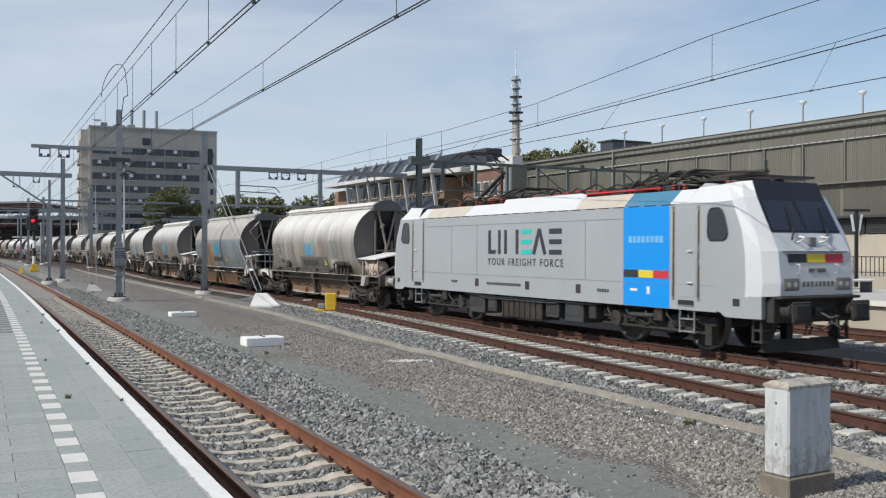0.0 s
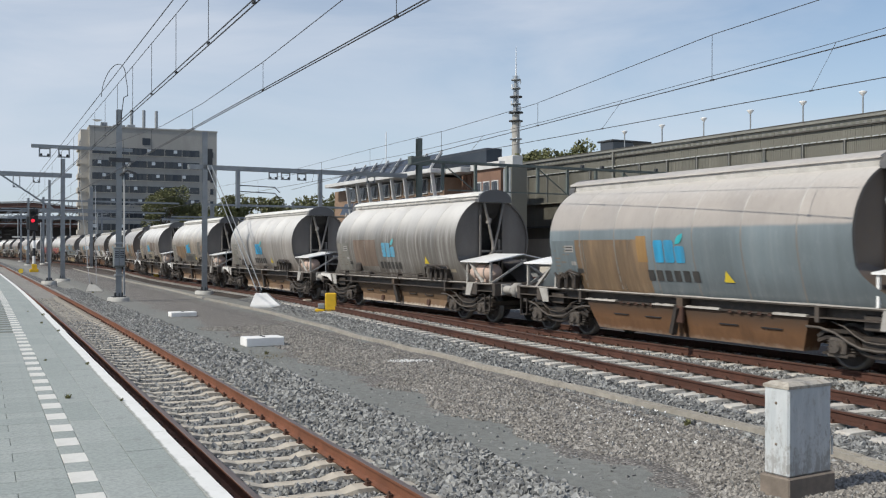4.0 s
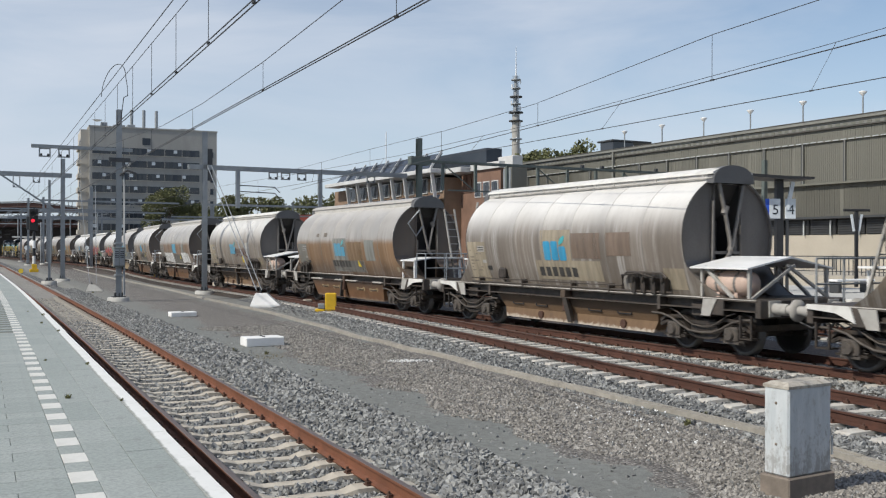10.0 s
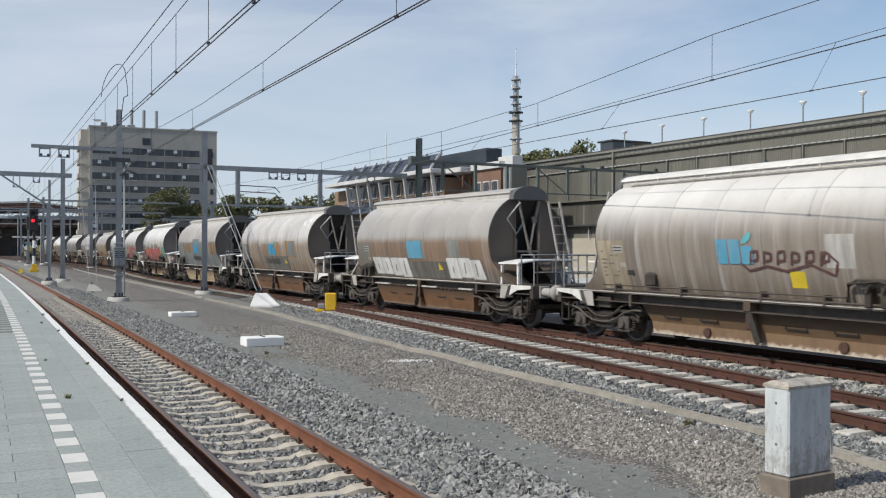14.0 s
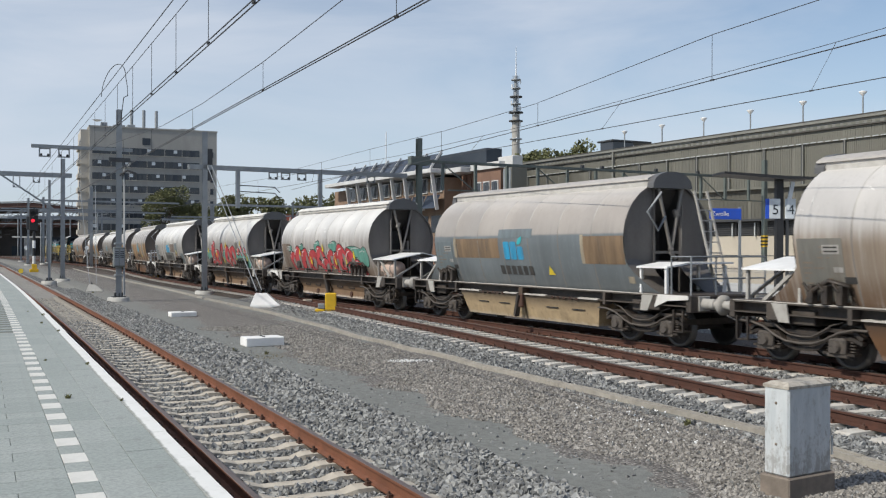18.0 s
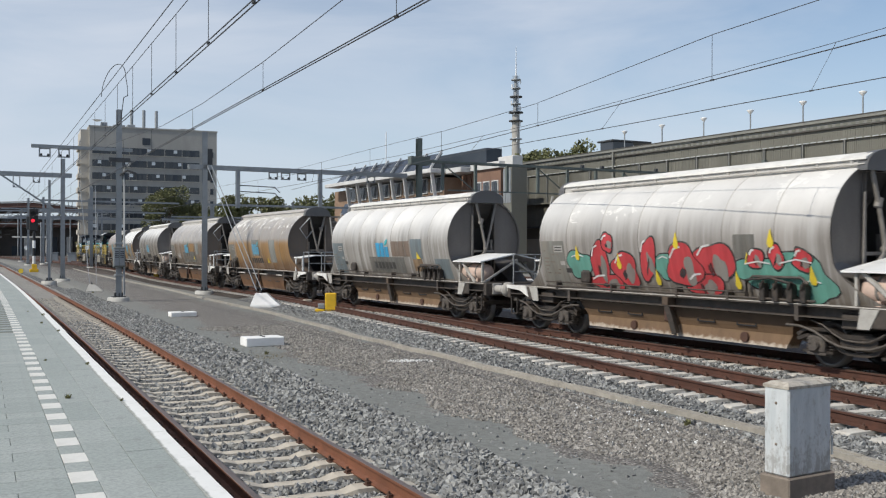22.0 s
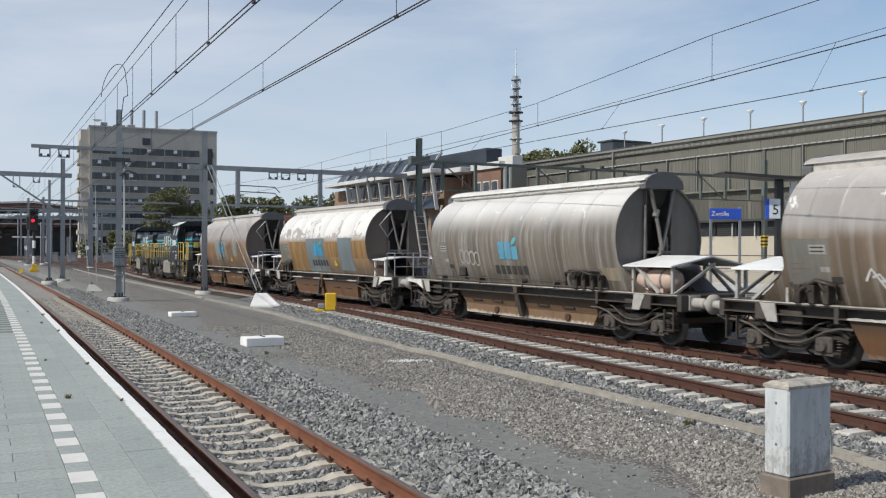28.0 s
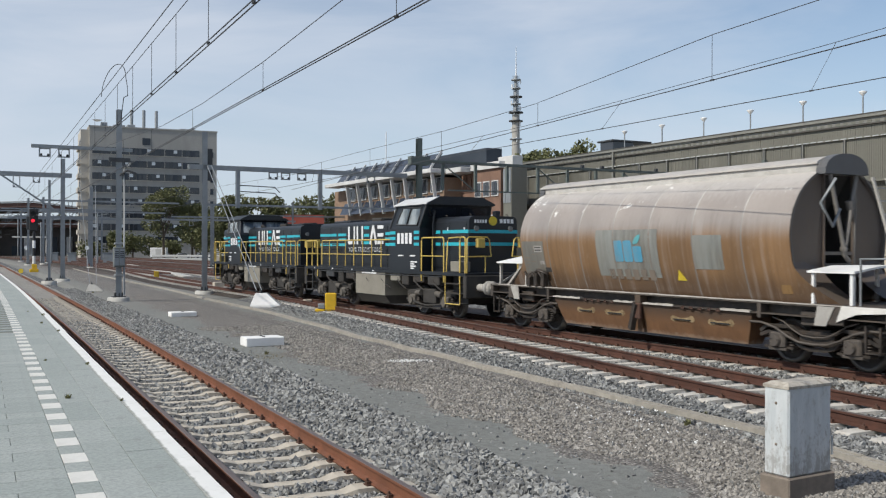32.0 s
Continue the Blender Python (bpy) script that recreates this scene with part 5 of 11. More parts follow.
# repainted panels on the flank: wagon, material, from, to, lower and upper edge
PANELS = [
    (0, "patch_cream", -1.50, -0.97, 2.09, 2.45), (0, "patch_cream", 0.66, 1.26, 2.04, 2.37), (0, "patch_grey", -1.47, 1.71, 1.44, 1.93), (0, "patch_pale", 2.12, 2.89, 1.87, 2.62), (0, "patch_white", 1.97, 2.87, 1.49, 1.84),
    (1, "patch_tan", -3.95, -1.10, 1.23, 2.52), (1, "patch_orange", -1.43, -1.07, 1.98, 2.60),
    (2, "patch_brown", -3.40, -1.36, 1.62, 2.62), (2, "patch_cream", 3.9, 4.5, 1.52, 1.62),
    (4, "patch_tan", -3.80, -1.05, 1.62, 2.40), (4, "patch_grey", -1.53, 1.51, 1.46, 1.92), (4, "patch_grey", 2.27, 3.01, 1.87, 2.66), (4, "patch_tan", 3.15, 4.03, 1.71, 2.45),
    (5, "patch_cream", -0.95, 0.45, 1.98, 2.80), (5, "patch_cream", -1.29, 1.67, 1.46, 1.98), (5, "patch_brown", 0.50, 1.72, 2.04, 2.70), (5, "patch_brown", 1.98, 2.93, 2.12, 2.70), (5, "patch_cream", 4.0, 4.70, 1.36, 1.85),
    (6, "patch_pale", -0.94, 0.42, 1.82, 2.70), (6, "patch_tan", 0.53, 1.99, 1.82, 2.54), (6, "patch_grey", -1.24, 1.92, 1.36, 1.81), (6, "patch_pale", 2.22, 3.07, 1.82, 2.61), (6, "letter_faint", -1.93, -1.57, 2.77, 2.94), (6, "letter_faint", -2.75, -2.50, 2.78, 2.92), (6, "patch_cream", 4.75, 4.95, 1.45, 1.62),
    (7, "patch_white", 2.07, 2.74, 1.94, 2.58), (7, "sign_yellow", 1.14, 1.52, 1.53, 1.86), (7, "patch_cream", 4.10, 4.70, 1.46, 1.81),
    (8, "patch_grey", -4.0, 2.11, 1.30, 1.86), (8, "logo_worn", -0.80, 0.28, 1.95, 2.56), (8, "patch_pale", 0.30, 0.52, 1.95, 2.58), (8, "patch_pale", 2.18, 2.91, 1.98, 2.56),
    (9, "patch_grey", -1.58, 1.84, 1.25, 1.92), (9, "patch_tan", -1.62, -0.95, 1.94, 2.50), (9, "patch_orange", 0.45, 0.84, 1.92, 2.58), (9, "patch_orange", 1.76, 3.00, 1.87, 2.64), (9, "patch_blue", 2.06, 2.86, 1.92, 2.60), (9, "patch_cream", 4.72, 4.95, 1.45, 1.62),
    (10, "patch_tan", -3.68, -1.09, 2.01, 2.60), (10, "patch_cream", -3.82, -3.66, 2.01, 2.62), (10, "patch_blue", -1.06, 0.72, 2.60, 2.86), (10, "patch_tan", 3.10, 4.74, 1.91, 2.62), (10, "patch_cream", 2.98, 3.11, 1.91, 2.66), (10, "patch_cream", 4.72, 4.95, 1.45, 1.62),
    (11, "patch_white", 2.12, 2.78, 2.31, 2.55),
    (12, "patch_grey", 2.25, 2.85, 2.10, 2.60),
    (13, "patch_grey", -1.56, 1.40, 1.40, 1.98), (13, "patch_blue", 2.05, 2.88, 1.93, 2.62), (13, "patch_tan", 2.09, 2.79, 1.50, 1.93), (13, "patch_brown", 0.50, 1.95, 2.01, 2.55), (13, "patch_blue", 3.7, 4.7, 1.3, 1.95),
    (14, "patch_pale", 1.87, 2.77, 1.60, 2.70), (14, "patch_pale", -0.92, 0.30, 1.90, 2.72),
    (15, "patch_grey", -1.55, 1.95, 1.40, 2.05), (15, "patch_tan", -1.38, -0.85, 2.14, 2.54), (15, "patch_orange", 0.55, 1.90, 2.07, 2.57), (15, "patch_pale", 2.2, 3.0, 1.9, 2.6),
    (16, "patch_cream", 4.0, 4.7, 1.5, 1.82),
    (17, "patch_orange", -3.85, -1.68, 1.31, 2.58), (17, "patch_blue", -1.64, 0.48, 1.30, 2.72), (17, "patch_orange", 0.51, 1.92, 1.94, 2.57), (17, "patch_blue", 1.96, 3.36, 1.40, 2.72), (17, "patch_orange", 3.40, 4.70, 1.90, 2.60),
    (18, "patch_pale", -1.54, 0.81, 1.62, 2.76), (18, "patch_pale", 2.00, 2.89, 1.85, 2.60), (18, "patch_orange", 4.35, 4.62, 1.40, 1.58),
]


def sprayed(fl, fills, tops, drops, seed):
    """A sprayed mural of rounded letter shapes: each with its outline, fill, shade and shine; drops between."""
    rnd = random.Random(seed)

    def spray(name, m, mt, over=None):
        return part(name, m, M_[mt], over or fl.ob)
    for u, z, ru, rz, lobes, turn in tops:
        o = spray("spray_outline", fl.blob(Mesh(), u, z, ru + 0.035, rz + 0.035, 0.008, lobes, 0.13, u, turn), "spray_black")
        spray("spray_green", fl.blob(Mesh(), u, z, ru, rz, 0.011, lobes, 0.13, u, turn), "spray_teal", o)
        spray("spray_shine", fl.stroke(Mesh(), [(u - ru * 0.5, z + rz * 0.55), (u, z + rz * 0.75), (u + ru * 0.45, z + rz * 0.6)], 0.03, 0.030), "spray_white", o)
    for i, (u, z, ru, rz, lobes, turn) in enumerate(fills):
        h = 0.014 + 0.0035 * (i % 3)
        o = spray("spray_outline", fl.blob(Mesh(), u, z, ru + 0.040, rz + 0.040, h, lobes, 0.14, u, turn), "spray_black")
        spray("spray_fill", fl.blob(Mesh(), u, z, ru, rz, h + 0.002, lobes, 0.14, u, turn), "spray_red", o)
        spray("spray_shade", fl.blob(Mesh(), u + ru * 0.35, z - rz * 0.25, ru * 0.33, rz * 0.62, 0.0255, 2, 0.2, u + 1, turn + rnd.uniform(-0.3, 0.6)), "spray_grey", o)
        spray("spray_gap", fl.blob(Mesh(), u - ru * 0.1, z - rz * 0.35, ru * 0.13, rz * 0.34, 0.0275, 2, 0.3, u + 2, turn + rnd.uniform(-0.4, 0.4)), "spray_black", o)
        spray("spray_shine", fl.stroke(Mesh(), [(u - ru * 0.75, z + rz * 0.35), (u - ru * 0.45, z + rz * 0.78), (u - ru * 0.05, z + rz * 0.88)], 0.045, 0.031), "spray_white", o)
    for u, z in drops:
        spray("spray_drop", fl.fan(Mesh(), [(u, z + 0.24), (u + 0.05, z + 0.08), (u + 0.09, z - 0.06), (u + 0.05, z - 0.15), (u - 0.05, z - 0.15), (u - 0.09, z - 0.06), (u - 0.05, z + 0.08)], 0.033), "sign_yellow")


def white_letters(fl, u0, u1, z0, z1, n, seed):
    """Blocky white sprayed shapes with a dark rim."""
    rnd = random.Random(seed)
    w = (u1 - u0) / n
    for i in range(n):
        a, b, l = u0 + w * i, u0 + w * (i + 1.02), rnd.uniform(-0.25, 0.30)
        lo, hi = z0 + rnd.uniform(0, 0.08), z1 - rnd.uniform(0, 0.10)
        rim = part("spray_rim", fl.fan(Mesh(), rounded(a - 0.03, b + 0.03, lo - 0.03, hi + 0.03, 0.06, l), 0.012 + 0.002 * (i % 2)), M_["spray_grey"], fl.ob)
        part("spray_fill", fl.fan(Mesh(), rounded(a + 0.02, b - 0.02, lo, hi, 0.05, l), 0.017 + 0.002 * (i % 2)), M_["spray_white"], rim)
        part("spray_gap", fl.stroke(Mesh(), [(a + w * 0.45 + l * 0.15, lo + (hi - lo) * rnd.uniform(0.05, 0.3)), (a + w * 0.55 + l * 0.4, lo + (hi - lo) * rnd.uniform(0.6, 0.9))], 0.07, 0.022), M_["spray_grey"], rim)


wagons = [proto] + [copy_thing(proto, Matrix()) for _ in range(18)]
SHELL = ("tank", "end_plate", "end_bay", "bay_bar", "end_pipe", "end_brow", "saddle", "roof_hatch")
for i, (ob, row) in enumerate(zip(wagons, FLEET)):
    flip, top, mid, low, level, soft, runs, flake, worn, letters, skirt, data, label = row
    flip = bool(flip)
    tagged(ob, label)
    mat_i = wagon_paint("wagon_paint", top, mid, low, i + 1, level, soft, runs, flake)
    hatch_i = M_["hatch_grey" if flip else "dusty"]
    for ch in list(ob.children):
        nm = ch.name.split(".")[0]
        if nm == "scuff" and i not in (6, 18) or nm == "lip_dust" and not flip:
            bpy.data.objects.remove(ch)
            continue
        if flip and nm in SHELL:
            ch.matrix_basis = Matrix.Translation((-TANK_A - TANK_B, 0, 0)) @ ch.matrix_basis
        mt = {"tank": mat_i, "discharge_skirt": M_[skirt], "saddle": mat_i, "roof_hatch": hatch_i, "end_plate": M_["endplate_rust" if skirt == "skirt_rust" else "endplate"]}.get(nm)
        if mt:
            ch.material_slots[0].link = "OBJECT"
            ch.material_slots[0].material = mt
    fl = Flank(ob, flip)
    for q, (_, mt, u0, u1, z0, z1) in enumerate([p for p in PANELS if p[0] == i]):
        fl.patch("repainted_panel", M_[mt], u0, u1, z0, z1, 0.005 + 0.001 * q)
    data_panel(fl, M_[data])
    if i not in (8, 11, 12):
        logo(fl, worn, letters)
    if i not in (5, 7, 8, 11, 12, 16):
        triangle(fl, 2.38 if i == 13 else 2.45 if i == 2 else 1.32, 1.93 if i == 13 else 1.78 if i == 2 else 1.58)
    if i == 11:
        sprayed(fl, [(-3.75, 1.75, 0.35, 0.42, 3, 0.2), (-3.05, 1.82, 0.52, 0.50, 2, -0.5), (-2.2, 1.75, 0.50, 0.48, 3, -0.3), (-1.35, 1.78, 0.50, 0.50, 2, -0.6), (-0.4, 1.95, 0.50, 0.40, 3, 0.4), (0.05, 1.55, 0.55, 0.30, 2, 0.1),
                     (0.75, 1.90, 0.34, 0.36, 2, 0.0), (1.35, 1.70, 0.45, 0.45, 3, -0.4), (2.05, 1.85, 0.65, 0.50, 2, -0.3), (2.85, 1.80, 0.55, 0.42, 3, -0.5), (3.5, 1.52, 0.60, 0.28, 3, -0.3)],
                [(-4.0, 2.28, 0.22, 0.12, 2, 0.0), (-2.6, 2.32, 0.28, 0.14, 2, 0.2), (-0.65, 2.40, 0.35, 0.17, 2, 0.1), (1.15, 2.38, 0.40, 0.20, 3, 0.1), (3.45, 2.16, 0.75, 0.20, 3, -0.1), (4.10, 1.95, 0.50, 0.34, 3, 0.0)],
                [(-2.75, 2.10), (-1.55, 1.75), (0.05, 2.30), (1.25, 1.75), (2.35, 1.70), (3.25, 2.0)], 11)
    if i == 12:
        sprayed(fl, [(-2.45, 1.92, 0.38, 0.52, 2, 0.1), (-2.05, 2.45, 0.26, 0.20, 2, 1.3), (-1.45, 1.80, 0.48, 0.40, 3, -0.4), (-2.3, 1.45, 0.75, 0.20, 3, 0.0), (-0.55, 2.05, 0.27, 0.50, 2, -0.2), (0.65, 1.92, 0.55, 0.48, 3, -0.2), (1.60, 2.0, 0.60, 0.44, 2, 0.2), (1.2, 1.52, 0.55, 0.26, 2, 0.0),
                     (2.85, 2.10, 0.20, 0.21, 2, 0.2), (3.40, 2.14, 0.20, 0.22, 2, -0.2), (4.05, 2.08, 0.22, 0.22, 4, 0.0)],
                [(-3.35, 1.90, 0.55, 0.33, 3, 0.0), (0.0, 1.90, 0.35, 0.30, 3, 0.0), (2.9, 1.82, 0.75, 0.30, 3, 0.0), (3.9, 1.78, 0.85, 0.42, 3, -0.2), (4.2, 1.50, 0.50, 0.25, 2, 0.0)],
                [(-3.35, 2.15), (-1.65, 1.95), (-0.30, 1.60), (0.50, 2.45), (2.25, 1.60), (3.30, 2.48), (4.25, 1.75)], 4)
    if i in (11, 12):
        triangle(fl, 0.85 if i == 11 else 2.50, 1.45 if i == 11 else 1.98)
    if i == 8:
        white_letters(fl, -3.70, -0.80, 1.28, 1.98, 4, 8)
        white_letters(fl, 1.95, 4.25, 1.30, 2.0, 3, 9)
        triangle(fl)
    if i == 7:
        m = Mesh()
        fl.stroke(m, [(-0.1, 1.98), (0.1, 1.85), (0.6, 1.95), (1.1, 1.86), (1.7, 2.0), (2.25, 1.80), (2.35, 2.05), (2.1, 2.25), (1.95, 2.05)], 0.05, 0.02)
        for q in range(6):
            u = 0.15 + q * 0.36
            fl.stroke(m, [(u, 1.98), (u + 0.05, 2.24), (u + 0.22, 2.26 - 0.05 * (q % 2)), (u + 0.2, 2.08), (u + 0.05, 2.05)], 0.05, 0.022)
        part("scrawl", m, M_["spray_plum"], ob, "dark red sprayed scrawl")
    if i in (15, 16):
        m = Mesh()
        if i == 15:
            for q in range(5):
                fl.stroke(m, [(-3.2 + q * 0.15, 1.72 + 0.07 * (q % 2)), (-3.05 + q * 0.16, 1.95 - 0.1 * (q % 3)), (-2.8 + q * 0.1, 1.60)], 0.045, 0.02)
        else:
            for q in range(4):
                u = -3.0 + q * 0.30
                fl.stroke(m, [(u + 0.16 * math.cos(a * 0.7), 2.04 - 0.02 * q + 0.21 * math.sin(a * 0.7)) for a in range(10)], 0.05, 0.02)
        part("scrawl", m, M_["spray_white" if i == 15 else "pale"], ob, "pale sprayed scrawl")
    VEHICLES.append((ob, TRAIN0 + WAGON * (i + 0.5), 5.14, flip))
    for ch in ob.children_recursive:
        if ch.name.startswith("wheelset"):
            ROLLING.append((ch, -0.9 if ch.matrix_basis.translation.x < 0 else 0.9, 0.46, flip))


# ---------- the electric locomotive ----------
M_["silver"] = paint("silver_grey_paint", (0.385, 0.41, 0.43), 0.38, 0.15, 0.10, (0.30, 0.28, 0.26), 1.6, 0.02, 0.05)
M_["loco_white"] = paint("loco_white", (0.63, 0.645, 0.66), 0.35, 0.0, 0.10, (0.45, 0.42, 0.38), 1.6, 0.02, 0.05)
M_["loco_beige"] = paint("roof_beige", (0.55, 0.50, 0.43), 0.6, 0.0, 0.35, (0.30, 0.26, 0.2), 2, 0.05)
M_["loco_blue"] = paint("loco_blue", (0.0015, 0.27, 0.77), 0.45, 0.0, 0.04, (0.03, 0.2, 0.5), 1.6, 0.02, 0.05)
M_["roof_blue"] = paint("dusty_blue_roof", (0.035, 0.20, 0.34), 0.4, 0.0, 0.35, (0.25, 0.25, 0.24), 2, 0.05)
M_["letter_ink"] = paint("letter_ink", (0.030, 0.036, 0.045), 0.4, 0.0, 0.1, scale=3)
M_["letter_teal"] = paint("letter_teal", (0.02, 0.52, 0.48), 0.4, 0.0, 0.1, scale=3)
M_["letter_white"] = paint("letter_white", (0.75, 0.76, 0.77), 0.4, 0.0, 0.12, scale=3)
M_["letter_pale"] = paint("letter_pale_blue", (0.16, 0.46, 0.80), 0.4, 0.0, 0.1, scale=3)
M_["flag_red"] = paint("flag_red", (0.58, 0.03, 0.05), 0.4, 0.0, 0.1, scale=3)
M_["flag_yellow"] = paint("flag_yellow", (0.78, 0.60, 0.03), 0.4, 0.0, 0.1, scale=3)
M_["underside"] = paint("underframe_grime", (0.036, 0.034, 0.032), 0.8, 0.1, 0.5, (0.07, 0.058, 0.048), 5, 0.15, 0.3)
M_["insulator"] = paint("brown_red_insulator", (0.25, 0.05, 0.035), 0.35, 0.0, 0.2, scale=6)
M_["cab_silver"] = paint("cab_silver", (0.60, 0.63, 0.65), 0.36, 0.1, 0.12, (0.32, 0.31, 0.29), 2.2, 0.02, 0.06)
M_["loco_black"] = paint("loco_black", (0.012, 0.015, 0.022), 0.35, 0.0, 0.1, (0.05, 0.05, 0.05), 3, 0.02)
M_["panel_seam"] = paint("panel_seam", (0.25, 0.26, 0.27), 0.6, 0.0, 0.2, scale=3)
k = Nodes("screen_glass")
k.colour((0.006, 0.014, 0.030))
M_["screen_glass"] = k.surf(0.05, 0.0, 0.7)
k = Nodes("lamp_dim")
k.colour(k.mix(k.noise(25), (0.10, 0.11, 0.11), (0.26, 0.27, 0.27)))
M_["lamp_dim"] = k.surf(0.12)
k = Nodes("cab_glass")
k.colour((0.012, 0.015, 0.022))
M_["cab_glass"] = k.surf(0.06, 0.0, 0.8)
k = Nodes("lamp_glass")
k.colour(k.mix(k.noise(20), (0.35, 0.36, 0.36), (0.6, 0.6, 0.58)))
M_["lamp_glass"] = k.surf(0.15)


def text_mesh(name, words, size, mat_, depth=0.004, space=1.0):
    """Lettering in the built-in font, as a mesh in its own plane (x along the line, y up), centred."""
    cu = bpy.data.curves.new(name, "FONT")
    cu.space_character = space
    cu.body, cu.size, cu.extrude, cu.align_x, cu.align_y = words, size, depth, "CENTER", "CENTER"
    tmp = bpy.data.objects.new(name, cu)
    scene.collection.objects.link(tmp)
    me = bpy.data.meshes.new_from_object(tmp.evaluated_get(bpy.context.evaluated_depsgraph_get()))
    bpy.data.objects.remove(tmp)
    me.name = name
    me.materials.clear()
    me.materials.append(mat_)
    return me


def loco_shell():
    """Body side walls and floor edge between the cabs."""
    return [Mesh().box(-7.55, 7.55, *sorted((s * 1.44, s * 1.48)), 0.94, 3.30) for s in (-1, 1)] + [Mesh().box(-7.55, 7.55, -1.44, 1.44, 0.98, 1.02)]


def cab_shell(side):
    """A cab in parts: rounded corners, side walls, low sides, front and roof."""
    f = side
    front = [(8.93, 1.34), (8.945, 1.60), (8.86, 2.26), (8.64, 2.64), (8.22, 3.40), (8.06, 3.75)]
    mids = [(8.70, 1.32), (8.72, 1.60), (8.66, 2.26), (8.50, 2.66), (8.10, 3.38), (7.90, 3.74)]
    cornr = [(8.36, 1.30), (8.38, 1.60), (8.36, 2.24), (8.26, 2.74), (7.98, 3.32), (7.60, 3.68)]
    yfs = [1.08, 1.08, 1.07, 1.04, 1.01, 0.98]
    yms = [1.36, 1.36, 1.35, 1.33, 1.27, 1.10]
    ycs = [1.485, 1.485, 1.485, 1.485, 1.47, 1.22]
    n = len(front)
    out = []
    for s in (-1, 1):
        vs = [(f * x, s * y, z) for (x, z), y in zip(front + mids + cornr, yfs + yms + ycs)]
        m = Mesh().add(vs, [(b + i, b + i + 1, b + n + i + 1, b + n + i) for b in (0, n) for i in range(n - 1)])
        m.add([(f * 7.55, s * 1.48, 3.30), (f * 7.98, s * 1.47, 3.32), (f * 7.60, s * 1.22, 3.68), (f * 6.75, s * 1.22, 3.66), (f * 6.6, s * 1.46, 3.30)], [(0, 1, 2, 3, 4)])
        m.add([(f * 8.93, s * 1.08, 1.34), (f * 8.70, s * 1.36, 1.32), (f * 8.36, s * 1.485, 1.30), (f * 8.36, s * 1.0, 1.30), (f * 8.93, s * 1.0, 1.34)], [(0, 1, 2, 3, 4)])
        out.append(("cab_corner", m, "loco_white", "white rounded corner of the cab"))
        vs = [(f * x, s * y, z) for (x, z), y in zip(cornr[:5], ycs)] + [(f * 7.55, s * 1.48, z) for z in (1.22, 1.60, 2.24, 2.74, 3.30)]
        out.append(("cab_side", Mesh().add(vs, [(i, i + 1, 6 + i, 5 + i) for i in range(4)]), "silver", ""))
        lo_ = 0.86
        m = Mesh()
        pr = [(7.55, 1.32), (7.55, 0.97), (7.66, 0.95), (7.74, 0.90), (7.84, lo_), (8.36, lo_), (8.36, 1.32)]
        m.add([(f * x, s * 1.484, z) for x, z in pr], [tuple(range(7))])
        m.add([(f * 8.36, s * 1.484, lo_), (f * 8.70, s * 1.365, lo_), (f * 8.70, s * 1.365, 1.32), (f * 8.36, s * 1.484, 1.32)], [(0, 1, 2, 3)])
        m.add([(f * 8.70, s * 1.365, lo_), (f * 8.66, s * 1.20, lo_), (f * 8.66, s * 1.20, 1.32), (f * 8.70, s * 1.365, 1.32)], [(0, 1, 2, 3)])
        out.append(("cab_apron", m, "silver", ""))
    vs = [(f * x, s * y, z) for (x, z), y in zip(front, yfs) for s in (-1, 1)]
    out.append(("cab_front", Mesh().add(vs, [(2 * i, 2 * i + 1, 2 * i + 3, 2 * i + 2) for i in range(n - 1)]), "cab_silver", "silver cab front"))
    m = Mesh().add([(f * 8.06, -0.98, 3.75), (f * 8.06, 0.98, 3.75), (f * 7.90, 1.10, 3.74), (f * 7.60, 1.22, 3.68), (f * 6.75, 1.22, 3.66), (f * 6.6, 0.9, 3.78), (f * 6.6, -0.9, 3.78),
                    (f * 6.75, -1.22, 3.66), (f * 7.60, -1.22, 3.68), (f * 7.90, -1.10, 3.74)], [(0, 1, 2, 3, 4, 5, 6, 7, 8, 9)])
    out.append(("cab_roof", m, "loco_white", ""))
    out.append(("cab_floor", Mesh().box(*sorted((f * 8.0, f * 8.80)), -1.12, 1.12, 1.18, 1.28), "underside", ""))
    return out


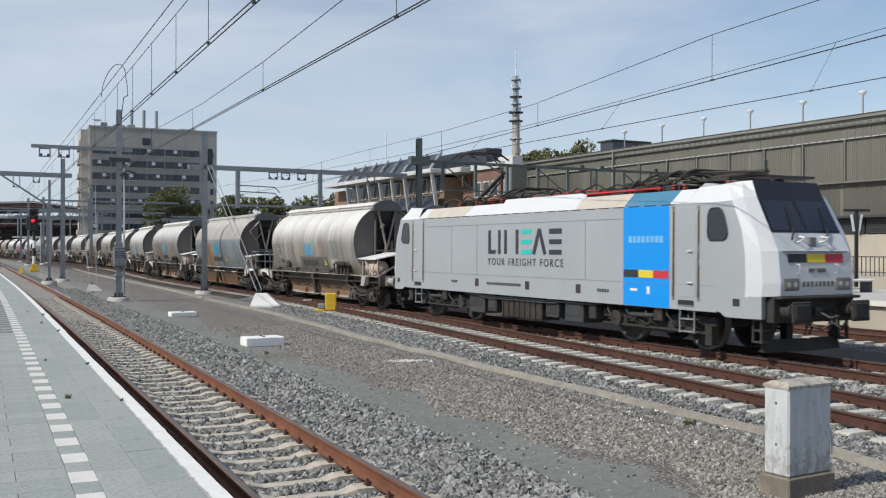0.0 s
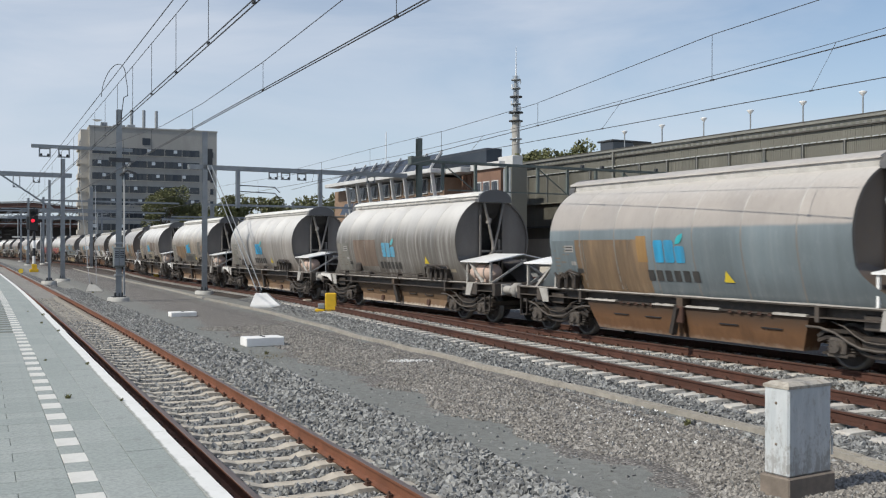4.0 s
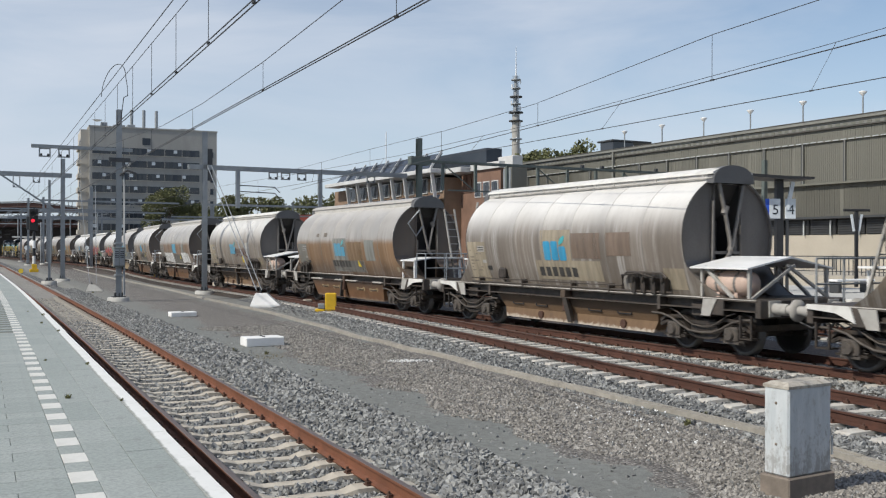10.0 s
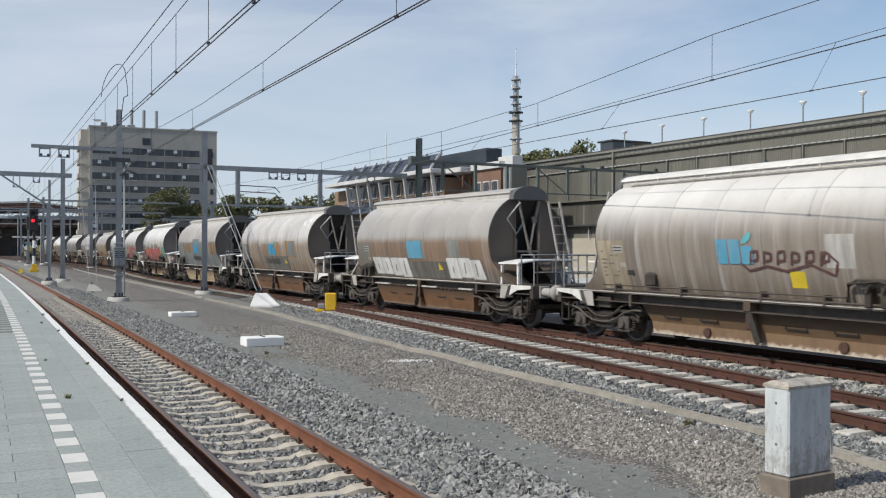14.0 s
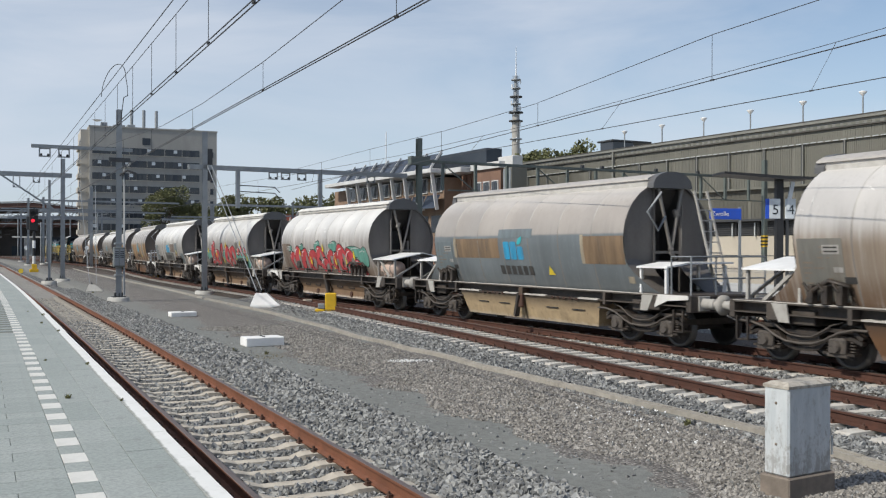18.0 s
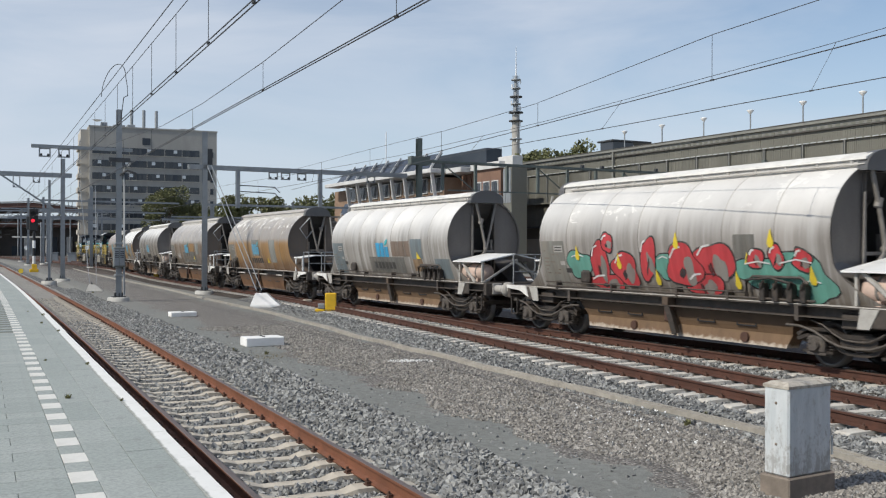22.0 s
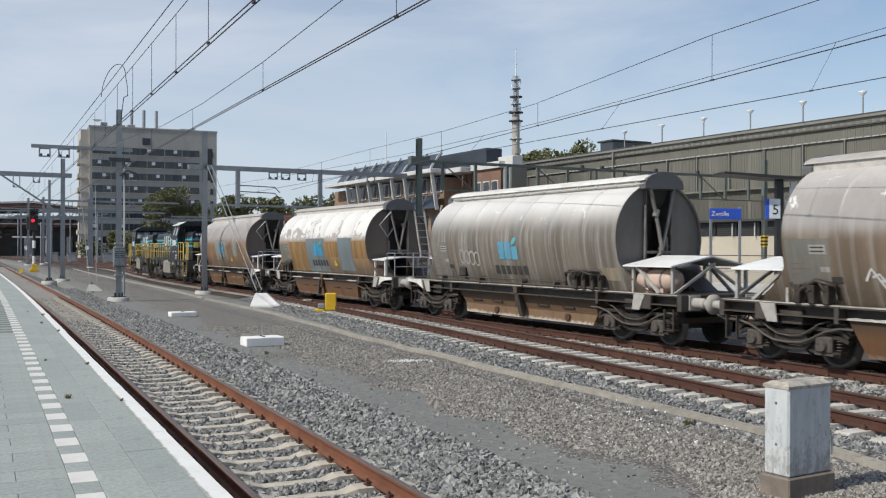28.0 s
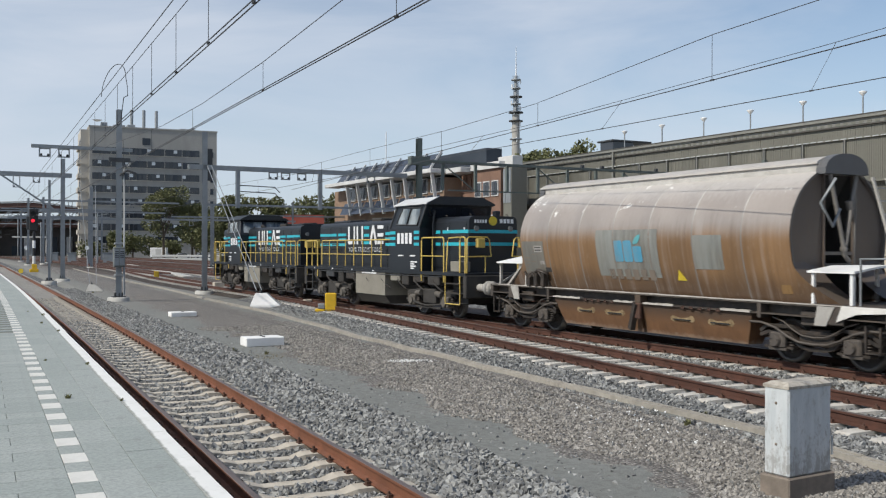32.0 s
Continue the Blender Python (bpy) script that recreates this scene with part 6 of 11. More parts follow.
def electric_loco():
    lo = thing("electric_locomotive", "silver-grey electric locomotive with white cabs and a blue panel", "locomotive")
    for nm, m in zip(("body_side", "body_side", "floor_plate"), loco_shell()):
        part(nm, m, M_["silver"], lo, "silver-grey body side with fine panel lines" if nm == "body_side" else "")
    for f in (-1, 1):
        for nm, m, mt, lb in cab_shell(f):
            part(nm, m, M_[mt], lo, lb)
        # windscreen and its black surround
        m = Mesh()
        a, b = Vector((8.64, 0, 2.64)), Vector((8.22, 0, 3.40))
        nrm = Vector((0.875, 0, 0.484))
        P = lambda t, y, o: tuple((lambda q: (f * q.x, y, q.z))(a + (b - a) * t + nrm * o))
        m.add([P(0, -1.035, 0.006), P(0, 1.035, 0.006), P(1.0, 1.005, 0.006), P(1.0, -1.005, 0.006)], [(0, 1, 2, 3)])
        m.add([(f * 8.226, -1.005, 3.403), (f * 8.226, 1.005, 3.403), (f * 8.067, 0.975, 3.753), (f * 8.067, -0.975, 3.753)], [(0, 1, 2, 3)])
        part("windscreen_surround", m, M_["loco_black"], lo, "black windscreen surround")
        for y0, y1 in ((-0.97, -0.05), (0.05, 0.97)):
            m = Mesh().add([P(0.05, y0, 0.014), P(0.05, y1, 0.014), P(0.90, y1 * 0.98, 0.014), P(0.90, y0 * 0.98, 0.014)], [(0, 1, 2, 3)])
            part("windscreen", m, M_["screen_glass"], lo, "dark blue-tinted windscreen")
        for y in (-0.42, 0.60):
            m = Mesh()
            m.tube([P(-0.22, y - 0.16, 0.05), P(-0.02, y - 0.02, 0.06), P(0.10, y + 0.02, 0.05)], 0.022)
            m.beam(P(0.06, y, 0.045), P(0.72, y + 0.10, 0.03), 0.022)
            part("wiper", m, M_["black"], lo)
        # front: flag, lamps, plates, handrails
        for nm, y0, y1 in (("loco_black", -0.82, -0.27), ("flag_yellow", -0.27, 0.27), ("flag_red", 0.27, 0.82)):
            m = Mesh()
            q0, q1 = sorted((f * y0, f * y1))
            m.add([(f * 8.902, q0, 2.02), (f * 8.902, q1, 2.02), (f * 8.876, q1, 2.20), (f * 8.876, q0, 2.20), (f * 8.86, q0, 2.02), (f * 8.86, q1, 2.02), (f * 8.84, q1, 2.20), (f * 8.84, q0, 2.20)],
                  [(0, 1, 2, 3), (4, 7, 6, 5), (0, 3, 7, 4), (1, 5, 6, 2), (2, 6, 7, 3), (0, 4, 5, 1)])
            part("flag_band", m, M_[nm], lo)
        for y in (-0.77, 0.77):
            fr = part("headlight_frame", Mesh().box(*sorted((f * 8.86, f * 8.955)), y - 0.23, y + 0.23, 1.44, 1.70, 0.02), M_["letter_faint"], lo)
            part("headlight", Mesh().box(*sorted((f * 8.90, f * 8.962)), y - 0.20, y + 0.20, 1.47, 1.67, 0.015), M_["lamp_dim"], fr, "clear square headlight")
            for dy in (-0.09, 0.10):
                part("reflector", Mesh().cyl((f * 8.955, y + dy, 1.57), (f * 8.968, y + dy, 1.57), 0.07, 0.05, n=12), M_["lamp_glass"], fr)
            part("handrail", Mesh().tube([(f * 8.90, y * 0.74, 1.80), (f * 8.98, y * 0.74, 1.81), (f * 8.965, y * 0.74, 1.98), (f * 8.88, y * 0.74, 1.98)], 0.016), M_["white"], lo)
            part("handrail", Mesh().tube([(f * 8.70, y * 0.45 - 0.06, 2.44), (f * 8.86, y * 0.45 - 0.06, 2.46), (f * 8.84, y * 0.45 + 0.06, 2.54), (f * 8.66, y * 0.45 + 0.06, 2.56)], 0.022), M_["white"], lo)
        part("front_ledge", Mesh().box(*sorted((f * 8.80, f * 8.90)), -0.95, 0.95, 2.235, 2.255), M_["letter_faint"], lo)
        for q in range(8):
            part("front_lettering", Mesh().box(*sorted((f * 8.92, f * 8.950)), -0.45 + q * 0.12, -0.38 + q * 0.12, 1.52, 1.63), M_["letter_faint"], lo)
        for q in range(6):
            part("front_lettering", Mesh().box(*sorted((f * 8.90, f * 8.935)), -0.26 + q * 0.09, -0.20 + q * 0.09, 1.82, 1.90), M_["letter_faint"], lo)
        part("top_lamp", Mesh().box(*sorted((f * 8.62, f * 8.82)), -0.11, 0.11, 2.34, 2.55, 0.02), M_["lamp_dim"], lo)
        # below: beam, buffers, plough, steps
        part("buffer_beam", Mesh().box(*sorted((f * 8.62, f * 8.86)), -1.20, 1.20, 0.78, 1.30, 0.02), M_["underside"], lo)
        part("front_shelf", Mesh().box(*sorted((f * 8.80, f * 9.06)), -1.18, 1.18, 1.27, 1.33, 0.02), M_["underside"], lo)
        for y in (-0.875, 0.875):
            m = Mesh()
            m.cyl((f * 8.82, y, 1.03), (f * 9.10, y, 1.03), 0.15, n=14)
            m.box(*sorted((f * 9.26, f * 9.32)), y - 0.27, y + 0.27, 0.80, 1.24, 0.025)
            m.box(*sorted((f * 9.24, f * 9.34)), y - 0.22, y + 0.22, 0.85, 1.19, 0.025)
            m.cyl((f * 9.06, y, 1.03), (f * 9.28, y, 1.03), 0.11, n=14)
            part("buffer", m, M_["underside"], lo)
            sg = 1 if y > 0 else -1
            m = Mesh()
            for dx in (8.40, 8.62):
                m.beam((f * dx, sg * 1.27, 0.36), (f * dx, sg * 1.27, 0.88), 0.05)
            for z in (0.38, 0.62, 0.84):
                m.box(*sorted((f * 8.38, f * 8.66)), *sorted((sg * 1.0, sg * 1.30)), z - 0.02, z + 0.02)
            m.box(*sorted((f * 8.38, f * 8.64)), *sorted((sg * 0.98, sg * 1.02)), 0.36, 0.9)
            part("front_step", m, M_["underside"], lo)
        m = Mesh()
        m.add([(f * 8.50, -1.12, 0.42), (f * 8.62, 0, 0.42), (f * 8.50, 1.12, 0.42), (f * 8.56, -1.14, 0.16), (f * 8.70, 0, 0.16), (f * 8.56, 1.14, 0.16), (f * 8.40, -1.12, 0.16), (f * 8.40, 1.12, 0.16)],
              [(0, 1, 4, 3), (1, 2, 5, 4), (0, 3, 6), (2, 7, 5)])
        part("snow_plough", m, M_["underside"], lo, "dark grey plough plate")
        for y in (-0.45, -0.3, 0.3, 0.45):
            part("brake_hose", Mesh().tube([(f * 8.86, y, 1.0), (f * 9.0, y, 0.98), (f * 9.05, y, 0.70), (f * 8.96, y * 0.9, 0.55)], 0.028), M_["black"], lo)
        part("coupling", COUPLING, None, lo, at=pose(f * 8.85, 0, 1.0, 0, 0, 0 if f > 0 else 180))
        for s in (-1, 1):
            # cab side window, door with its handrails and steps
            m = Mesh()
            ys = s * 1.486
            pr = [(7.36, 2.50), (7.31, 2.57), (7.30, 2.66), (7.31, 3.02), (7.35, 3.12), (7.43, 3.16), (7.62, 3.16), (7.71, 3.11), (7.78, 2.98), (7.86, 2.70), (7.86, 2.60), (7.82, 2.53), (7.74, 2.50)]
            m.extrude([(f * x, z) for x, z in pr], *sorted((s * 1.47, ys + s * 0.006)), axis="y")
            part("side_window", m, M_["cab_glass"], lo, "dark rounded side window")
            cx, cz = 7.57, 2.83
            m = Mesh().tube([(f * (cx + (x - cx) * 1.05), s * 1.493, cz + (z - cz) * 1.05) for x, z in pr + pr[:1]], 0.014)
            part("window_seal", m, M_["black"], lo)
            d = part("door", Mesh().box(*sorted((f * 6.28, f * 6.92)), *sorted((s * 1.45, s * 1.488)), 1.24, 3.22, 0.004), M_["silver"], lo, "flush cab door")
            for z in (1.55, 2.25):
                part("handle", Mesh().tube([(f * 6.70, s * 1.485, z), (f * 6.70, s * 1.53, z), (f * 6.84, s * 1.53, z)], 0.016), M_["white"], d)
            m = Mesh()
            for x in (6.20, 7.0):
                m.box(*sorted((f * x - 0.045, f * x + 0.045)), *sorted((s * 1.47, s * 1.482)), 1.15, 3.26)
            part("door_recess", m, M_["letter_faint"], lo)
            for x in (6.20, 7.0):
                part("handrail", Mesh().tube([(f * x, s * 1.47, 1.2), (f * x, s * 1.52, 1.26), (f * x, s * 1.52, 3.12), (f * x, s * 1.47, 3.18)], 0.018), M_["pale"], lo)
            m = Mesh()
            m.box(*sorted((f * 6.36, f * 6.86)), *sorted((s * 1.30, s * 1.488)), 1.02, 1.16)
            part("step_recess", m, M_["black"], lo)
            m = Mesh()
            for x in (6.38, 6.84):
                m.beam((f * x, s * 1.44, 0.42), (f * x, s * 1.44, 0.95), 0.03)
            for z in (0.46, 0.74, 1.04):
                m.box(*sorted((f * 6.38, f * 6.84)), *sorted((s * 1.30, s * 1.49)), z - 0.012, z + 0.012)
            part("step", m, M_["galv"], lo)
            part("lifting_eye", Mesh().box(*sorted((f * 8.02, f * 8.22)), *sorted((s * 1.46, s * 1.489)), 1.10, 1.26, 0.004), M_["underside"], lo)
    # roof: slanting shoulders in panels
    for s in (-1, 1):
        for x0, x1, mt in ((-6.6, -6.1, "loco_white"), (-6.1, -3.4, "loco_beige"), (-3.4, -1.48, "loco_white"), (-1.48, 2.44, "loco_white"), (2.44, 4.43, "loco_beige"), (4.43, 6.07, "roof_blue"), (6.07, 6.62, "loco_white")):
            if x0 == -1.48:
                top = 3.75
            else:
                top = 3.64
            m = Mesh()
            m.add([(x0, s * 1.47, 3.31), (x1, s * 1.47, 3.31), (x1 - (0.15 if top > 3.7 else 0), s * 1.14, top), (x0 + (0.02), s * 1.14, top),
                   (x0, s * 1.30, 3.31), (x1, s * 1.30, 3.31), (x1, s * 1.08, top - 0.05), (x0, s * 1.08, top - 0.05)],
                  [(0, 1, 2, 3), (7, 6, 5, 4), (3, 2, 6, 7), (0, 3, 7, 4), (1, 5, 6, 2)])
            part("roof_panel", m, M_[mt], lo)
        m = Mesh()
        for q in range(22):
            x = -6.4 + q * 0.58
            m.box(x, x + 0.40, *sorted((s * 1.44, s * 1.482)), 3.285, 3.305)
        part("roof_gutter", m, M_["black"], lo)
    part("roof_deck", Mesh().box(-6.6, 6.6, -1.10, 1.10, 3.50, 3.58), M_["underside"], lo)
    # roof gear
    for q, x in enumerate((-3.3, -1.6, 1.3, 2.2, 3.0, 4.2)):
        m = Mesh()
        for z in range(5):
            m.lathe([(0.05, 0), (0.11, 0.025), (0.05, 0.05)], (x, (-0.6, 0.4, -0.5, 0.5, -0.6, -0.4)[q], 3.58 + z * 0.05), "z", 10)
        part("insulator", m, M_["insulator"], lo)
    part("roof_busbar", Mesh().tube([(-3.3, -0.6, 3.86), (-1.6, 0.4, 3.88), (1.3, -0.5, 3.88), (2.2, 0.5, 3.9), (4.2, -0.4, 3.88)], 0.022), M_["red"], lo)
    part("roof_pipe", Mesh().tube([(0.0, -0.95, 3.72), (5.2, -0.95, 3.74)], 0.03), M_["red"], lo)
    for x, w in ((0.6, 0.7), (2.6, 0.9), (4.9, 0.6), (-0.3, 0.5)):
        part("roof_box", Mesh().box(x, x + w, -0.7, 0.7, 3.58, 3.82, 0.03), M_["darksteel"], lo)

    for q in range(14):
        x = -5.8 + q * 0.86
        m = Mesh()
        for z in range(4):
            m.lathe([(0.045, 0), (0.10, 0.03), (0.045, 0.06)], (x, -0.85 + 0.12 * (q % 3), 3.58 + z * 0.06), "z", 8)
        part("insulator", m, M_["insulator" if q % 3 else "underside"], lo)
        part("roof_lead", Mesh().tube([(x, -0.85 + 0.12 * (q % 3), 3.84), (x + 0.4, -0.7, 3.95 + 0.06 * (q % 2)), (x + 0.86, -0.85 + 0.12 * ((q + 1) % 3), 3.84)], 0.025), M_["underside"], lo)
    for x, y, w in ((-5.7, -0.1, 0.9), (-3.6, 0.3, 0.7), (1.7, 0.1, 0.6), (3.4, -0.35, 0.7), (5.4, 0.2, 0.5)):
        m = Mesh()
        for q in range(6):
            m.box(x + q * w / 6, x + (q + 0.7) * w / 6, y - 0.25, y + 0.25, 3.60, 3.92)
        m.box(x, x + w, y - 0.2, y + 0.2, 3.58, 3.88)
        part("roof_resistor", m, M_["underside"], lo)

    def pantograph(x, d, raised, base_z=3.86):
        pg = part("pantograph", Mesh().box(x - 0.75, x + 0.75, -0.62, -0.54, base_z - 0.06, base_z).box(x - 0.75, x + 0.75, 0.54, 0.62, base_z - 0.06, base_z)
                  .box(x - 0.75, x - 0.67, -0.62, 0.62, base_z - 0.06, base_z).box(x + 0.67, x + 0.75, -0.62, 0.62, base_z - 0.06, base_z), M_["underside"], lo,
                  "dark raised pantograph" if raised else "dark folded pantograph")
        for px in (-0.7, 0.7):
            for py in (-0.58, 0.58):
                m = Mesh()
                for z in range(4):
                    m.lathe([(0.04, 0), (0.09, 0.03), (0.04, 0.06)], (x + px, py, 3.58 + z * 0.06), "z", 8)
                part("insulator", m, M_["insulator"], pg)
        b0 = Vector((x - d * 0.5, 0, base_z + 0.06))
        knee = Vector((x + d * 1.15, 0, base_z + 0.85)) if raised else Vector((x + d * 1.25, 0, base_z + 0.12))
        head = Vector((x - d * 0.35, 0, 5.42)) if raised else Vector((x - d * 0.75, 0, base_z + 0.20))
        part("lower_arm", Mesh().tube([b0, knee], 0.065), M_["underside"], pg)
        m = Mesh()
        for s in (-1, 1):
            m.tube([knee + Vector((0, s * 0.06, 0)), head + Vector((0, s * 0.42, 0))], 0.03)
        m.tube([b0 + Vector((d * 0.4, 0.1, 0.02)), knee + Vector((-d * 0.12, 0.1, -0.1))], 0.025)
        part("upper_arm", m, M_["underside"], pg)
        m = Mesh()
        for dx in (-0.28, 0.28):
            m.tube([head + Vector((dx, -0.95, -0.16)), head + Vector((dx, -0.72, -0.02)), head + Vector((dx, -0.5, 0.05)), head + Vector((dx, 0.5, 0.05)), head + Vector((dx, 0.72, -0.02)), head + Vector((dx, 0.95, -0.16))], 0.032)
        for y in (-0.42, 0.42):
            m.tube([head + Vector((-0.28, y, 0.04)), head + Vector((0, y, 0.0)), head + Vector((0.28, y, 0.04))], 0.025)
        part("collector_head", m, M_["underside"], pg)
        return pg
    pantograph(-4.6, 1, True)
    pantograph(-2.4, -1, False)
    pantograph(4.0, -1, False)
    pantograph(6.3, 1, False, 3.90)
    # side livery
    for s in (-1, 1):
        yb = s * 1.486
        m = Mesh().box(4.43, 6.07, *sorted((s * 1.47, yb)), 0.95, 3.285)
        part("blue_panel", m, M_["loco_blue"], lo, "bright blue side panel")
        for nm, x0, x1 in (("letter_ink", 4.45, 5.0), ("flag_yellow", 5.0, 5.52), ("flag_red", 5.52, 6.05)):
            xa, xb = (x0, x1)
            part("flag_band", Mesh().box(xa, xb, *sorted((s * 1.478, s * 1.491)), 1.62, 1.80), M_[nm], lo)
        for q in range(8):
            part("panel_lettering", Mesh().box(4.64 + q * 0.157, 4.76 + q * 0.157, *sorted((s * 1.478, s * 1.491)), 2.44, 2.60), M_["letter_pale"], lo, "pale blue bar of lettering")
        m = Mesh().box(4.7, 4.95, *sorted((s * 1.478, s * 1.491)), 1.30, 1.36).box(5.30, 5.40, *sorted((s * 1.478, s * 1.491)), 1.24, 1.42)
        part("panel_mark", m, M_["letter_white"], lo)
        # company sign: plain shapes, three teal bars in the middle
        f = -s

        def X(a, b):
            return sorted((f * a, f * b))
        y0, y1 = sorted((s * 1.478, s * 1.491))
        ym = (y0 + y1) / 2
        for x in (-1.92, -1.36, -1.02, -0.40):
            m = Mesh().box(*X(x, x + 0.14), y0, y1, 2.14, 2.84)
            if x == -1.92:
                m.box(*X(-1.92, -1.50), y0 + 0.001, y1 - 0.001, 2.14, 2.26)
            part("sign_shape", m, M_["letter_ink"], lo, "dark shape of a company sign")
        m = Mesh().beam((f * 0.52, ym, 2.14), (f * 0.80, ym, 2.84), 0.013, 0.14)
        m.beam((f * 0.80, ym, 2.84), (f * 1.08, ym, 2.14), 0.0125, 0.14)
        part("sign_shape", m, M_["letter_ink"], lo)
        for z0, z1 in ((2.14, 2.27), (2.42, 2.55), (2.70, 2.84)):
            part("sign_shape", Mesh().box(*X(1.28, 1.86), y0, y1, z0, z1), M_["letter_ink"], lo)
        for z0, z1 in ((2.14, 2.26), (2.43, 2.55), (2.72, 2.84)):
            part("sign_bar", Mesh().box(*X(-0.12, 0.42), y0, y1, z0, z1, 0.0), M_["letter_teal"], lo, "teal bar of the sign")
        t_ = part("slogan", text_mesh("slogan", "YOUR FREIGHT FORCE", 0.30, M_["letter_ink"], space=1.32), None, lo,
                  at=Matrix.Translation((0.0, s * 1.488, 1.90)) @ (pose(0, 0, 0, 90, 0, 0) if s < 0 else pose(0, 0, 0, 90, 0, 180)))
        for x, w in ((-2.0, 1.9), (3.4, 0.5), (-4.2, 0.4)):
            q = 0.0
            while q < w:
                part("number_bar", Mesh().box(f * (x + q), f * (x + q) + 0.06, y0, y1, 1.22, 1.30), M_["letter_ink"], lo)
                q += 0.10
        m = Mesh()
        m.box(-7.5, 7.5, y0 + 0.001, y1 - 0.004, 1.50, 1.506).box(-6.1, 4.4, y0 + 0.001, y1 - 0.004, 3.02, 3.026)
        for x in (-4.2, -2.6, 2.9):
            m.box(x, x + 0.006, y0 + 0.001, y1 - 0.004, 1.5, 3.02)
        part("panel_line", m, M_["panel_seam"], lo)
        for x in (-2.6, 0.2, 2.6):
            part("lifting_point", Mesh().box(x - 0.1, x + 0.1, y0 - 0.001, y1 + 0.001, 1.15, 1.38, 0.004), M_["underside"], lo)
    # underframe gear and bogies
    for x0, x1, z0, mt in ((-3.3, -2.4, 0.32, "darksteel"), (-2.2, -1.7, 0.4, "underside"), (-1.4, 0.7, 0.30, "bogie"), (0.9, 1.5, 0.42, "darksteel"), (1.8, 2.6, 0.36, "darksteel")):
        for s in (-1, 1):
            part("underfloor_box", Mesh().box(x0, x1, *sorted((s * 0.7, s * 1.34)), z0, 0.95, 0.03), M_[mt], lo)
    for q, (x0, x1) in enumerate(((-3.3, -2.4), (-2.2, -1.7), (0.9, 1.5), (1.8, 2.6))):
        for s in (-1, 1):
            part("hatch", Mesh().box(x0 + 0.08, x1 - 0.08, *sorted((s * 1.33, s * 1.352)), 0.52, 0.86, 0.008), M_["darksteel" if q % 2 else "underside"], lo)
    for s in (-1, 1):
        for q in range(7):
            x = -1.3 + q * 0.28
            part("rib", Mesh().box(x, x + 0.05, *sorted((s * 1.33, s * 1.37)), 0.34, 0.92), M_["underside"], lo)
        for z, x0, x1 in ((0.90, -3.5, 3.5), (0.84, -2.6, 1.7)):
            part("pipe", Mesh().tube([(x0, s * 1.38, z), (x0 + 0.5, s * 1.39, z - 0.03), (x1 - 0.4, s * 1.39, z - 0.02), (x1, s * 1.36, z + 0.03)], 0.022), M_["darksteel"], lo)
        for bx in (-5.22, 5.22):
            for q in range(5):
                x = bx - 1.6 + q * 0.72
                part("pipe", Mesh().tube([(x, s * 1.28, 0.98), (x + 0.06, s * 1.36, 0.80), (x + 0.22, s * 1.34, 0.60 + 0.05 * (q % 2)), (x + 0.34, s * 1.22, 0.50)], 0.022), M_["black"], lo)
            part("sand_box", Mesh().box(bx - 2.35, bx - 2.05, *sorted((s * 1.0, s * 1.36)), 0.50, 0.97, 0.03), M_["underside"], lo)
            part("damper", Mesh().cyl((bx - 0.7, s * 1.32, 0.72), (bx + 0.2, s * 1.36, 0.74), 0.055, n=10), M_["darksteel"], lo)
            part("bracket", Mesh().box(bx + 0.2, bx + 0.5, *sorted((s * 1.25, s * 1.40)), 0.62, 0.98, 0.02), M_["bogie"], lo)
    part("underfloor_core", Mesh().box(-3.6, 3.6, -0.7, 0.7, 0.35, 0.98), M_["underside"], lo)
    for x in (-5.22, 5.22):
        m = Mesh()
        for s in (-1, 1):
            m.box(-2.0, 2.0, *sorted((s * 1.02, s * 1.16)), 0.58, 0.80, 0.03)
            m.box(-0.7, 0.7, *sorted((s * 1.0, s * 1.2)), 0.36, 0.62, 0.03)
            for ax in (-1.3, 1.3):
                m.cyl((ax, s * 1.05, 0.6), (ax, s * 1.30, 0.6), 0.19, n=14)
                m.box(ax - 0.28, ax + 0.28, *sorted((s * 1.02, s * 1.2)), 0.42, 0.78, 0.04)
                for d in (-0.42, 0.42):
                    for q in range(5):
                        m.lathe([(0.06, 0), (0.11, 0.025), (0.06, 0.05)], (ax + d, s * 1.1, 0.52 + q * 0.065), "z", 10)
            m.beam((-1.9, s * 1.22, 0.45), (1.9, s * 1.22, 0.45), 0.05)
            m.tube([(-1.0, s * 1.25, 0.9), (-0.2, s * 1.27, 0.5), (0.6, s * 1.25, 0.86)], 0.03)
            m.box(1.75, 1.95, *sorted((s * 1.05, s * 1.25)), 0.18, 0.6)
        m.box(-1.8, 1.8, -0.98, 0.98, 0.55, 0.80)
        b = part("bogie", m, M_["underside"], lo, at=pose(x, 0, 0))
        for ax in (-1.3, 1.3):
            w = part("wheelset", LOCO_WHEEL, None, b, at=pose(ax, 0, 0.61))
            ROLLING.append((w, ax, 0.61, False))
    return lo


LOCO_WHEEL = wheel_mesh(0.61)
loco = electric_loco()
VEHICLES.append((loco, 9.05, 5.22, False))

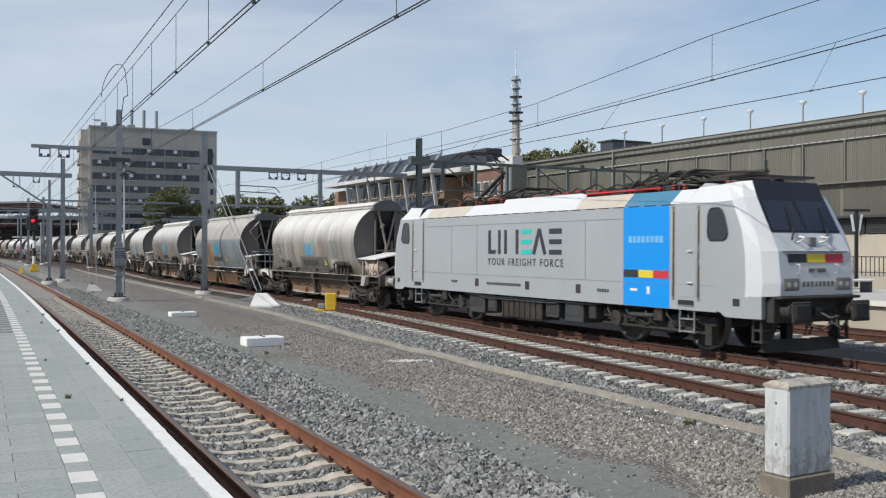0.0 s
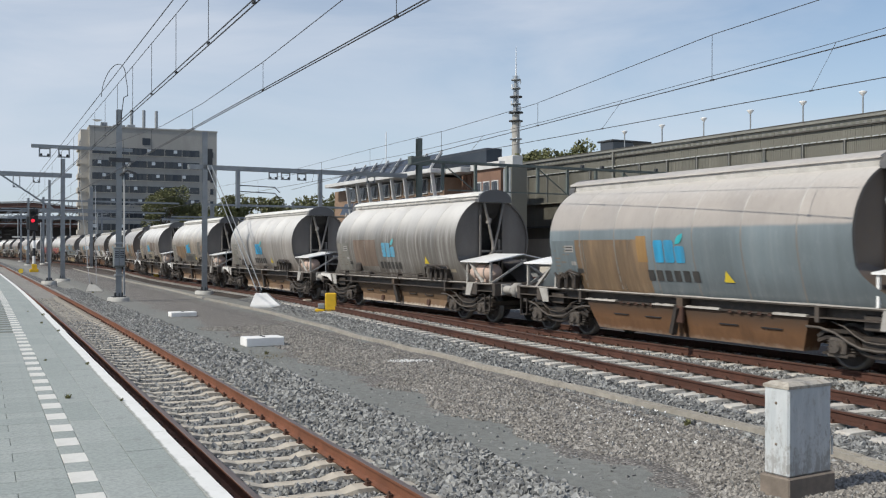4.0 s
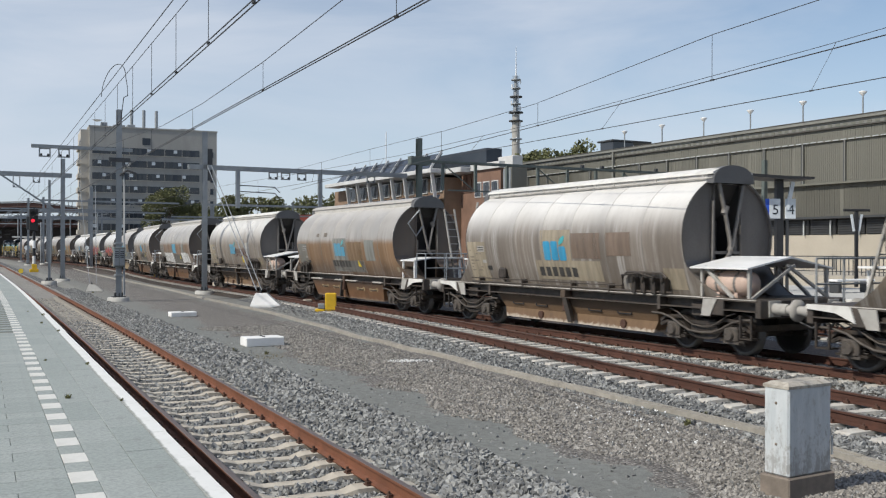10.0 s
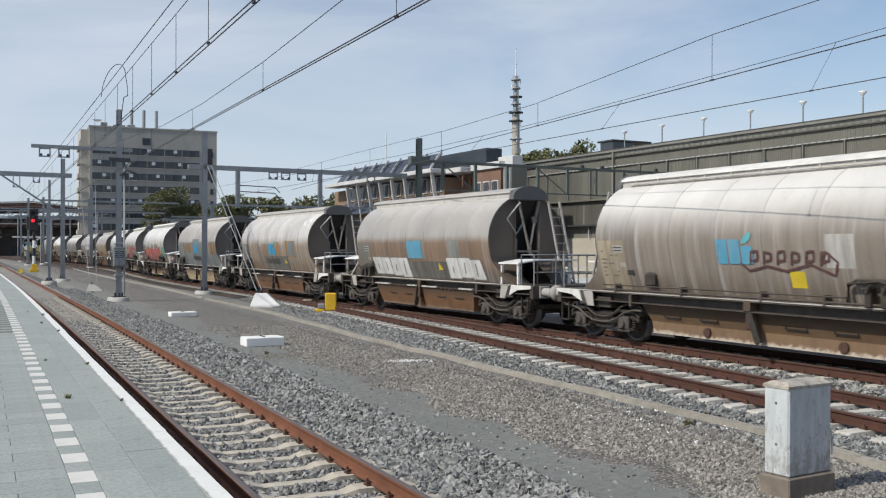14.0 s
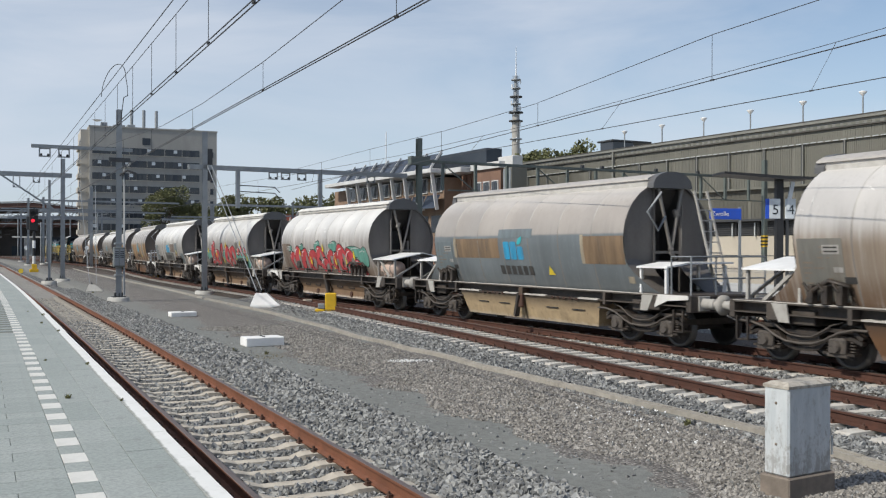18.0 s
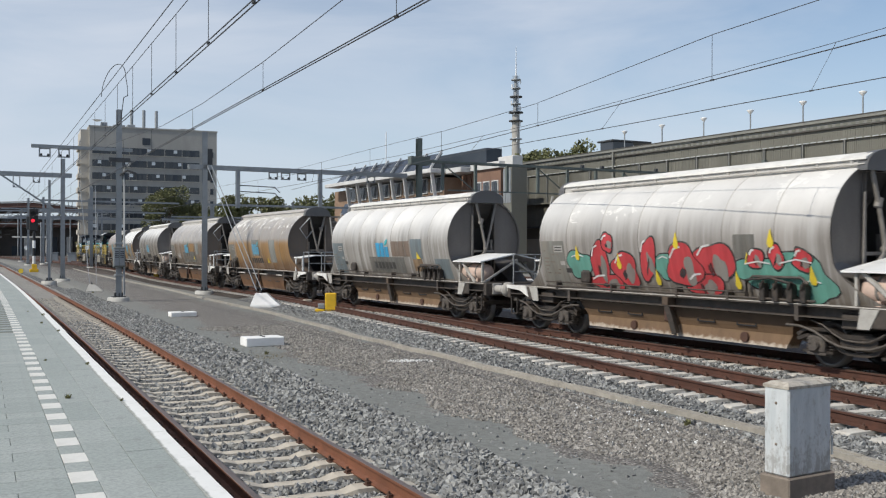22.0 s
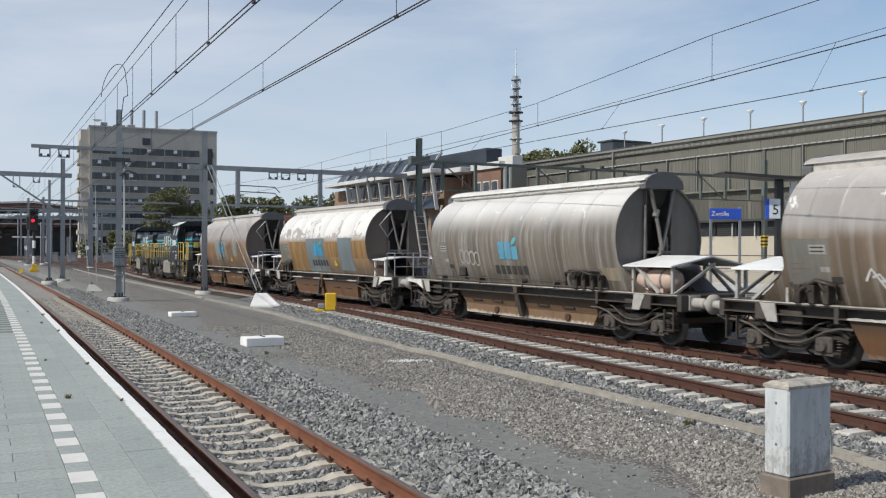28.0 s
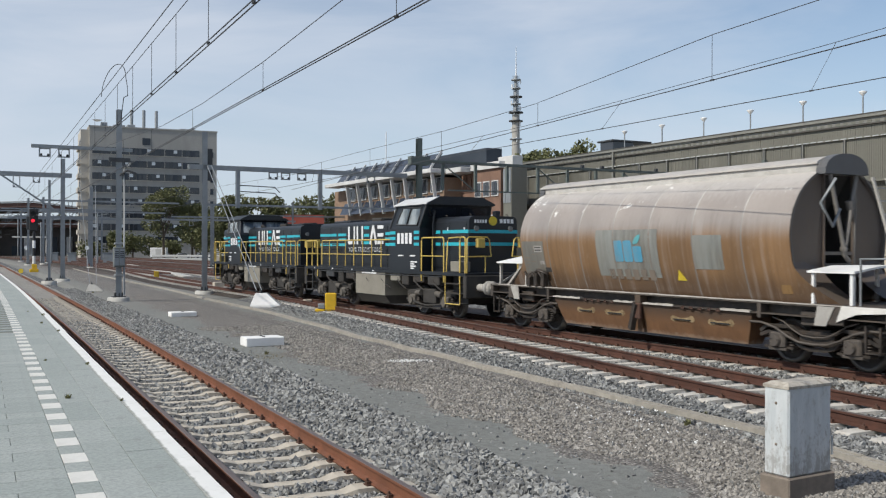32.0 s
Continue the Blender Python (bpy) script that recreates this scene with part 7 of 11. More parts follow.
# ---------- the two diesel locomotives at the tail ----------
M_["navy"] = paint("navy_paint", (0.0085, 0.0115, 0.0165), 0.42, 0.0, 0.15, (0.05, 0.046, 0.042), 2.2, 0.03, 0.15)
M_["axle_grey"] = paint("axlebox_grey", (0.105, 0.095, 0.082), 0.75, 0.0, 0.5, (0.07, 0.055, 0.045), 4, 0.1, 0.2)
k = Nodes("pale_glass")
# pale patches in the glass colour imitate reflected daylight
k.colour(k.mix(k.ramp(k.noise(2.2, 3, k.coords(1, 1, 0.4)), 0.40, 0.60), (0.06, 0.075, 0.085), (0.30, 0.33, 0.34)))
M_["pale_glass"] = k.surf(0.08, 0.0, 0.9)
M_["cyan_stripe"] = paint("cyan_stripe", (0.02, 0.42, 0.52), 0.4, 0.0, 0.15, scale=3)
M_["rail_yellow"] = paint("handrail_yellow", (0.56, 0.41, 0.10), 0.45, 0.0, 0.25, (0.3, 0.2, 0.06), 5)
M_["tank_grey"] = paint("tank_grey", (0.235, 0.22, 0.185), 0.7, 0.0, 0.4, (0.14, 0.12, 0.10), 3)
M_["cab_roof"] = paint("cab_roof_white", (0.62, 0.63, 0.63), 0.5, 0.0, 0.25, scale=2)
DIESEL_WHEEL = wheel_mesh(0.50)


def diesel_loco(roof="cab_roof", shift=0.0):
    lo = thing("diesel_locomotive", "navy diesel locomotive with cyan stripes and yellow handrails", "locomotive", group="pair of diesel locomotives")
    hood = [(-0.92, 1.50), (-0.92, 3.20), (-0.90, 3.27), (-0.84, 3.33), (-0.74, 3.36), (0.74, 3.36), (0.84, 3.33), (0.90, 3.27), (0.92, 3.20), (0.92, 1.50)]
    part("frame", Mesh().box(-7.05, 7.05, -1.38, 1.38, 1.40, 1.52, 0.015), M_["navy"], lo)
    part("frame_core", Mesh().box(-6.9, 6.9, -0.62, 0.62, 0.82, 1.40, 0.02), M_["underside"], lo)
    part("long_hood", Mesh().extrude(hood, -6.35, 1.70), M_["navy"], lo, "navy engine hood")
    part("short_hood", Mesh().extrude(hood, 4.05, 6.50), M_["navy"], lo, "navy short hood")
    # roof of the hood: fans, exhaust, lifting eyes
    part("fan_box", Mesh().box(-5.7, -4.0, -0.55, 0.55, 3.36, 3.46, 0.03), M_["navy"], lo)
    for q in range(3):
        part("roof_fan", Mesh().cyl((-5.4 + q * 0.55, 0, 3.46), (-5.4 + q * 0.55, 0, 3.50), 0.22, n=14), M_["underside"], lo)
    part("exhaust", Mesh().box(-2.4, -1.5, -0.28, 0.28, 3.36, 3.52, 0.03), M_["underside"], lo)
    part("horn", Mesh().cyl((0.9, 0.3, 3.42), (1.3, 0.3, 3.46), 0.04, 0.09, n=10), M_["underside"], lo)
    for x in (-6.0, -0.4, 1.4, 4.6, 6.2):
        for y in (-0.7, 0.7):
            part("lifting_eye", Mesh().tube([(x - 0.05, y, 3.35), (x - 0.04, y, 3.43), (x + 0.04, y, 3.43), (x + 0.05, y, 3.35)], 0.015), M_["underside"], lo)
    part("sand_filler", Mesh().box(5.75, 5.95, 0.42, 0.62, 3.35, 3.56, 0.02), M_["navy"], lo)
    for s in (-1, 1):
        for q in range(7):
            x = -6.2 + q * 1.12
            d = part("hood_door", Mesh().box(x, x + 1.04, *sorted((s * 0.915, s * 0.934)), 1.60, 3.16, 0.008), M_["navy"], lo)
            part("handle", Mesh().box(x + 0.90, x + 0.94, *sorted((s * 0.93, s * 0.95)), 2.1, 2.22), M_["darksteel"], d)
        for x in (4.25, 5.35):
            d = part("hood_door", Mesh().box(x, x + 1.0, *sorted((s * 0.915, s * 0.934)), 1.60, 3.18, 0.008), M_["navy"], lo)
            part("handle", Mesh().box(x + 0.86, x + 0.90, *sorted((s * 0.93, s * 0.95)), 2.9, 3.0), M_["letter_white"], d)
        for x0, x1 in ((-6.05, -5.3), (-4.95, -4.2)):
            for q in range(10):
                part("radiator_slat", Mesh().box(x0, x1, *sorted((s * 0.93, s * 0.95)), 2.0 + q * 0.075, 2.035 + q * 0.075), M_["underside"], lo)
    # cab: upright sides, raked ends, six-sided roof
    rear, fore = 1.62, 4.22
    m = Mesh()
    low = [(rear, -1.40, 1.50), (fore - 0.22, -1.40, 1.50), (fore - 0.22, 1.40, 1.50), (rear, 1.40, 1.50)]
    mid = [(rear, -1.40, 3.02), (fore - 0.24, -1.40, 3.02), (fore - 0.24, 1.40, 3.02), (rear, 1.40, 3.02)]
    top = [(rear + 0.46, -1.27, 3.82), (fore + 0.06, -1.27, 3.80), (fore + 0.06, 1.27, 3.80), (rear + 0.46, 1.27, 3.82)]
    m.add(low + mid + top, [(0, 1, 5, 4), (1, 2, 6, 5), (2, 3, 7, 6), (3, 0, 4, 7), (4, 5, 9, 8), (5, 6, 10, 9), (6, 7, 11, 10), (7, 4, 8, 11), (8, 9, 10, 11)])
    part("cab", m, M_["navy"], lo, "navy cab with raked windows")
    prof = [(-1.34, 3.80), (-1.33, 3.85), (-0.84, 4.08), (0.84, 4.08), (1.33, 3.85), (1.34, 3.80)]
    m = Mesh()
    n = len(prof)
    vs = [(rear + 0.22, y, z) for y, z in prof] + [(fore + 0.16, y, z) for y, z in prof]
    m.add(vs, [(i, (i + 1) % n, n + (i + 1) % n, n + i) for i in range(n)] + [tuple(range(n))])
    part("cab_roof", m, M_[roof], lo, "dusty white six-sided cab roof" if roof == "cab_roof" else "dark six-sided cab roof")
    # the roof's front face is coloured navy to show it in shade
    part("roof_front", Mesh().extrude([(y * 1.004, z + (0.004 if z > 3.81 else -0.004)) for y, z in prof], fore + 0.14, fore + 0.24), M_["navy"], lo, "front edge of the cab roof, navy for its shade")
    for s in (-1, 1):
        P = lambda x, z, o=0.0: (x + 0.0, s * (1.40 - 0.13 * max(0.0, z - 3.02) / 0.80 + o), z)
        win = [(2.14, 3.14), (3.78, 3.10), (3.92, 3.70), (2.52, 3.73)]
        m = Mesh().add([P(x, z, 0.006) for x, z in win], [(0, 1, 2, 3)])
        w = part("side_window", m, M_["pale_glass"], lo, "wide side window with reflected light painted in")
        m = Mesh().tube([P(x, z, 0.012) for x, z in win + win[:1]], 0.028)
        part("window_frame", m, M_["darksteel"], w)
        part("window_bar", Mesh().tube([P(2.98, 3.12, 0.012), P(3.16, 3.71, 0.012)], 0.04), M_["navy"], w)
        part("cab_rib", Mesh().tube([P(1.66, 3.03, 0.006), P(2.02, 3.80, 0.006)], 0.035), M_["darksteel"], lo)
        part("cab_rib", Mesh().tube([P(3.96, 3.03, 0.006), P(4.26, 3.78, 0.006)], 0.035), M_["darksteel"], lo)
        part("rain_gutter", Mesh().box(rear + 0.3, fore + 0.1, *sorted((s * 1.30, s * 1.36)), 3.78, 3.81), M_["navy"], lo)
    for f, xb, xt in ((-1, rear, rear + 0.46), (1, fore - 0.24, fore + 0.06)):
        for y0, y1 in ((-1.22, -0.12), (0.12, 1.22)):
            P = lambda y, z: (xb + (xt - xb) * (z - 3.02) / 0.80 + f * 0.008, y * (1 - 0.08 * (z - 3.02) / 0.80), z)
            zb = 3.12 if f < 0 else 3.40
            part("windscreen", Mesh().add([P(y0, zb), P(y1, zb), P(y1, 3.70), P(y0, 3.70)], [(0, 1, 2, 3)]), M_["pale_glass"] if f < 0 else M_["cab_glass"], lo)
    part("cab_pipe", Mesh().tube([(4.22, -1.0, 1.52), (4.24, -1.02, 3.1), (4.30, -0.98, 3.6)], 0.04), M_["navy"], lo)
    # stripes, sign and lettering
    for s in (-1, 1):
        y0, y1 = sorted((s * 0.932, s * 0.948))
        yc0, yc1 = sorted((s * 1.395, s * 1.412))
        for q, z in enumerate((2.39, 2.60, 2.80)):
            for xa, xb, ya, yb in ((-6.3, -4.5, y0, y1), (-4.3, -3.45, y0, y1), (0.30, 1.62, y0, y1), (1.66, 2.10, yc0, yc1), (3.56, 3.94, yc0, yc1), (4.3, 4.62, y0, y1), (4.78, 6.49, y0, y1)):
                if q == 1 and (xa == -6.3 or xa > 4):
                    continue
                part("stripe", Mesh().box(xa, xb, ya, yb, z, z + 0.11), M_["cyan_stripe"], lo, "cyan stripe")
        f = -s
        c = -1.57 + shift

        def X(a, b):
            return sorted((f * a + c, f * b + c))
        w, ym = 1.68, (y0 + y1) / 2
        z0, z1 = 2.46, 3.18
        for a, b in ((-w, -w + 0.15), (-w + 0.56, -w + 0.70), (-w + 0.86, -w + 1.0), (-w + 1.34, -w + 1.48)):
            m = Mesh().box(*X(a, b), y0, y1, z0, z1)
            if a == -w:
                m.box(*X(-w, -w + 0.44), y0 + 0.001, y1 - 0.001, z0, z0 + 0.13)
            part("sign_shape", m, M_["letter_white"], lo, "white shape of a company sign")
        m = Mesh().beam((f * (w - 1.20) + c, ym, z0), (f * (w - 0.92) + c, ym, z1), 0.016, 0.15)
        m.beam((f * (w - 0.92) + c, ym, z1), (f * (w - 0.64) + c, ym, z0), 0.0155, 0.15)
        part("sign_shape", m, M_["letter_white"], lo)
        for z in (z0, z0 + 0.29, z1 - 0.13):
            part("sign_shape", Mesh().box(*X(w - 0.52, w), y0, y1, z, z + 0.13), M_["letter_white"], lo)
            part("sign_bar", Mesh().box(*X(-0.10, 0.38), y0, y1, z, z + 0.12), M_["cyan_stripe"], lo)
        part("slogan", text_mesh("slogan", "YOUR FREIGHT FORCE", 0.25, M_["letter_white"], space=1.3), None, lo,
             at=Matrix.Translation((c, s * 0.945, 2.24)) @ (pose(0, 0, 0, 90, 0, 0) if s < 0 else pose(0, 0, 0, 90, 0, 180)))
        for q in range(4):
            part("number_bar", Mesh().box(2.26 + q * 0.31, 2.46 + q * 0.31, yc0, yc1, 2.46, 2.84), M_["letter_white"], lo, "white bar of a running number")
        for q in range(6):
            x = 3.30 if q > 1 else 2.35 + q * 0.9
            part("data_line", Mesh().box(x, x + (0.4, 0.4, 0.5, 0.3, 0.4, 0.25)[q], yc0, yc1, 1.96 - (q % 6) * 0.075 if q > 1 else 2.02, (1.96 - (q % 6) * 0.075 if q > 1 else 2.02) + 0.045), M_["letter_white"], lo)
        # handrails: bent tubes
        yy = s * 1.35

        def rail(x0, x1, za, zb, n, zm=None):
            m = Mesh()
            m.tube([(x0, yy, za), (x0, yy, zb - 0.10), (x0 + 0.03, yy, zb - 0.03), (x0 + 0.10, yy, zb), (x1 - 0.10, yy, zb), (x1 - 0.03, yy, zb - 0.03), (x1, yy, zb - 0.10), (x1, yy, za)], 0.026, 8)
            if zm:
                m.tube([(x0, yy, zm), (x1, yy, zm)], 0.022)
            for q in range(1, n):
                xx = x0 + (x1 - x0) * q / n
                m.tube([(xx, yy, 1.52), (xx, yy, zb)], 0.020)
            part("handrail", m, M_["rail_yellow"], lo, "yellow tube handrail")
        rail(-6.85, -5.6, 1.1, 2.62, 2, 2.08)
        rail(-5.1, 1.62, 1.52, 2.62, 8, 2.06)
        rail(4.02, 5.60, 1.18, 2.66, 2, 2.04)
        rail(6.66, 7.0, 1.18, 2.66, 1, 2.04)
        part("handrail", Mesh().tube([(6.66, yy, 2.66), (5.95, yy, 2.64), (5.85, yy, 2.54), (5.78, yy, 1.52)], 0.024), M_["rail_yellow"], lo)
        part("kick_strip", Mesh().box(-5.1, 1.6, *sorted((s * 1.375, s * 1.39)), 1.53, 1.60), M_["navy"], lo)
        for q in range(16):
            x = -6.4 + q * 0.50
            part("rivet_plate", Mesh().box(x, x + 0.10, *sorted((s * 1.38, s * 1.392)), 1.44, 1.49), M_["letter_white"] if q % 4 == 1 else M_["darksteel"], lo)
        # steps at the corners, framed by yellow tubes
        for x0, x1 in ((5.72, 6.68), (-6.85, -6.15)):
            m = Mesh()
            for x in (x0, x1):
                m.tube([(x, s * 1.36, 0.50), (x, s * 1.36, 1.42)], 0.022)
            m.tube([(x0, s * 1.36, 0.50), (x1, s * 1.36, 0.50)], 0.022)
            part("step_rail", m, M_["rail_yellow"] if x0 > 0 else M_["darksteel"], lo)
            for z in (0.52, 0.84, 1.16):
                part("step", Mesh().box(x0 + 0.02, x1 - 0.02, *sorted((s * 1.05, s * 1.37)), z - 0.02, z + 0.01), M_["underside"], lo)
            part("step_back", Mesh().box(x0, x1, *sorted((s * 1.0, s * 1.04)), 0.50, 1.42), M_["underside"], lo)
        # kit under the sill
        for q, (x0, x1, z0_, mt) in enumerate(((-6.0, -5.3, 1.05, "underside"), (-4.7, -3.9, 1.12, "darksteel"), (-3.4, -2.9, 0.92, "underside"), (-2.6, -1.75, 1.08, "bogie"), (1.5, 2.25, 1.12, "tank_grey"),
                                               (2.45, 2.95, 1.0, "underside"), (3.3, 4.1, 1.12, "bogie"), (4.4, 5.2, 1.05, "underside"))):
            part("underfloor_box", Mesh().box(x0, x1, *sorted((s * 0.8, s * 1.32)), z0_, 1.41, 0.03), M_[mt], lo)
        for q in range(9):
            x = -6.0 + q * 1.35
            part("pipe", Mesh().tube([(x, s * 1.25, 1.40), (x + 0.05, s * 1.33, 1.15), (x + 0.3, s * 1.31, 1.0), (x + 0.5, s * 1.2, 0.85)], 0.028), M_["underside"], lo)
        part("air_pipe", Mesh().tube([(-6.5, s * 1.31, 1.36), (-1.7, s * 1.33, 1.34), (1.6, s * 1.33, 1.34), (5.5, s * 1.31, 1.36)], 0.022), M_["darksteel"], lo)
        part("battery_box", Mesh().box(6.0, 6.66, *sorted((s * 0.95, s * 1.33)), 1.54, 1.88, 0.02), M_["tank_grey"], lo)
    part("fuel_tank", Mesh().extrude([(-1.34, 1.42), (-1.34, 0.56), (1.34, 0.56), (1.34, 1.42)], -1.56, 1.10), M_["tank_grey"], lo, "grey-beige fuel tank")
    part("tank_bottom", Mesh().extrude([(-1.32, 0.56), (-1.10, 0.24), (1.10, 0.24), (1.32, 0.56)], -1.56, 1.10), M_["underside"], lo)
    for s in (-1, 1):
        part("filler_strip", Mesh().box(-0.95, 0.35, *sorted((s * 1.335, s * 1.352)), 1.34, 1.40), M_["letter_white"], lo)
    for f in (-1, 1):
        part("buffer_beam", Mesh().box(*sorted((f * 6.9, f * 7.1)), -1.38, 1.38, 0.72, 1.44, 0.02), M_["underside"], lo)
        for y in (-0.875, 0.875):
            part("buffer", BUFFER, None, lo, at=pose(f * 7.09, y, 1.06, 0, 0, 0 if f > 0 else 180))
            part("headlight", Mesh().cyl((f * 6.49, y * 0.75, 2.95), (f * 6.54, y * 0.75, 2.95), 0.09, n=12), M_["lamp_dim"], lo)
            m = Mesh()
            sg = 1 if y > 0 else -1
            m.tube([(f * 7.02, sg * 1.3, 1.5), (f * 7.02, sg * 1.3, 2.60), (f * 7.02, sg * 1.22, 2.66), (f * 7.02, sg * 0.55, 2.66), (f * 7.02, sg * 0.47, 2.58), (f * 7.02, sg * 0.40, 2.05)], 0.024)
            m.tube([(f * 7.02, sg * 1.3, 2.04), (f * 7.02, sg * 0.40, 2.05)], 0.022)
            m.tube([(f * 7.02, sg * 0.62, 1.5), (f * 7.02, sg * 0.62, 2.05)], 0.022)
            part("end_rail", m, M_["rail_yellow"], lo)
            part("lamp_box", Mesh().box(*sorted((f * 6.94, f * 7.10)), y * 0.92 - 0.14, y * 0.92 + 0.14, 2.32, 2.62, 0.02), M_["rail_yellow"], lo, "yellow lamp box on the end rail")
        part("coupling", COUPLING, None, lo, at=pose(f * 7.1, 0, 1.0, 0, 0, 0 if f > 0 else 180))
    for q in range(9):
        y = (-0.72, -0.62, -0.52, -0.42, -0.32, 0.25, 0.39, 0.53, 0.67)[q]
        part("front_bar", Mesh().box(6.502, 6.512, y, y + (0.06 if q < 5 else 0.10), 3.13, 3.27 if q > 4 else 3.24), M_["letter_white"], lo)
    part("front_emblem", Mesh().cyl((6.50, -0.02, 3.20), (6.52, -0.02, 3.20), 0.15, n=18), M_["sign_yellow"], lo)
    for z in (2.39, 2.80):
        part("stripe", Mesh().box(6.502, 6.51, -0.92, 0.92, z, z + 0.11), M_["cyan_stripe"], lo)
    for x in (-4.3, 4.3):
        m = Mesh()
        for s in (-1, 1):
            m.box(-1.75, 1.75, *sorted((s * 1.02, s * 1.14)), 0.62, 0.86, 0.03)
            m.box(-0.45, 0.45, *sorted((s * 1.0, s * 1.2)), 0.42, 0.92, 0.03)
            m.tube([(-1.6, s * 1.24, 0.52), (-0.6, s * 1.27, 0.40), (0, s * 1.28, 0.36), (0.6, s * 1.27, 0.40), (1.6, s * 1.24, 0.52)], 0.035)
            m.beam((-0.9, s * 1.22, 0.30), (0.9, s * 1.22, 0.30), 0.06)
        m.box(-1.6, 1.6, -0.98, 0.98, 0.45, 0.90)
        b = part("bogie", m, M_["underside"], lo, at=pose(x, 0, 0))
        for s in (-1, 1):
            for ax in (-1.2, 1.2):
                part("axlebox", Mesh().box(ax - 0.21, ax + 0.21, *sorted((s * 1.02, s * 1.27)), 0.32, 0.70, 0.05).cyl((ax, s * 1.2, 0.5), (ax, s * 1.32, 0.5), 0.14, n=12), M_["axle_grey"], b)
                for d in (-0.36, 0.36):
                    m = Mesh()
                    for q in range(5):
                        m.lathe([(0.06, 0), (0.10, 0.03), (0.06, 0.06)], (ax + d, s * 1.14, 0.40 + q * 0.065), "z", 10)
                    part("spring", m, M_["bogie"], b)
                part("brake_cylinder", Mesh().cyl((ax * 0.45, s * 1.2, 0.78), (ax * 0.75, s * 1.2, 0.74), 0.10, n=12), M_["axle_grey"], b)
        for ax in (-1.2, 1.2):
            part("wheelset", DIESEL_WHEEL, None, b, at=pose(ax, 0, 0.50))
    return lo


TAIL0 = TRAIN0 + WAGON * 19
for ob, s_, flip in ((diesel_loco(), TAIL0 + 7.8, False), (diesel_loco("navy", -0.2), TAIL0 + 22.95, True)):
    VEHICLES.append((ob, s_, 4.3, flip))
    for ch in ob.children_recursive:
        if ch.name.startswith("wheelset"):
            ROLLING.append((ch, -1.2 if ch.matrix_basis.translation.x < 0 else 1.2, 0.50, flip))


# ---------- the platform ----------
k = Nodes("platform_slab")
oi = k.n("ObjectInfo")
tone = k.mix(oi.outputs["Random"], (0.305, 0.342, 0.322), (0.375, 0.405, 0.385))
st = k.noise(0.9, 6, k.coords(), 0.65)
col = k.mix(k.ramp(st, 0.3, 0.75), tone, k.mix(0.5, tone, (0.36, 0.39, 0.385)))
col = k.mix(k.math("MULTIPLY", k.ramp(k.noise(40, 5, rough=0.75), 0.40, 0.66), 0.65), col, (0.185, 0.20, 0.19))
col = k.mix(k.math("MULTIPLY", k.ramp(k.noise(2.4, 5, k.coords(1, 1, 1, (7, 3, 0))), 0.60, 0.74), 0.4), col, (0.15, 0.155, 0.145))
k.colour(col)
k.bump(k.noise(60, 3), 0.25, 0.006)
M_["slab"] = k.surf(0.85)
M_["joint"] = paint("joint_dirt", (0.17, 0.175, 0.155), 0.95, 0, 0.4, (0.10, 0.10, 0.06), 8)
k = Nodes("edge_white")
sp = k.n("SeparateXYZ")
k.put(k.coords(), sp.inputs[0])
n1, n2 = k.noise(7, 6, rough=0.7), k.noise(1.3, 5)
worn = k.math("ADD", sp.outputs[0], k.math("MULTIPLY", k.math("SUBTRACT", n1, 0.5), 0.07))
col = k.mix(k.ramp(n2, 0.3, 0.75), (0.68, 0.68, 0.65), (0.80, 0.80, 0.78))
col = k.mix(k.math("MULTIPLY", k.ramp(k.noise(12, 5), 0.55, 0.8), 0.4), col, (0.42, 0.41, 0.37))
col = k.mix(k.ramp(k.math("ADD", worn, 1.0), 0.865, 0.885, (1, 1, 1), (0, 0, 0)), col, (0.27, 0.28, 0.26))
k.colour(col)
k.bump(n1, 0.15, 0.01)
M_["edge_white"] = k.surf(0.75)
M_["pale_concrete"] = paint("pale_concrete", (0.50, 0.49, 0.46), 0.85, 0, 0.35, (0.33, 0.32, 0.29), 2)
M_["dash_white"] = paint("dash_white", (0.70, 0.69, 0.65), 0.75, 0, 0.3, (0.4, 0.39, 0.35), 4, 0.1, 0.1)
M_["plat_wall"] = paint("platform_wall", (0.20, 0.195, 0.185), 0.9, 0, 0.5, (0.07, 0.065, 0.06), 2, 0.2)
PLAT_M = Matrix.Translation((-8.455, 21.028, -0.04)) @ Matrix.Rotation(0.4456, 4, "Z")  # x: from the edge, y: along


def plat_bend(y):
    """How far the platform's edge leans to the left of its first line, following the track."""
    return 0.0 if y < 0 else -0.00024 * y * y if y < 28 else -0.188 - 0.0135 * (y - 28)


def on_plat(x, y, z):
    return Matrix.Translation((x + plat_bend(y), y, z)) @ Matrix.Rotation(math.atan(-(plat_bend(y + 0.6) - plat_bend(y)) / 0.6), 4, "Z")


def bent(m):
    m.v = [(x + plat_bend(y), y, z) for x, y, z in m.v]
    return m


def long_box(x0, x1, z0, z1):
    """A body along the whole platform, in short lengths, so that it follows the bend."""
    m = Mesh()
    ys = [-60, 0] + [5.0 * i for i in range(1, 39)]
    vs = [(x, y, z) for y in ys for x, z in ((x0, z0), (x0, z1), (x1, z1), (x1, z0))]
    m.add(vs, [(i * 4 + j, i * 4 + (j + 1) % 4, i * 4 + 4 + (j + 1) % 4, i * 4 + 4 + j) for i in range(len(ys) - 1) for j in range(4)])
    return bent(m)


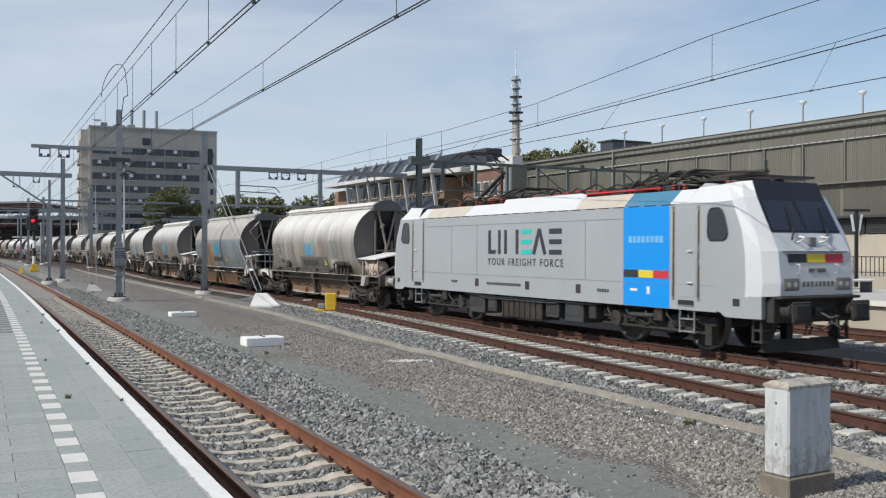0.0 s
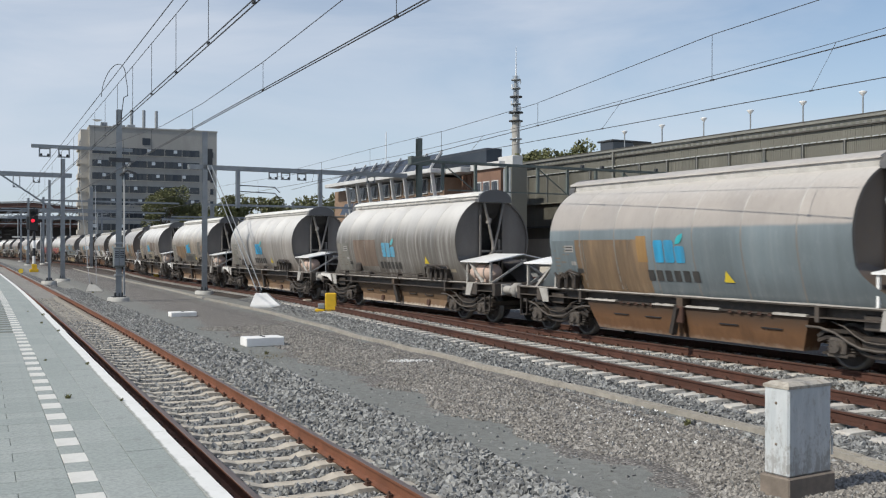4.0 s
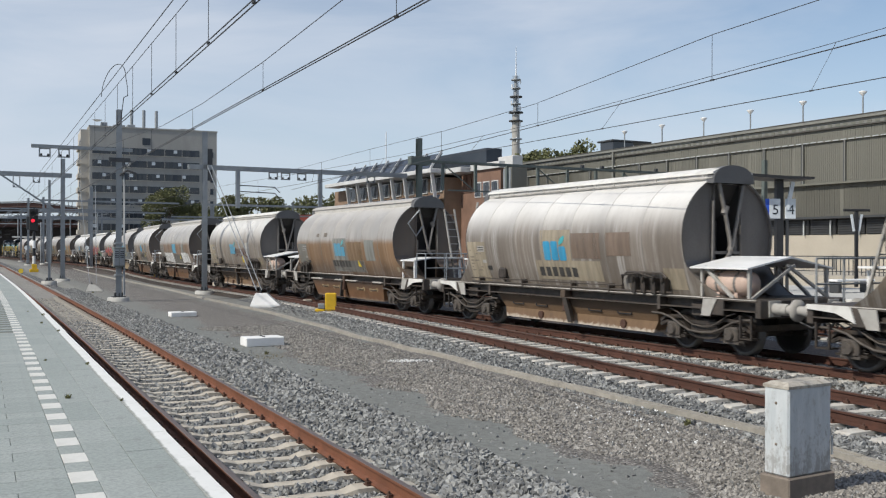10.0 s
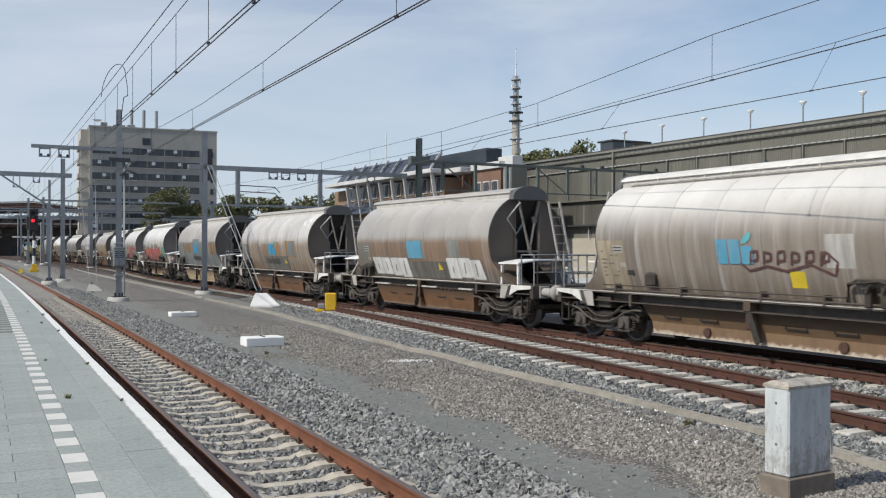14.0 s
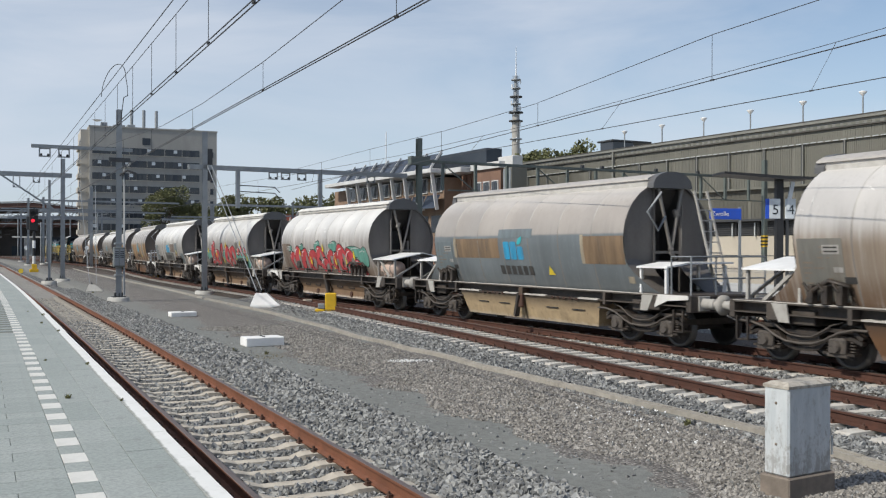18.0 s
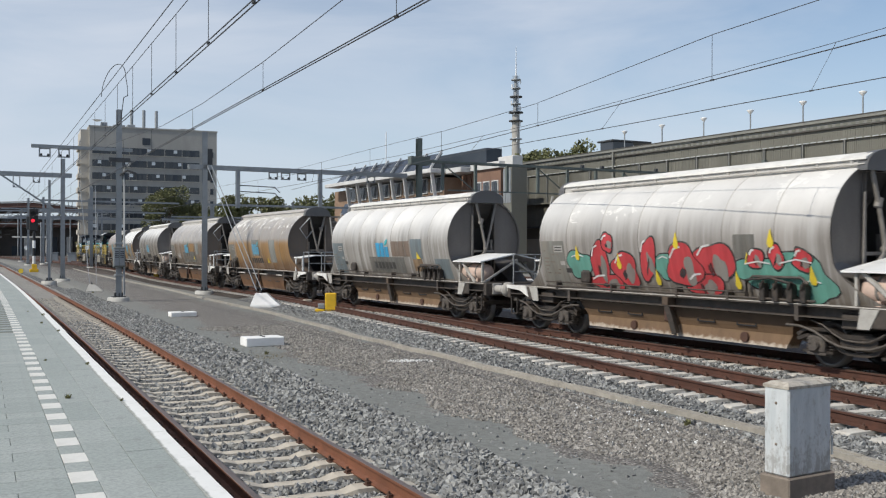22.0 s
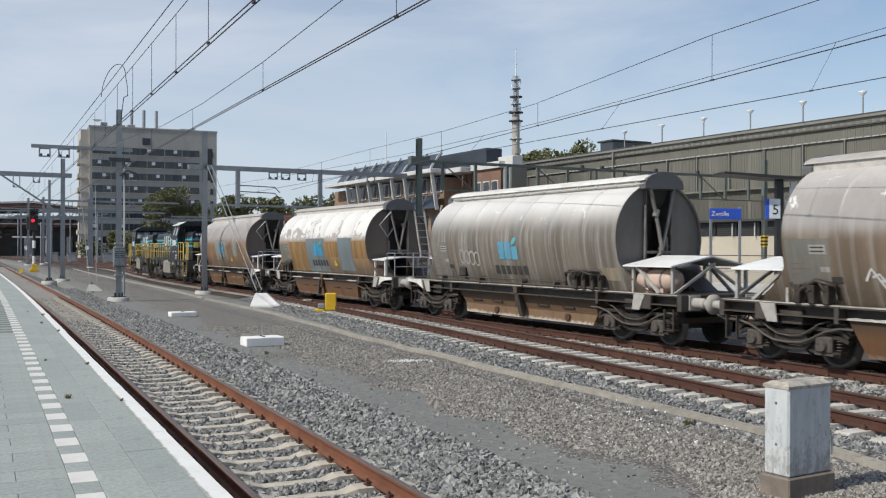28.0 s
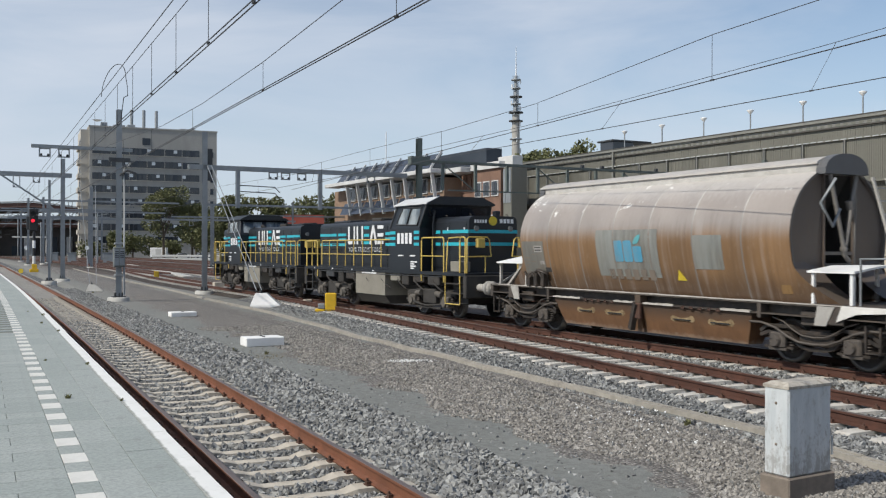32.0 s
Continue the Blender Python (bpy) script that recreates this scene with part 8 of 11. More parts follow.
platform = thing("platform", "pale grey paved station platform with white edge", "platform", PLAT_M, kind="structure")
part("platform_base", long_box(-14, -0.02, 0.60, 0.752), M_["joint"], platform)
part("platform_wall", long_box(-0.35, -0.06, -0.35, 0.60), M_["plat_wall"], platform)
part("platform_fill", long_box(-14, -0.35, -0.35, 0.60), M_["plat_wall"], platform)

# ---------- things in the yard ----------
k = Nodes("cabinet_paint")
sp = k.noise(2.2, 7, k.coords(2.5, 2.5, 0.5), 0.7)
col = k.mix(k.ramp(sp, 0.35, 0.7), (0.44, 0.475, 0.49), (0.62, 0.64, 0.645))
col = k.mix(k.math("MULTIPLY", k.ramp(k.noise(4, 8, k.coords(3, 3, 1.2, (2, 0, 0)), 0.75), 0.54, 0.70), 0.6), col, (0.26, 0.24, 0.21))
sp = k.n("SeparateXYZ")
k.put(k.coords(), sp.inputs[0])
foot = k.n("MapRange")
foot.inputs["From Min"].default_value, foot.inputs["From Max"].default_value = 0.85, 0.2
k.put(sp.outputs[2], foot.inputs["Value"])
peel = k.math("ADD", k.noise(7, 9, k.coords(1.6, 1.6, 0.9, (5, 0, 1)), 0.78), k.math("MULTIPLY", foot.outputs[0], 0.17))
col = k.mix(k.math("MULTIPLY", k.ramp(peel, 0.58, 0.68), 0.6), col, (0.22, 0.20, 0.18))
k.colour(col)
k.bump(k.noise(40, 3), 0.1, 0.01)
M_["cabinet"] = k.surf(0.6)
M_["lichen"] = paint("weathered_lid", (0.50, 0.465, 0.41), 0.9, 0, 0.95, (0.20, 0.165, 0.12), 13, 0.5, 0.25)
M_["plinth"] = paint("plinth_stone", (0.24, 0.20, 0.165), 0.95, 0, 0.6, (0.10, 0.085, 0.07), 7, 0.4, 0.2)
cab_ = thing("relay_cabinet", "weathered white trackside cabinet on a stone plinth", "cabinet", stand(3.78, 10.29, -0.30, 0.555))
part("plinth", Mesh().box(-0.375, 0.375, -0.19, 0.19, -0.05, 0.22, 0.015), M_["plinth"], cab_, "stained grey-brown plinth")
m = Mesh().box(-0.345, 0.345, -0.16, 0.16, 0.22, 1.15, 0.02)
part("body", m, M_["cabinet"], cab_, "peeling white painted body")
m = Mesh()
m.add([(-0.352, -0.167, 1.135), (0.352, -0.167, 1.135), (0.352, 0.167, 1.135), (-0.352, 0.167, 1.135), (-0.352, -0.167, 1.165), (0.352, -0.167, 1.165), (0.352, 0.167, 1.165), (-0.352, 0.167, 1.165), (-0.29, -0.11, 1.20), (0.29, -0.11, 1.20), (0.29, 0.11, 1.20), (-0.29, 0.11, 1.20)],
      [(0, 1, 5, 4), (1, 2, 6, 5), (2, 3, 7, 6), (3, 0, 4, 7), (4, 5, 9, 8), (5, 6, 10, 9), (6, 7, 11, 10), (7, 4, 8, 11), (8, 9, 10, 11)])
part("lid", m, M_["lichen"], cab_, "lichen-stained hipped lid")
for z in (0.55, 0.98):
    part("lock", Mesh().lathe([(0, -0.012), (0.012, -0.010), (0.016, 0.0)], (-0.345, 0.0, z), "x", 10), M_["plinth"], cab_)
part("hinge", Mesh().cyl((0.348, -0.165, 0.4), (0.348, -0.165, 0.6), 0.012, n=8), M_["cabinet"], cab_)


def cover_slab(x, y, w, d, h, yaw):
    m = Mesh().box(-w / 2, w / 2, -d / 2, d / 2, 0, h, 0.02)
    ob = thing("cover_slab", "white-painted concrete cable-pit slab", "slab", stand(x, y, -0.30, yaw), group="white cable-pit slabs")
    part("slab", m, M_["whiteblock"], ob)
    part("lifting_ring", Mesh().lathe([(0.03, 0), (0.045, 0.012), (0.03, 0.024)], (w * 0.2, 0, h), "z", 10), M_["darksteel"], ob)
    part("lifting_ring", Mesh().lathe([(0.03, 0), (0.045, 0.012), (0.03, 0.024)], (-w * 0.2, 0, h), "z", 10), M_["darksteel"], ob)


cover_slab(-4.80, 25.72, 0.62, 1.03, 0.24, -1.1)
cover_slab(-9.85, 36.6, 0.55, 0.97, 0.18, -1.1)


def anchor_block(x, y, s, yaw, mat_, label):
    ob = thing("anchor_block", label, "anchor block", stand(x, y, -0.32, yaw), group="anchor blocks")
    m = Mesh()
    m.add([(-0.65, -0.5, 0), (0.65, -0.5, 0), (0.65, 0.5, 0), (-0.65, 0.5, 0), (-0.65, -0.5, 0.10), (0.65, -0.5, 0.10), (0.65, 0.5, 0.10), (-0.65, 0.5, 0.10), (-0.45, -0.22, 0.62), (0.05, -0.22, 0.62), (0.05, 0.22, 0.62), (-0.45, 0.22, 0.62)],
          [(0, 1, 5, 4), (1, 2, 6, 5), (2, 3, 7, 6), (3, 0, 4, 7), (4, 5, 9, 8), (5, 6, 10, 9), (6, 7, 11, 10), (7, 4, 8, 11), (8, 9, 10, 11), (3, 2, 1, 0)])
    m.v = [tuple(c * s for c in v) for v in m.v]
    part("block", m, mat_, ob)
    part("anchor_eye", Mesh().cyl((-0.2 * s, 0, 0.6 * s), (-0.25 * s, 0, 0.78 * s), 0.04, n=8), M_["darksteel"], ob)
    return ob


anchor_block(-7.85, 42.9, 1.0, 0.1, M_["whiteblock"], "white-painted sloped concrete anchor block")
anchor_block(-20.6, 57.2, 0.72, 0.3, M_["pale_foot"], "pale grey concrete anchor block with stay wires")


def point_box(x, y, s, yaw):
    ob = thing("track_equipment_box", "yellow trackside box with grey housing beside it", "equipment box", stand(x, y, -0.30, yaw), group="yellow track boxes")
    part("post", Mesh().box(-0.22 * s, 0.22 * s, -0.2 * s, 0.2 * s, 0, 0.82 * s, 0.03), M_["yellow"], ob, "yellow box")
    part("band", Mesh().box(-0.225 * s, 0.225 * s, -0.205 * s, 0.205 * s, 0.14 * s, 0.17 * s), M_["black"], ob)
    part("housing", Mesh().box(-0.50 * s, -0.23 * s, -0.2 * s, 0.2 * s, 0.20 * s, 0.40 * s, 0.03), M_["galv"], ob, "grey lidded housing")
    part("foot", Mesh().box(-0.62 * s, -0.23 * s, -0.2 * s, 0.2 * s, 0.0, 0.20 * s, 0.04), M_["yellow"], ob)
    part("hose", Mesh().tube([(0.2 * s, 0, 0.1), (0.45 * s, 0.1, 0.03), (0.7 * s, 0.3, 0.02)], 0.03), M_["black"], ob)


point_box(-4.45, 38.4, 1.0, 0.1)
point_box(-23.4, 79.0, 0.85, 0.1)

# cable duct of concrete lids, winding along the yard
duct_line = [(15.79, 125.75), (14.6, 104.0), (13.75, 84.6), (13.1, 60.1), (12.3, 47.0), (11.98, 37.0), (11.35, 29.0), (10.95, 25.6), (11.02, 23.8), (10.76, 22.1), (10.86, 21.3), (10.78, 19.8), (10.57, 18.0), (10.61, 17.0),
             (10.50, 15.3), (10.54, 14.0), (10.40, 12.5), (10.30, 9.8), (10.11, 8.4), (9.85, 7.4), (9.6, 4.0), (9.4, 0.0)]
M_["duct"] = paint("duct_concrete", (0.345, 0.322, 0.28), 0.95, 0, 0.65, (0.19, 0.17, 0.15), 7, 0.35, 0.2)
dp = [yard(a, b, -0.30) for a, b in duct_line][::-1]
acc = np.concatenate([[0], np.cumsum([(q - p).length for p, q in zip(dp[:-1], dp[1:])])])


def duct_at(s):
    return Vector((float(np.interp(s, acc, [p.x for p in dp])) + 0.02 * math.sin(s * 0.7), float(np.interp(s, acc, [p.y for p in dp])) + 0.02 * math.sin(s * 1.3), -0.30))


duct = thing("cable_duct", "sun-bleached concrete cable duct winding through gravel", "cable duct", kind="structure")
M_rand = random.Random(4)
s_ = 0.0
while s_ < acc[-1] - 3.0:
    step_ = 1.0 if s_ < 45 else 3.0
    p, q = duct_at(s_), duct_at(s_ + step_ * 1.0)
    d = (q - p).normalized()
    n_d = Vector((-d.y, d.x, 0))
    for o, wd, up_ in ((-0.038, 0.062, 0.04), (0.038, 0.062, 0.03)):
        me = Mesh().beam(p + n_d * o + Vector((0, 0, up_ + M_rand.uniform(0, 0.012))), q + n_d * o + Vector((0, 0, up_ + M_rand.uniform(0, 0.012))), wd, 0.09)
        part("duct_lid", me, M_["duct"], duct)
    s_ += step_

# ---------- masts and overhead line ----------
def mast(x, y, h, w=0.24, base=True, mat_="galv", label="grey steel overhead-line mast", yaw=YAW):
    ob = thing("overhead_mast", label, "mast", stand(x, y, -0.30, yaw), group="overhead-line masts")
    m = Mesh()
    t = 0.016 if w > 0.2 else 0.012
    m.box(-w / 2, w / 2, -w / 2, -w / 2 + t, 0.0, h).box(-w / 2, w / 2, w / 2 - t, w / 2, 0.0, h).box(-t / 2, t / 2, -w / 2 + t, w / 2 - t, 0.0, h)
    part("column", m, M_[mat_], ob)
    if base:
        part("footing", Mesh().lathe([(0.0, 0.20), (0.46, 0.20), (0.52, 0.16), (0.54, -0.2)], (0, 0, 0), "z", 20), M_["pale_foot"], ob, "round concrete footing")
        part("base_plate", Mesh().box(-0.30, 0.30, -0.30, 0.30, 0.20, 0.24).box(-0.2, 0.2, -0.02, 0.02, 0.24, 0.42).box(-0.02, 0.02, -0.2, 0.2, 0.24, 0.42), M_["darksteel"], ob)
    return ob


def arm(ob, z, x0, x1, sec=0.16, mat_="galv", name="cross_beam"):
    """A beam square to the tracks from the mast, of two channels with links."""
    m = Mesh()
    m.box(x0, x1, -sec / 2, -sec / 2 + 0.03, z - sec / 2, z + sec / 2).box(x0, x1, sec / 2 - 0.03, sec / 2, z - sec / 2, z + sec / 2)
    n = max(2, int(abs(x1 - x0) / 0.9))
    for q in range(n + 1):
        x = x0 + (x1 - x0) * q / n
        m.box(x - 0.04, x + 0.04, -sec / 2 + 0.03, sec / 2 - 0.03, z - sec / 2, z + sec / 2)
    return part(name, m, M_[mat_], ob)


def hanger(ob, x, z, drop=0.42, w=0.46, mat_="galv"):
    """A hanging frame with two insulators."""
    m = Mesh()
    for dx in (-w / 2, w / 2):
        m.beam((x + dx, 0, z), (x + dx, 0, z - drop), 0.06)
    m.beam((x - w / 2 - 0.03, 0, z - drop), (x + w / 2 + 0.03, 0, z - drop), 0.06)
    m.beam((x - w / 2 - 0.03, 0, z - 0.06), (x + w / 2 + 0.03, 0, z - 0.06), 0.05)
    h_ = part("hanger", m, M_[mat_], ob)
    for dx in (-w / 3, w / 3):
        mi = Mesh()
        for q in range(2):
            mi.lathe([(0.03, 0), (0.07, 0.03), (0.03, 0.06)], (x + dx, 0, z - drop + 0.02 + q * 0.05), "z", 8)
        part("insulator", mi, M_["black"], h_)


mA = mast(-15.75, 46.96, 9.3)
arm(mA, 7.35, -3.9, 0.6)
hanger(mA, -3.35, 7.3)
hanger(mA, -2.5, 7.3)
bx_ = part("switch_box", Mesh().box(-0.30, 0.24, -0.40, -0.12, 1.66, 2.62, 0.03), M_["box_grey"], mA, "grey-green equipment box")
for q in range(2):
    part("door", Mesh().box(-0.27 + q * 0.25, -0.04 + q * 0.25, -0.415, -0.395, 1.74, 2.52, 0.006), M_["galv"], bx_)
    for z in range(4):
        part("louvre", Mesh().box(-0.24 + q * 0.25, -0.07 + q * 0.25, -0.422, -0.41, 2.12 + z * 0.09, 2.16 + z * 0.09), M_["darksteel"], bx_)
part("clamp", Mesh().box(-0.20, 0.20, -0.16, 0.16, 1.20, 1.30, 0.02), M_["galv"], mA)
part("clamp", Mesh().box(-0.20, 0.20, -0.16, 0.16, 2.75, 2.85, 0.02), M_["galv"], mA)
part("cable_pipe", Mesh().tube([(0.22, -0.18, 0.3), (0.22, -0.18, 6.4), (0.5, -0.18, 6.7)], 0.05), M_["galv"], mA)
part("disconnector", Mesh().tube([(0.0, -0.2, 6.1), (0.35, -0.3, 6.35), (0.75, -0.3, 6.2), (0.8, -0.3, 5.9)], 0.06), M_["darksteel"], mA)
part("stay_bracket", Mesh().box(-0.5, 0.5, -0.2, -0.12, 6.75, 6.95), M_["darksteel"], mA)

mB = mast(-13.44, 54.5, 9.15, 0.26)
arm(mB, 7.15, -0.9, 12.6, 0.26)
for x in (1.9, 6.9):
    part("beam_post", Mesh().beam((x, 0, 7.1), (x, 0, 4.9), 0.22), M_["galv"], mB)
arm(mB, 5.05, 0.0, 12.0, 0.12)
for x in (4.0, 4.75, 5.75, 10.2):
    hanger(mB, x, 7.05, 0.42, 0.5)
for z in (6.2, 5.85):
    part("registration_arm", Mesh().tube([(2.0, 0, z), (4.1, 0, z - 0.05), (4.4, 0, z - 0.35)], 0.03), M_["darksteel"], mB)
part("pulley_frame", Mesh().box(0.14, 0.42, -0.1, 0.1, 6.4, 8.2, 0.02), M_["darksteel"], mB)

mC = mast(-1.45, 57.9, 9.2, 0.30, mat_="greensteel", label="green-grey steel mast of a wide gantry")
arm(mC, 7.85, -0.6, 0.6, 0.5, "greensteel", "mast_head")
# the long truss of the gantry
truss = Mesh()
T0, T1_ = 0.0, 28.9
for y in (-0.2, 0.2):
    truss.box(T0, T1_, y - 0.04, y + 0.04, 7.78, 7.92)
for q in range(12):
    x = 1.6 + q * 2.3
    truss.beam((x, 0, 7.8), (x, 0, 6.15), 0.16)
    if q % 3 == 0:
        truss.beam((x, 0, 7.75), (x + 2.2, 0, 6.2), 0.06)
truss.box(2.0, 28.3, -0.05, 0.05, 6.12, 6.20)
part("gantry_truss", truss, M_["greensteel"], mC)
for x in (12.0, 13.6, 18.2, 22.0):
    part("beam_lamp", Mesh().box(x - 0.12, x + 0.12, -0.1, 0.1, 7.92, 8.12, 0.02), M_["darksteel"], mC)
part("far_column", Mesh().box(28.35, 28.65, -0.15, 0.15, 0, 9.2), M_["greensteel"], mC)
part("hazard_band", Mesh().box(28.33, 28.67, -0.17, 0.17, 2.8, 3.65), M_["yellow"], mC, "yellow and black marking")
for q in range(3):
    part("hazard_stripe", Mesh().box(28.32, 28.68, -0.18, 0.18, 2.9 + q * 0.26, 3.02 + q * 0.26), M_["black"], mC)

mD = mast(-29.5, 75.0, 9.5, 0.30)
arm(mD, 8.2, -9.0, 0.6, 0.34)
hanger(mD, -3.3, 8.1, 0.9)
hanger(mD, -1.9, 8.1, 0.5)
part("beam_strut", Mesh().beam((-0.1, 0, 5.2), (-4.4, 0, 8.1), 0.12), M_["galv"], mD)
for x, y, h, w in ((-61.0, 142.2, 9.9, 0.28), (-44.6, 122.6, 10.4, 0.35), (-62.0, 150.0, 10.5, 0.3), (-75.0, 184.0, 10.5, 0.3), (-52.0, 142.0, 9.8, 0.26), (-65.5, 160.0, 9.5, 0.24), (-29.0, 121.0, 8.0, 0.22), (-28.5, 70.0, 7.5, 0.16), (-33.5, 141.0, 9.0, 0.2), (-21.0, 135.0, 9.0, 0.22), (-79.0, 181.0, 10.0, 0.3), (-66.0, 187.0, 10.0, 0.3)):
    ob = mast(x, y, h, w)
    if y > 100:
        arm(ob, h - 1.9, -6.0, 11.0, 0.22)
        hanger(ob, -2.5, h - 2.0, 0.6)
        hanger(ob, 5.0, h - 2.0, 0.6)
    else:
        arm(ob, h - 2.2, -0.6, 0.6, 0.16)

# stay wires from the mast to its anchor
for dx in (-0.12, 0.12):
    thing("stay_wire", "thin steel stay wire to an anchor block", "stay wire", group="stay wires", mesh=Mesh().tube([(-13.1 + dx, 54.2, 6.9), (-8.15 + dx, 42.9, 0.42)], 0.022), mats=M_["galv"])
for dx in (-0.2, 0.2):
    thing("stay_wire", "thin steel stay wire to an anchor block", "stay wire", group="stay wires", mesh=Mesh().tube([(-20.85 + dx, 57.6, 0.2), (-28.3 + dx * 3, 77.0, 7.2)], 0.018), mats=M_["galv"])


def catenary(pts_c, pts_m, drops, label, r=0.010, double=False):
    """A contact wire, the messenger wire above it, and droppers between."""
    ob = thing("overhead_wire", label, "overhead wire", group="overhead wires")
    c0, c1 = (Vector(p) for p in pts_c)
    mp = [Vector(p) for p in pts_m]
    off = Vector((0.03, 0.02, 0))
    for o in ((-off, off) if double else (Vector(),)):
        part("contact_wire", Mesh().tube([c0 + o, c1 + o], r, 5), M_["wire"], ob)
    n = 12
    mid = [p + (q - p) * (i / n) for p, q in zip(mp[:-1], mp[1:]) for i in range(n)] + [mp[-1]]
    part("messenger_wire", Mesh().tube(mid, r * 0.75, 5), M_["wire"], ob)
    along = (c1 - c0).normalized()
    ts = [(p - c0).dot(along) for p in mid]
    for t in drops:
        a = c0 + (c1 - c0) * t
        q = (a - c0).dot(along)
        b = Vector([float(np.interp(q, ts, [p[j] for p in mid])) for j in range(3)])
        d = part("dropper", Mesh().tube([a, b], 0.0055, 4), M_["wire"], ob)
        part("clamp", Mesh().beam(a - (c1 - c0).normalized() * 0.05, a + (c1 - c0).normalized() * 0.05, 0.028), M_["darksteel"], d)
    return ob


wire_line = Line(-6.23, 20, [-40, 200], [0.4456, 0.4456], -40, 200)


def over(line, s, w, z):
    return line.at(s, w, z)


catenary((over(wire_line, -34, 0, 5.28), over(wire_line, 160, 0.0, 5.35)), (over(wire_line, -34, 0, 6.3), over(wire_line, 160, 0, 6.2)),
         [0.115 + 0.0135 * i for i in range(9)] + [0.26 + 0.03 * i for i in range(14)], "double contact wire with droppers over the platform track", 0.010, True)
thing("feeder_wire", "single feeder wire beside the overhead line", "overhead wire", group="overhead wires", mesh=Mesh().tube([over(wire_line, -34, 0.0, 6.6), over(wire_line, 160, 0.0, 6.55)], 0.010, 5), mats=M_["wire"])
thing("wire_jumper", "looped jumper cable between overhead wires", "cable", mesh=Mesh().tube([over(wire_line, 5.45 + 2.55 * math.cos(a_ * math.pi / 14), 0.05, 6.40 + 0.14 * math.cos(a_ * math.pi / 14) + 0.55 * math.sin(a_ * math.pi / 14)) for a_ in range(15)] + [ over(wire_line, 2.3, 0.0, 6.0), over(wire_line, 2.2, 0.0, 5.75), over(wire_line, 2.9, 0.0, 5.8), over(wire_line, 3.4, 0.0, 5.3)], 0.010, 5), mats=M_["wire"])
d2 = Vector((-5.9, 12.2, 0)).normalized()
b2 = Vector((-0.26, 12.9, 0))
catenary((b2 - d2 * 24 + Vector((0, 0, 5.6)), b2 + d2 * 130 + Vector((0, 0, 5.5))), [b2 + d2 * s + Vector((0, 0, z)) for s, z in ((-24, 7.5), (-8, 6.8), (3.2, 6.34), (8.1, 6.16), (14, 6.1), (20, 6.2), (34, 6.9), (46, 6.4), (60, 6.2), (130, 6.3))],
         [0.116, 0.162, 0.208, 0.255, 0.30, 0.345, 0.39, 0.5, 0.6], "twisted double overhead wire above the yard", 0.011, True)
sc0, sc1 = Vector((6.20, 13.56, 5.3)), Vector((1.83, 24.84, 5.3))
sm0, sm1 = Vector((5.69, 14.8, 6.1)), Vector((1.82, 26.8, 6.1))
catenary((sc0 - (sc1 - sc0) * 2.0, sc0 + (sc1 - sc0) * 3.2), [sc0 + (sc1 - sc0) * s + Vector((0, 0, z)) for s, z in ((-2.0, 1.6), (0.1, 0.80), (0.32, 0.81), (0.9, 0.55), (1.4, 0.58), (2.2, 0.8), (3.2, 1.0))],
         [0.30, 0.447, 0.556, 0.66, 0.78, 0.9], "overhead wire over the siding", 0.010)
catenary((over(main_line, -50, 0, 5.5), over(main_line, 60, 0, 5.42)), [over(main_line, s_, 0.0, z_) for s_, z_ in ((-50, 8.5), (-10, 6.95), (0, 6.49), (10, 6.13), (20, 5.92), (30, 5.95), (45, 6.15), (60, 6.2))],
         [0.36, 0.451, 0.514, 0.58, 0.65, 0.72, 0.8, 0.9], "overhead wire over the main track", 0.010)
catenary((over(main_line, 60, 0, 5.42), over(main_line, 260, 0, 5.42)), (over(main_line, 60, 0.0, 6.2), over(main_line, 260, 0, 6.2)),
         [0.05 + 0.06 * i for i in range(15)], "overhead wire over the far main track", 0.012)

# ---------- signal ----------
k = Nodes("signal_red")
k.b.inputs["Base Color"].default_value = (0.6, 0.01, 0.01, 1)
k.b.inputs["Emission Color"].default_value = (1.0, 0.02, 0.05, 1)
k.b.inputs["Emission Strength"].default_value = 1.3
M_["signal_red"] = k.surf(0.3)
sg = thing("railway_signal", "red railway signal on a striped post", "signal", stand(-43.4, 102.6, -0.30, 0.4))
part("post", Mesh().cyl((0, 0, 0), (0, 0, 6.9), 0.10, n=10), M_["darksteel"], sg)
for q in range(4):
    part("band", Mesh().cyl((0, 0, 0.90 + q * 0.82), (0, 0, 1.72 + q * 0.82), 0.15, n=12), M_["black" if q % 2 else "white"], sg)
part("head", Mesh().box(-0.48, 0.40, -0.15, 0.15, 4.35, 6.75, 0.08), M_["black"], sg, "black signal head")
part("back_board", Mesh().box(-0.75, -0.45, -0.06, 0.06, 4.5, 5.9, 0.03), M_["darksteel"], sg)
for z in (5.46, 6.25):
    part("hood", Mesh().cyl((-0.1, -0.15, z), (-0.1, -0.5, z), 0.20, n=14, cap=False), M_["black"], sg)
part("red_light", Mesh().cyl((-0.1, -0.16, 5.46), (-0.1, -0.20, 5.46), 0.18, n=14), M_["signal_red"], sg, "lit red light")
part("footing", Mesh().box(-0.45, 0.45, -0.4, 0.4, 0, 0.35, 0.05), M_["yellow"], sg)
part("bracket", Mesh().box(-0.22, 0.30, -0.25, 0.25, 0.35, 0.85, 0.04), M_["yellow"], sg)


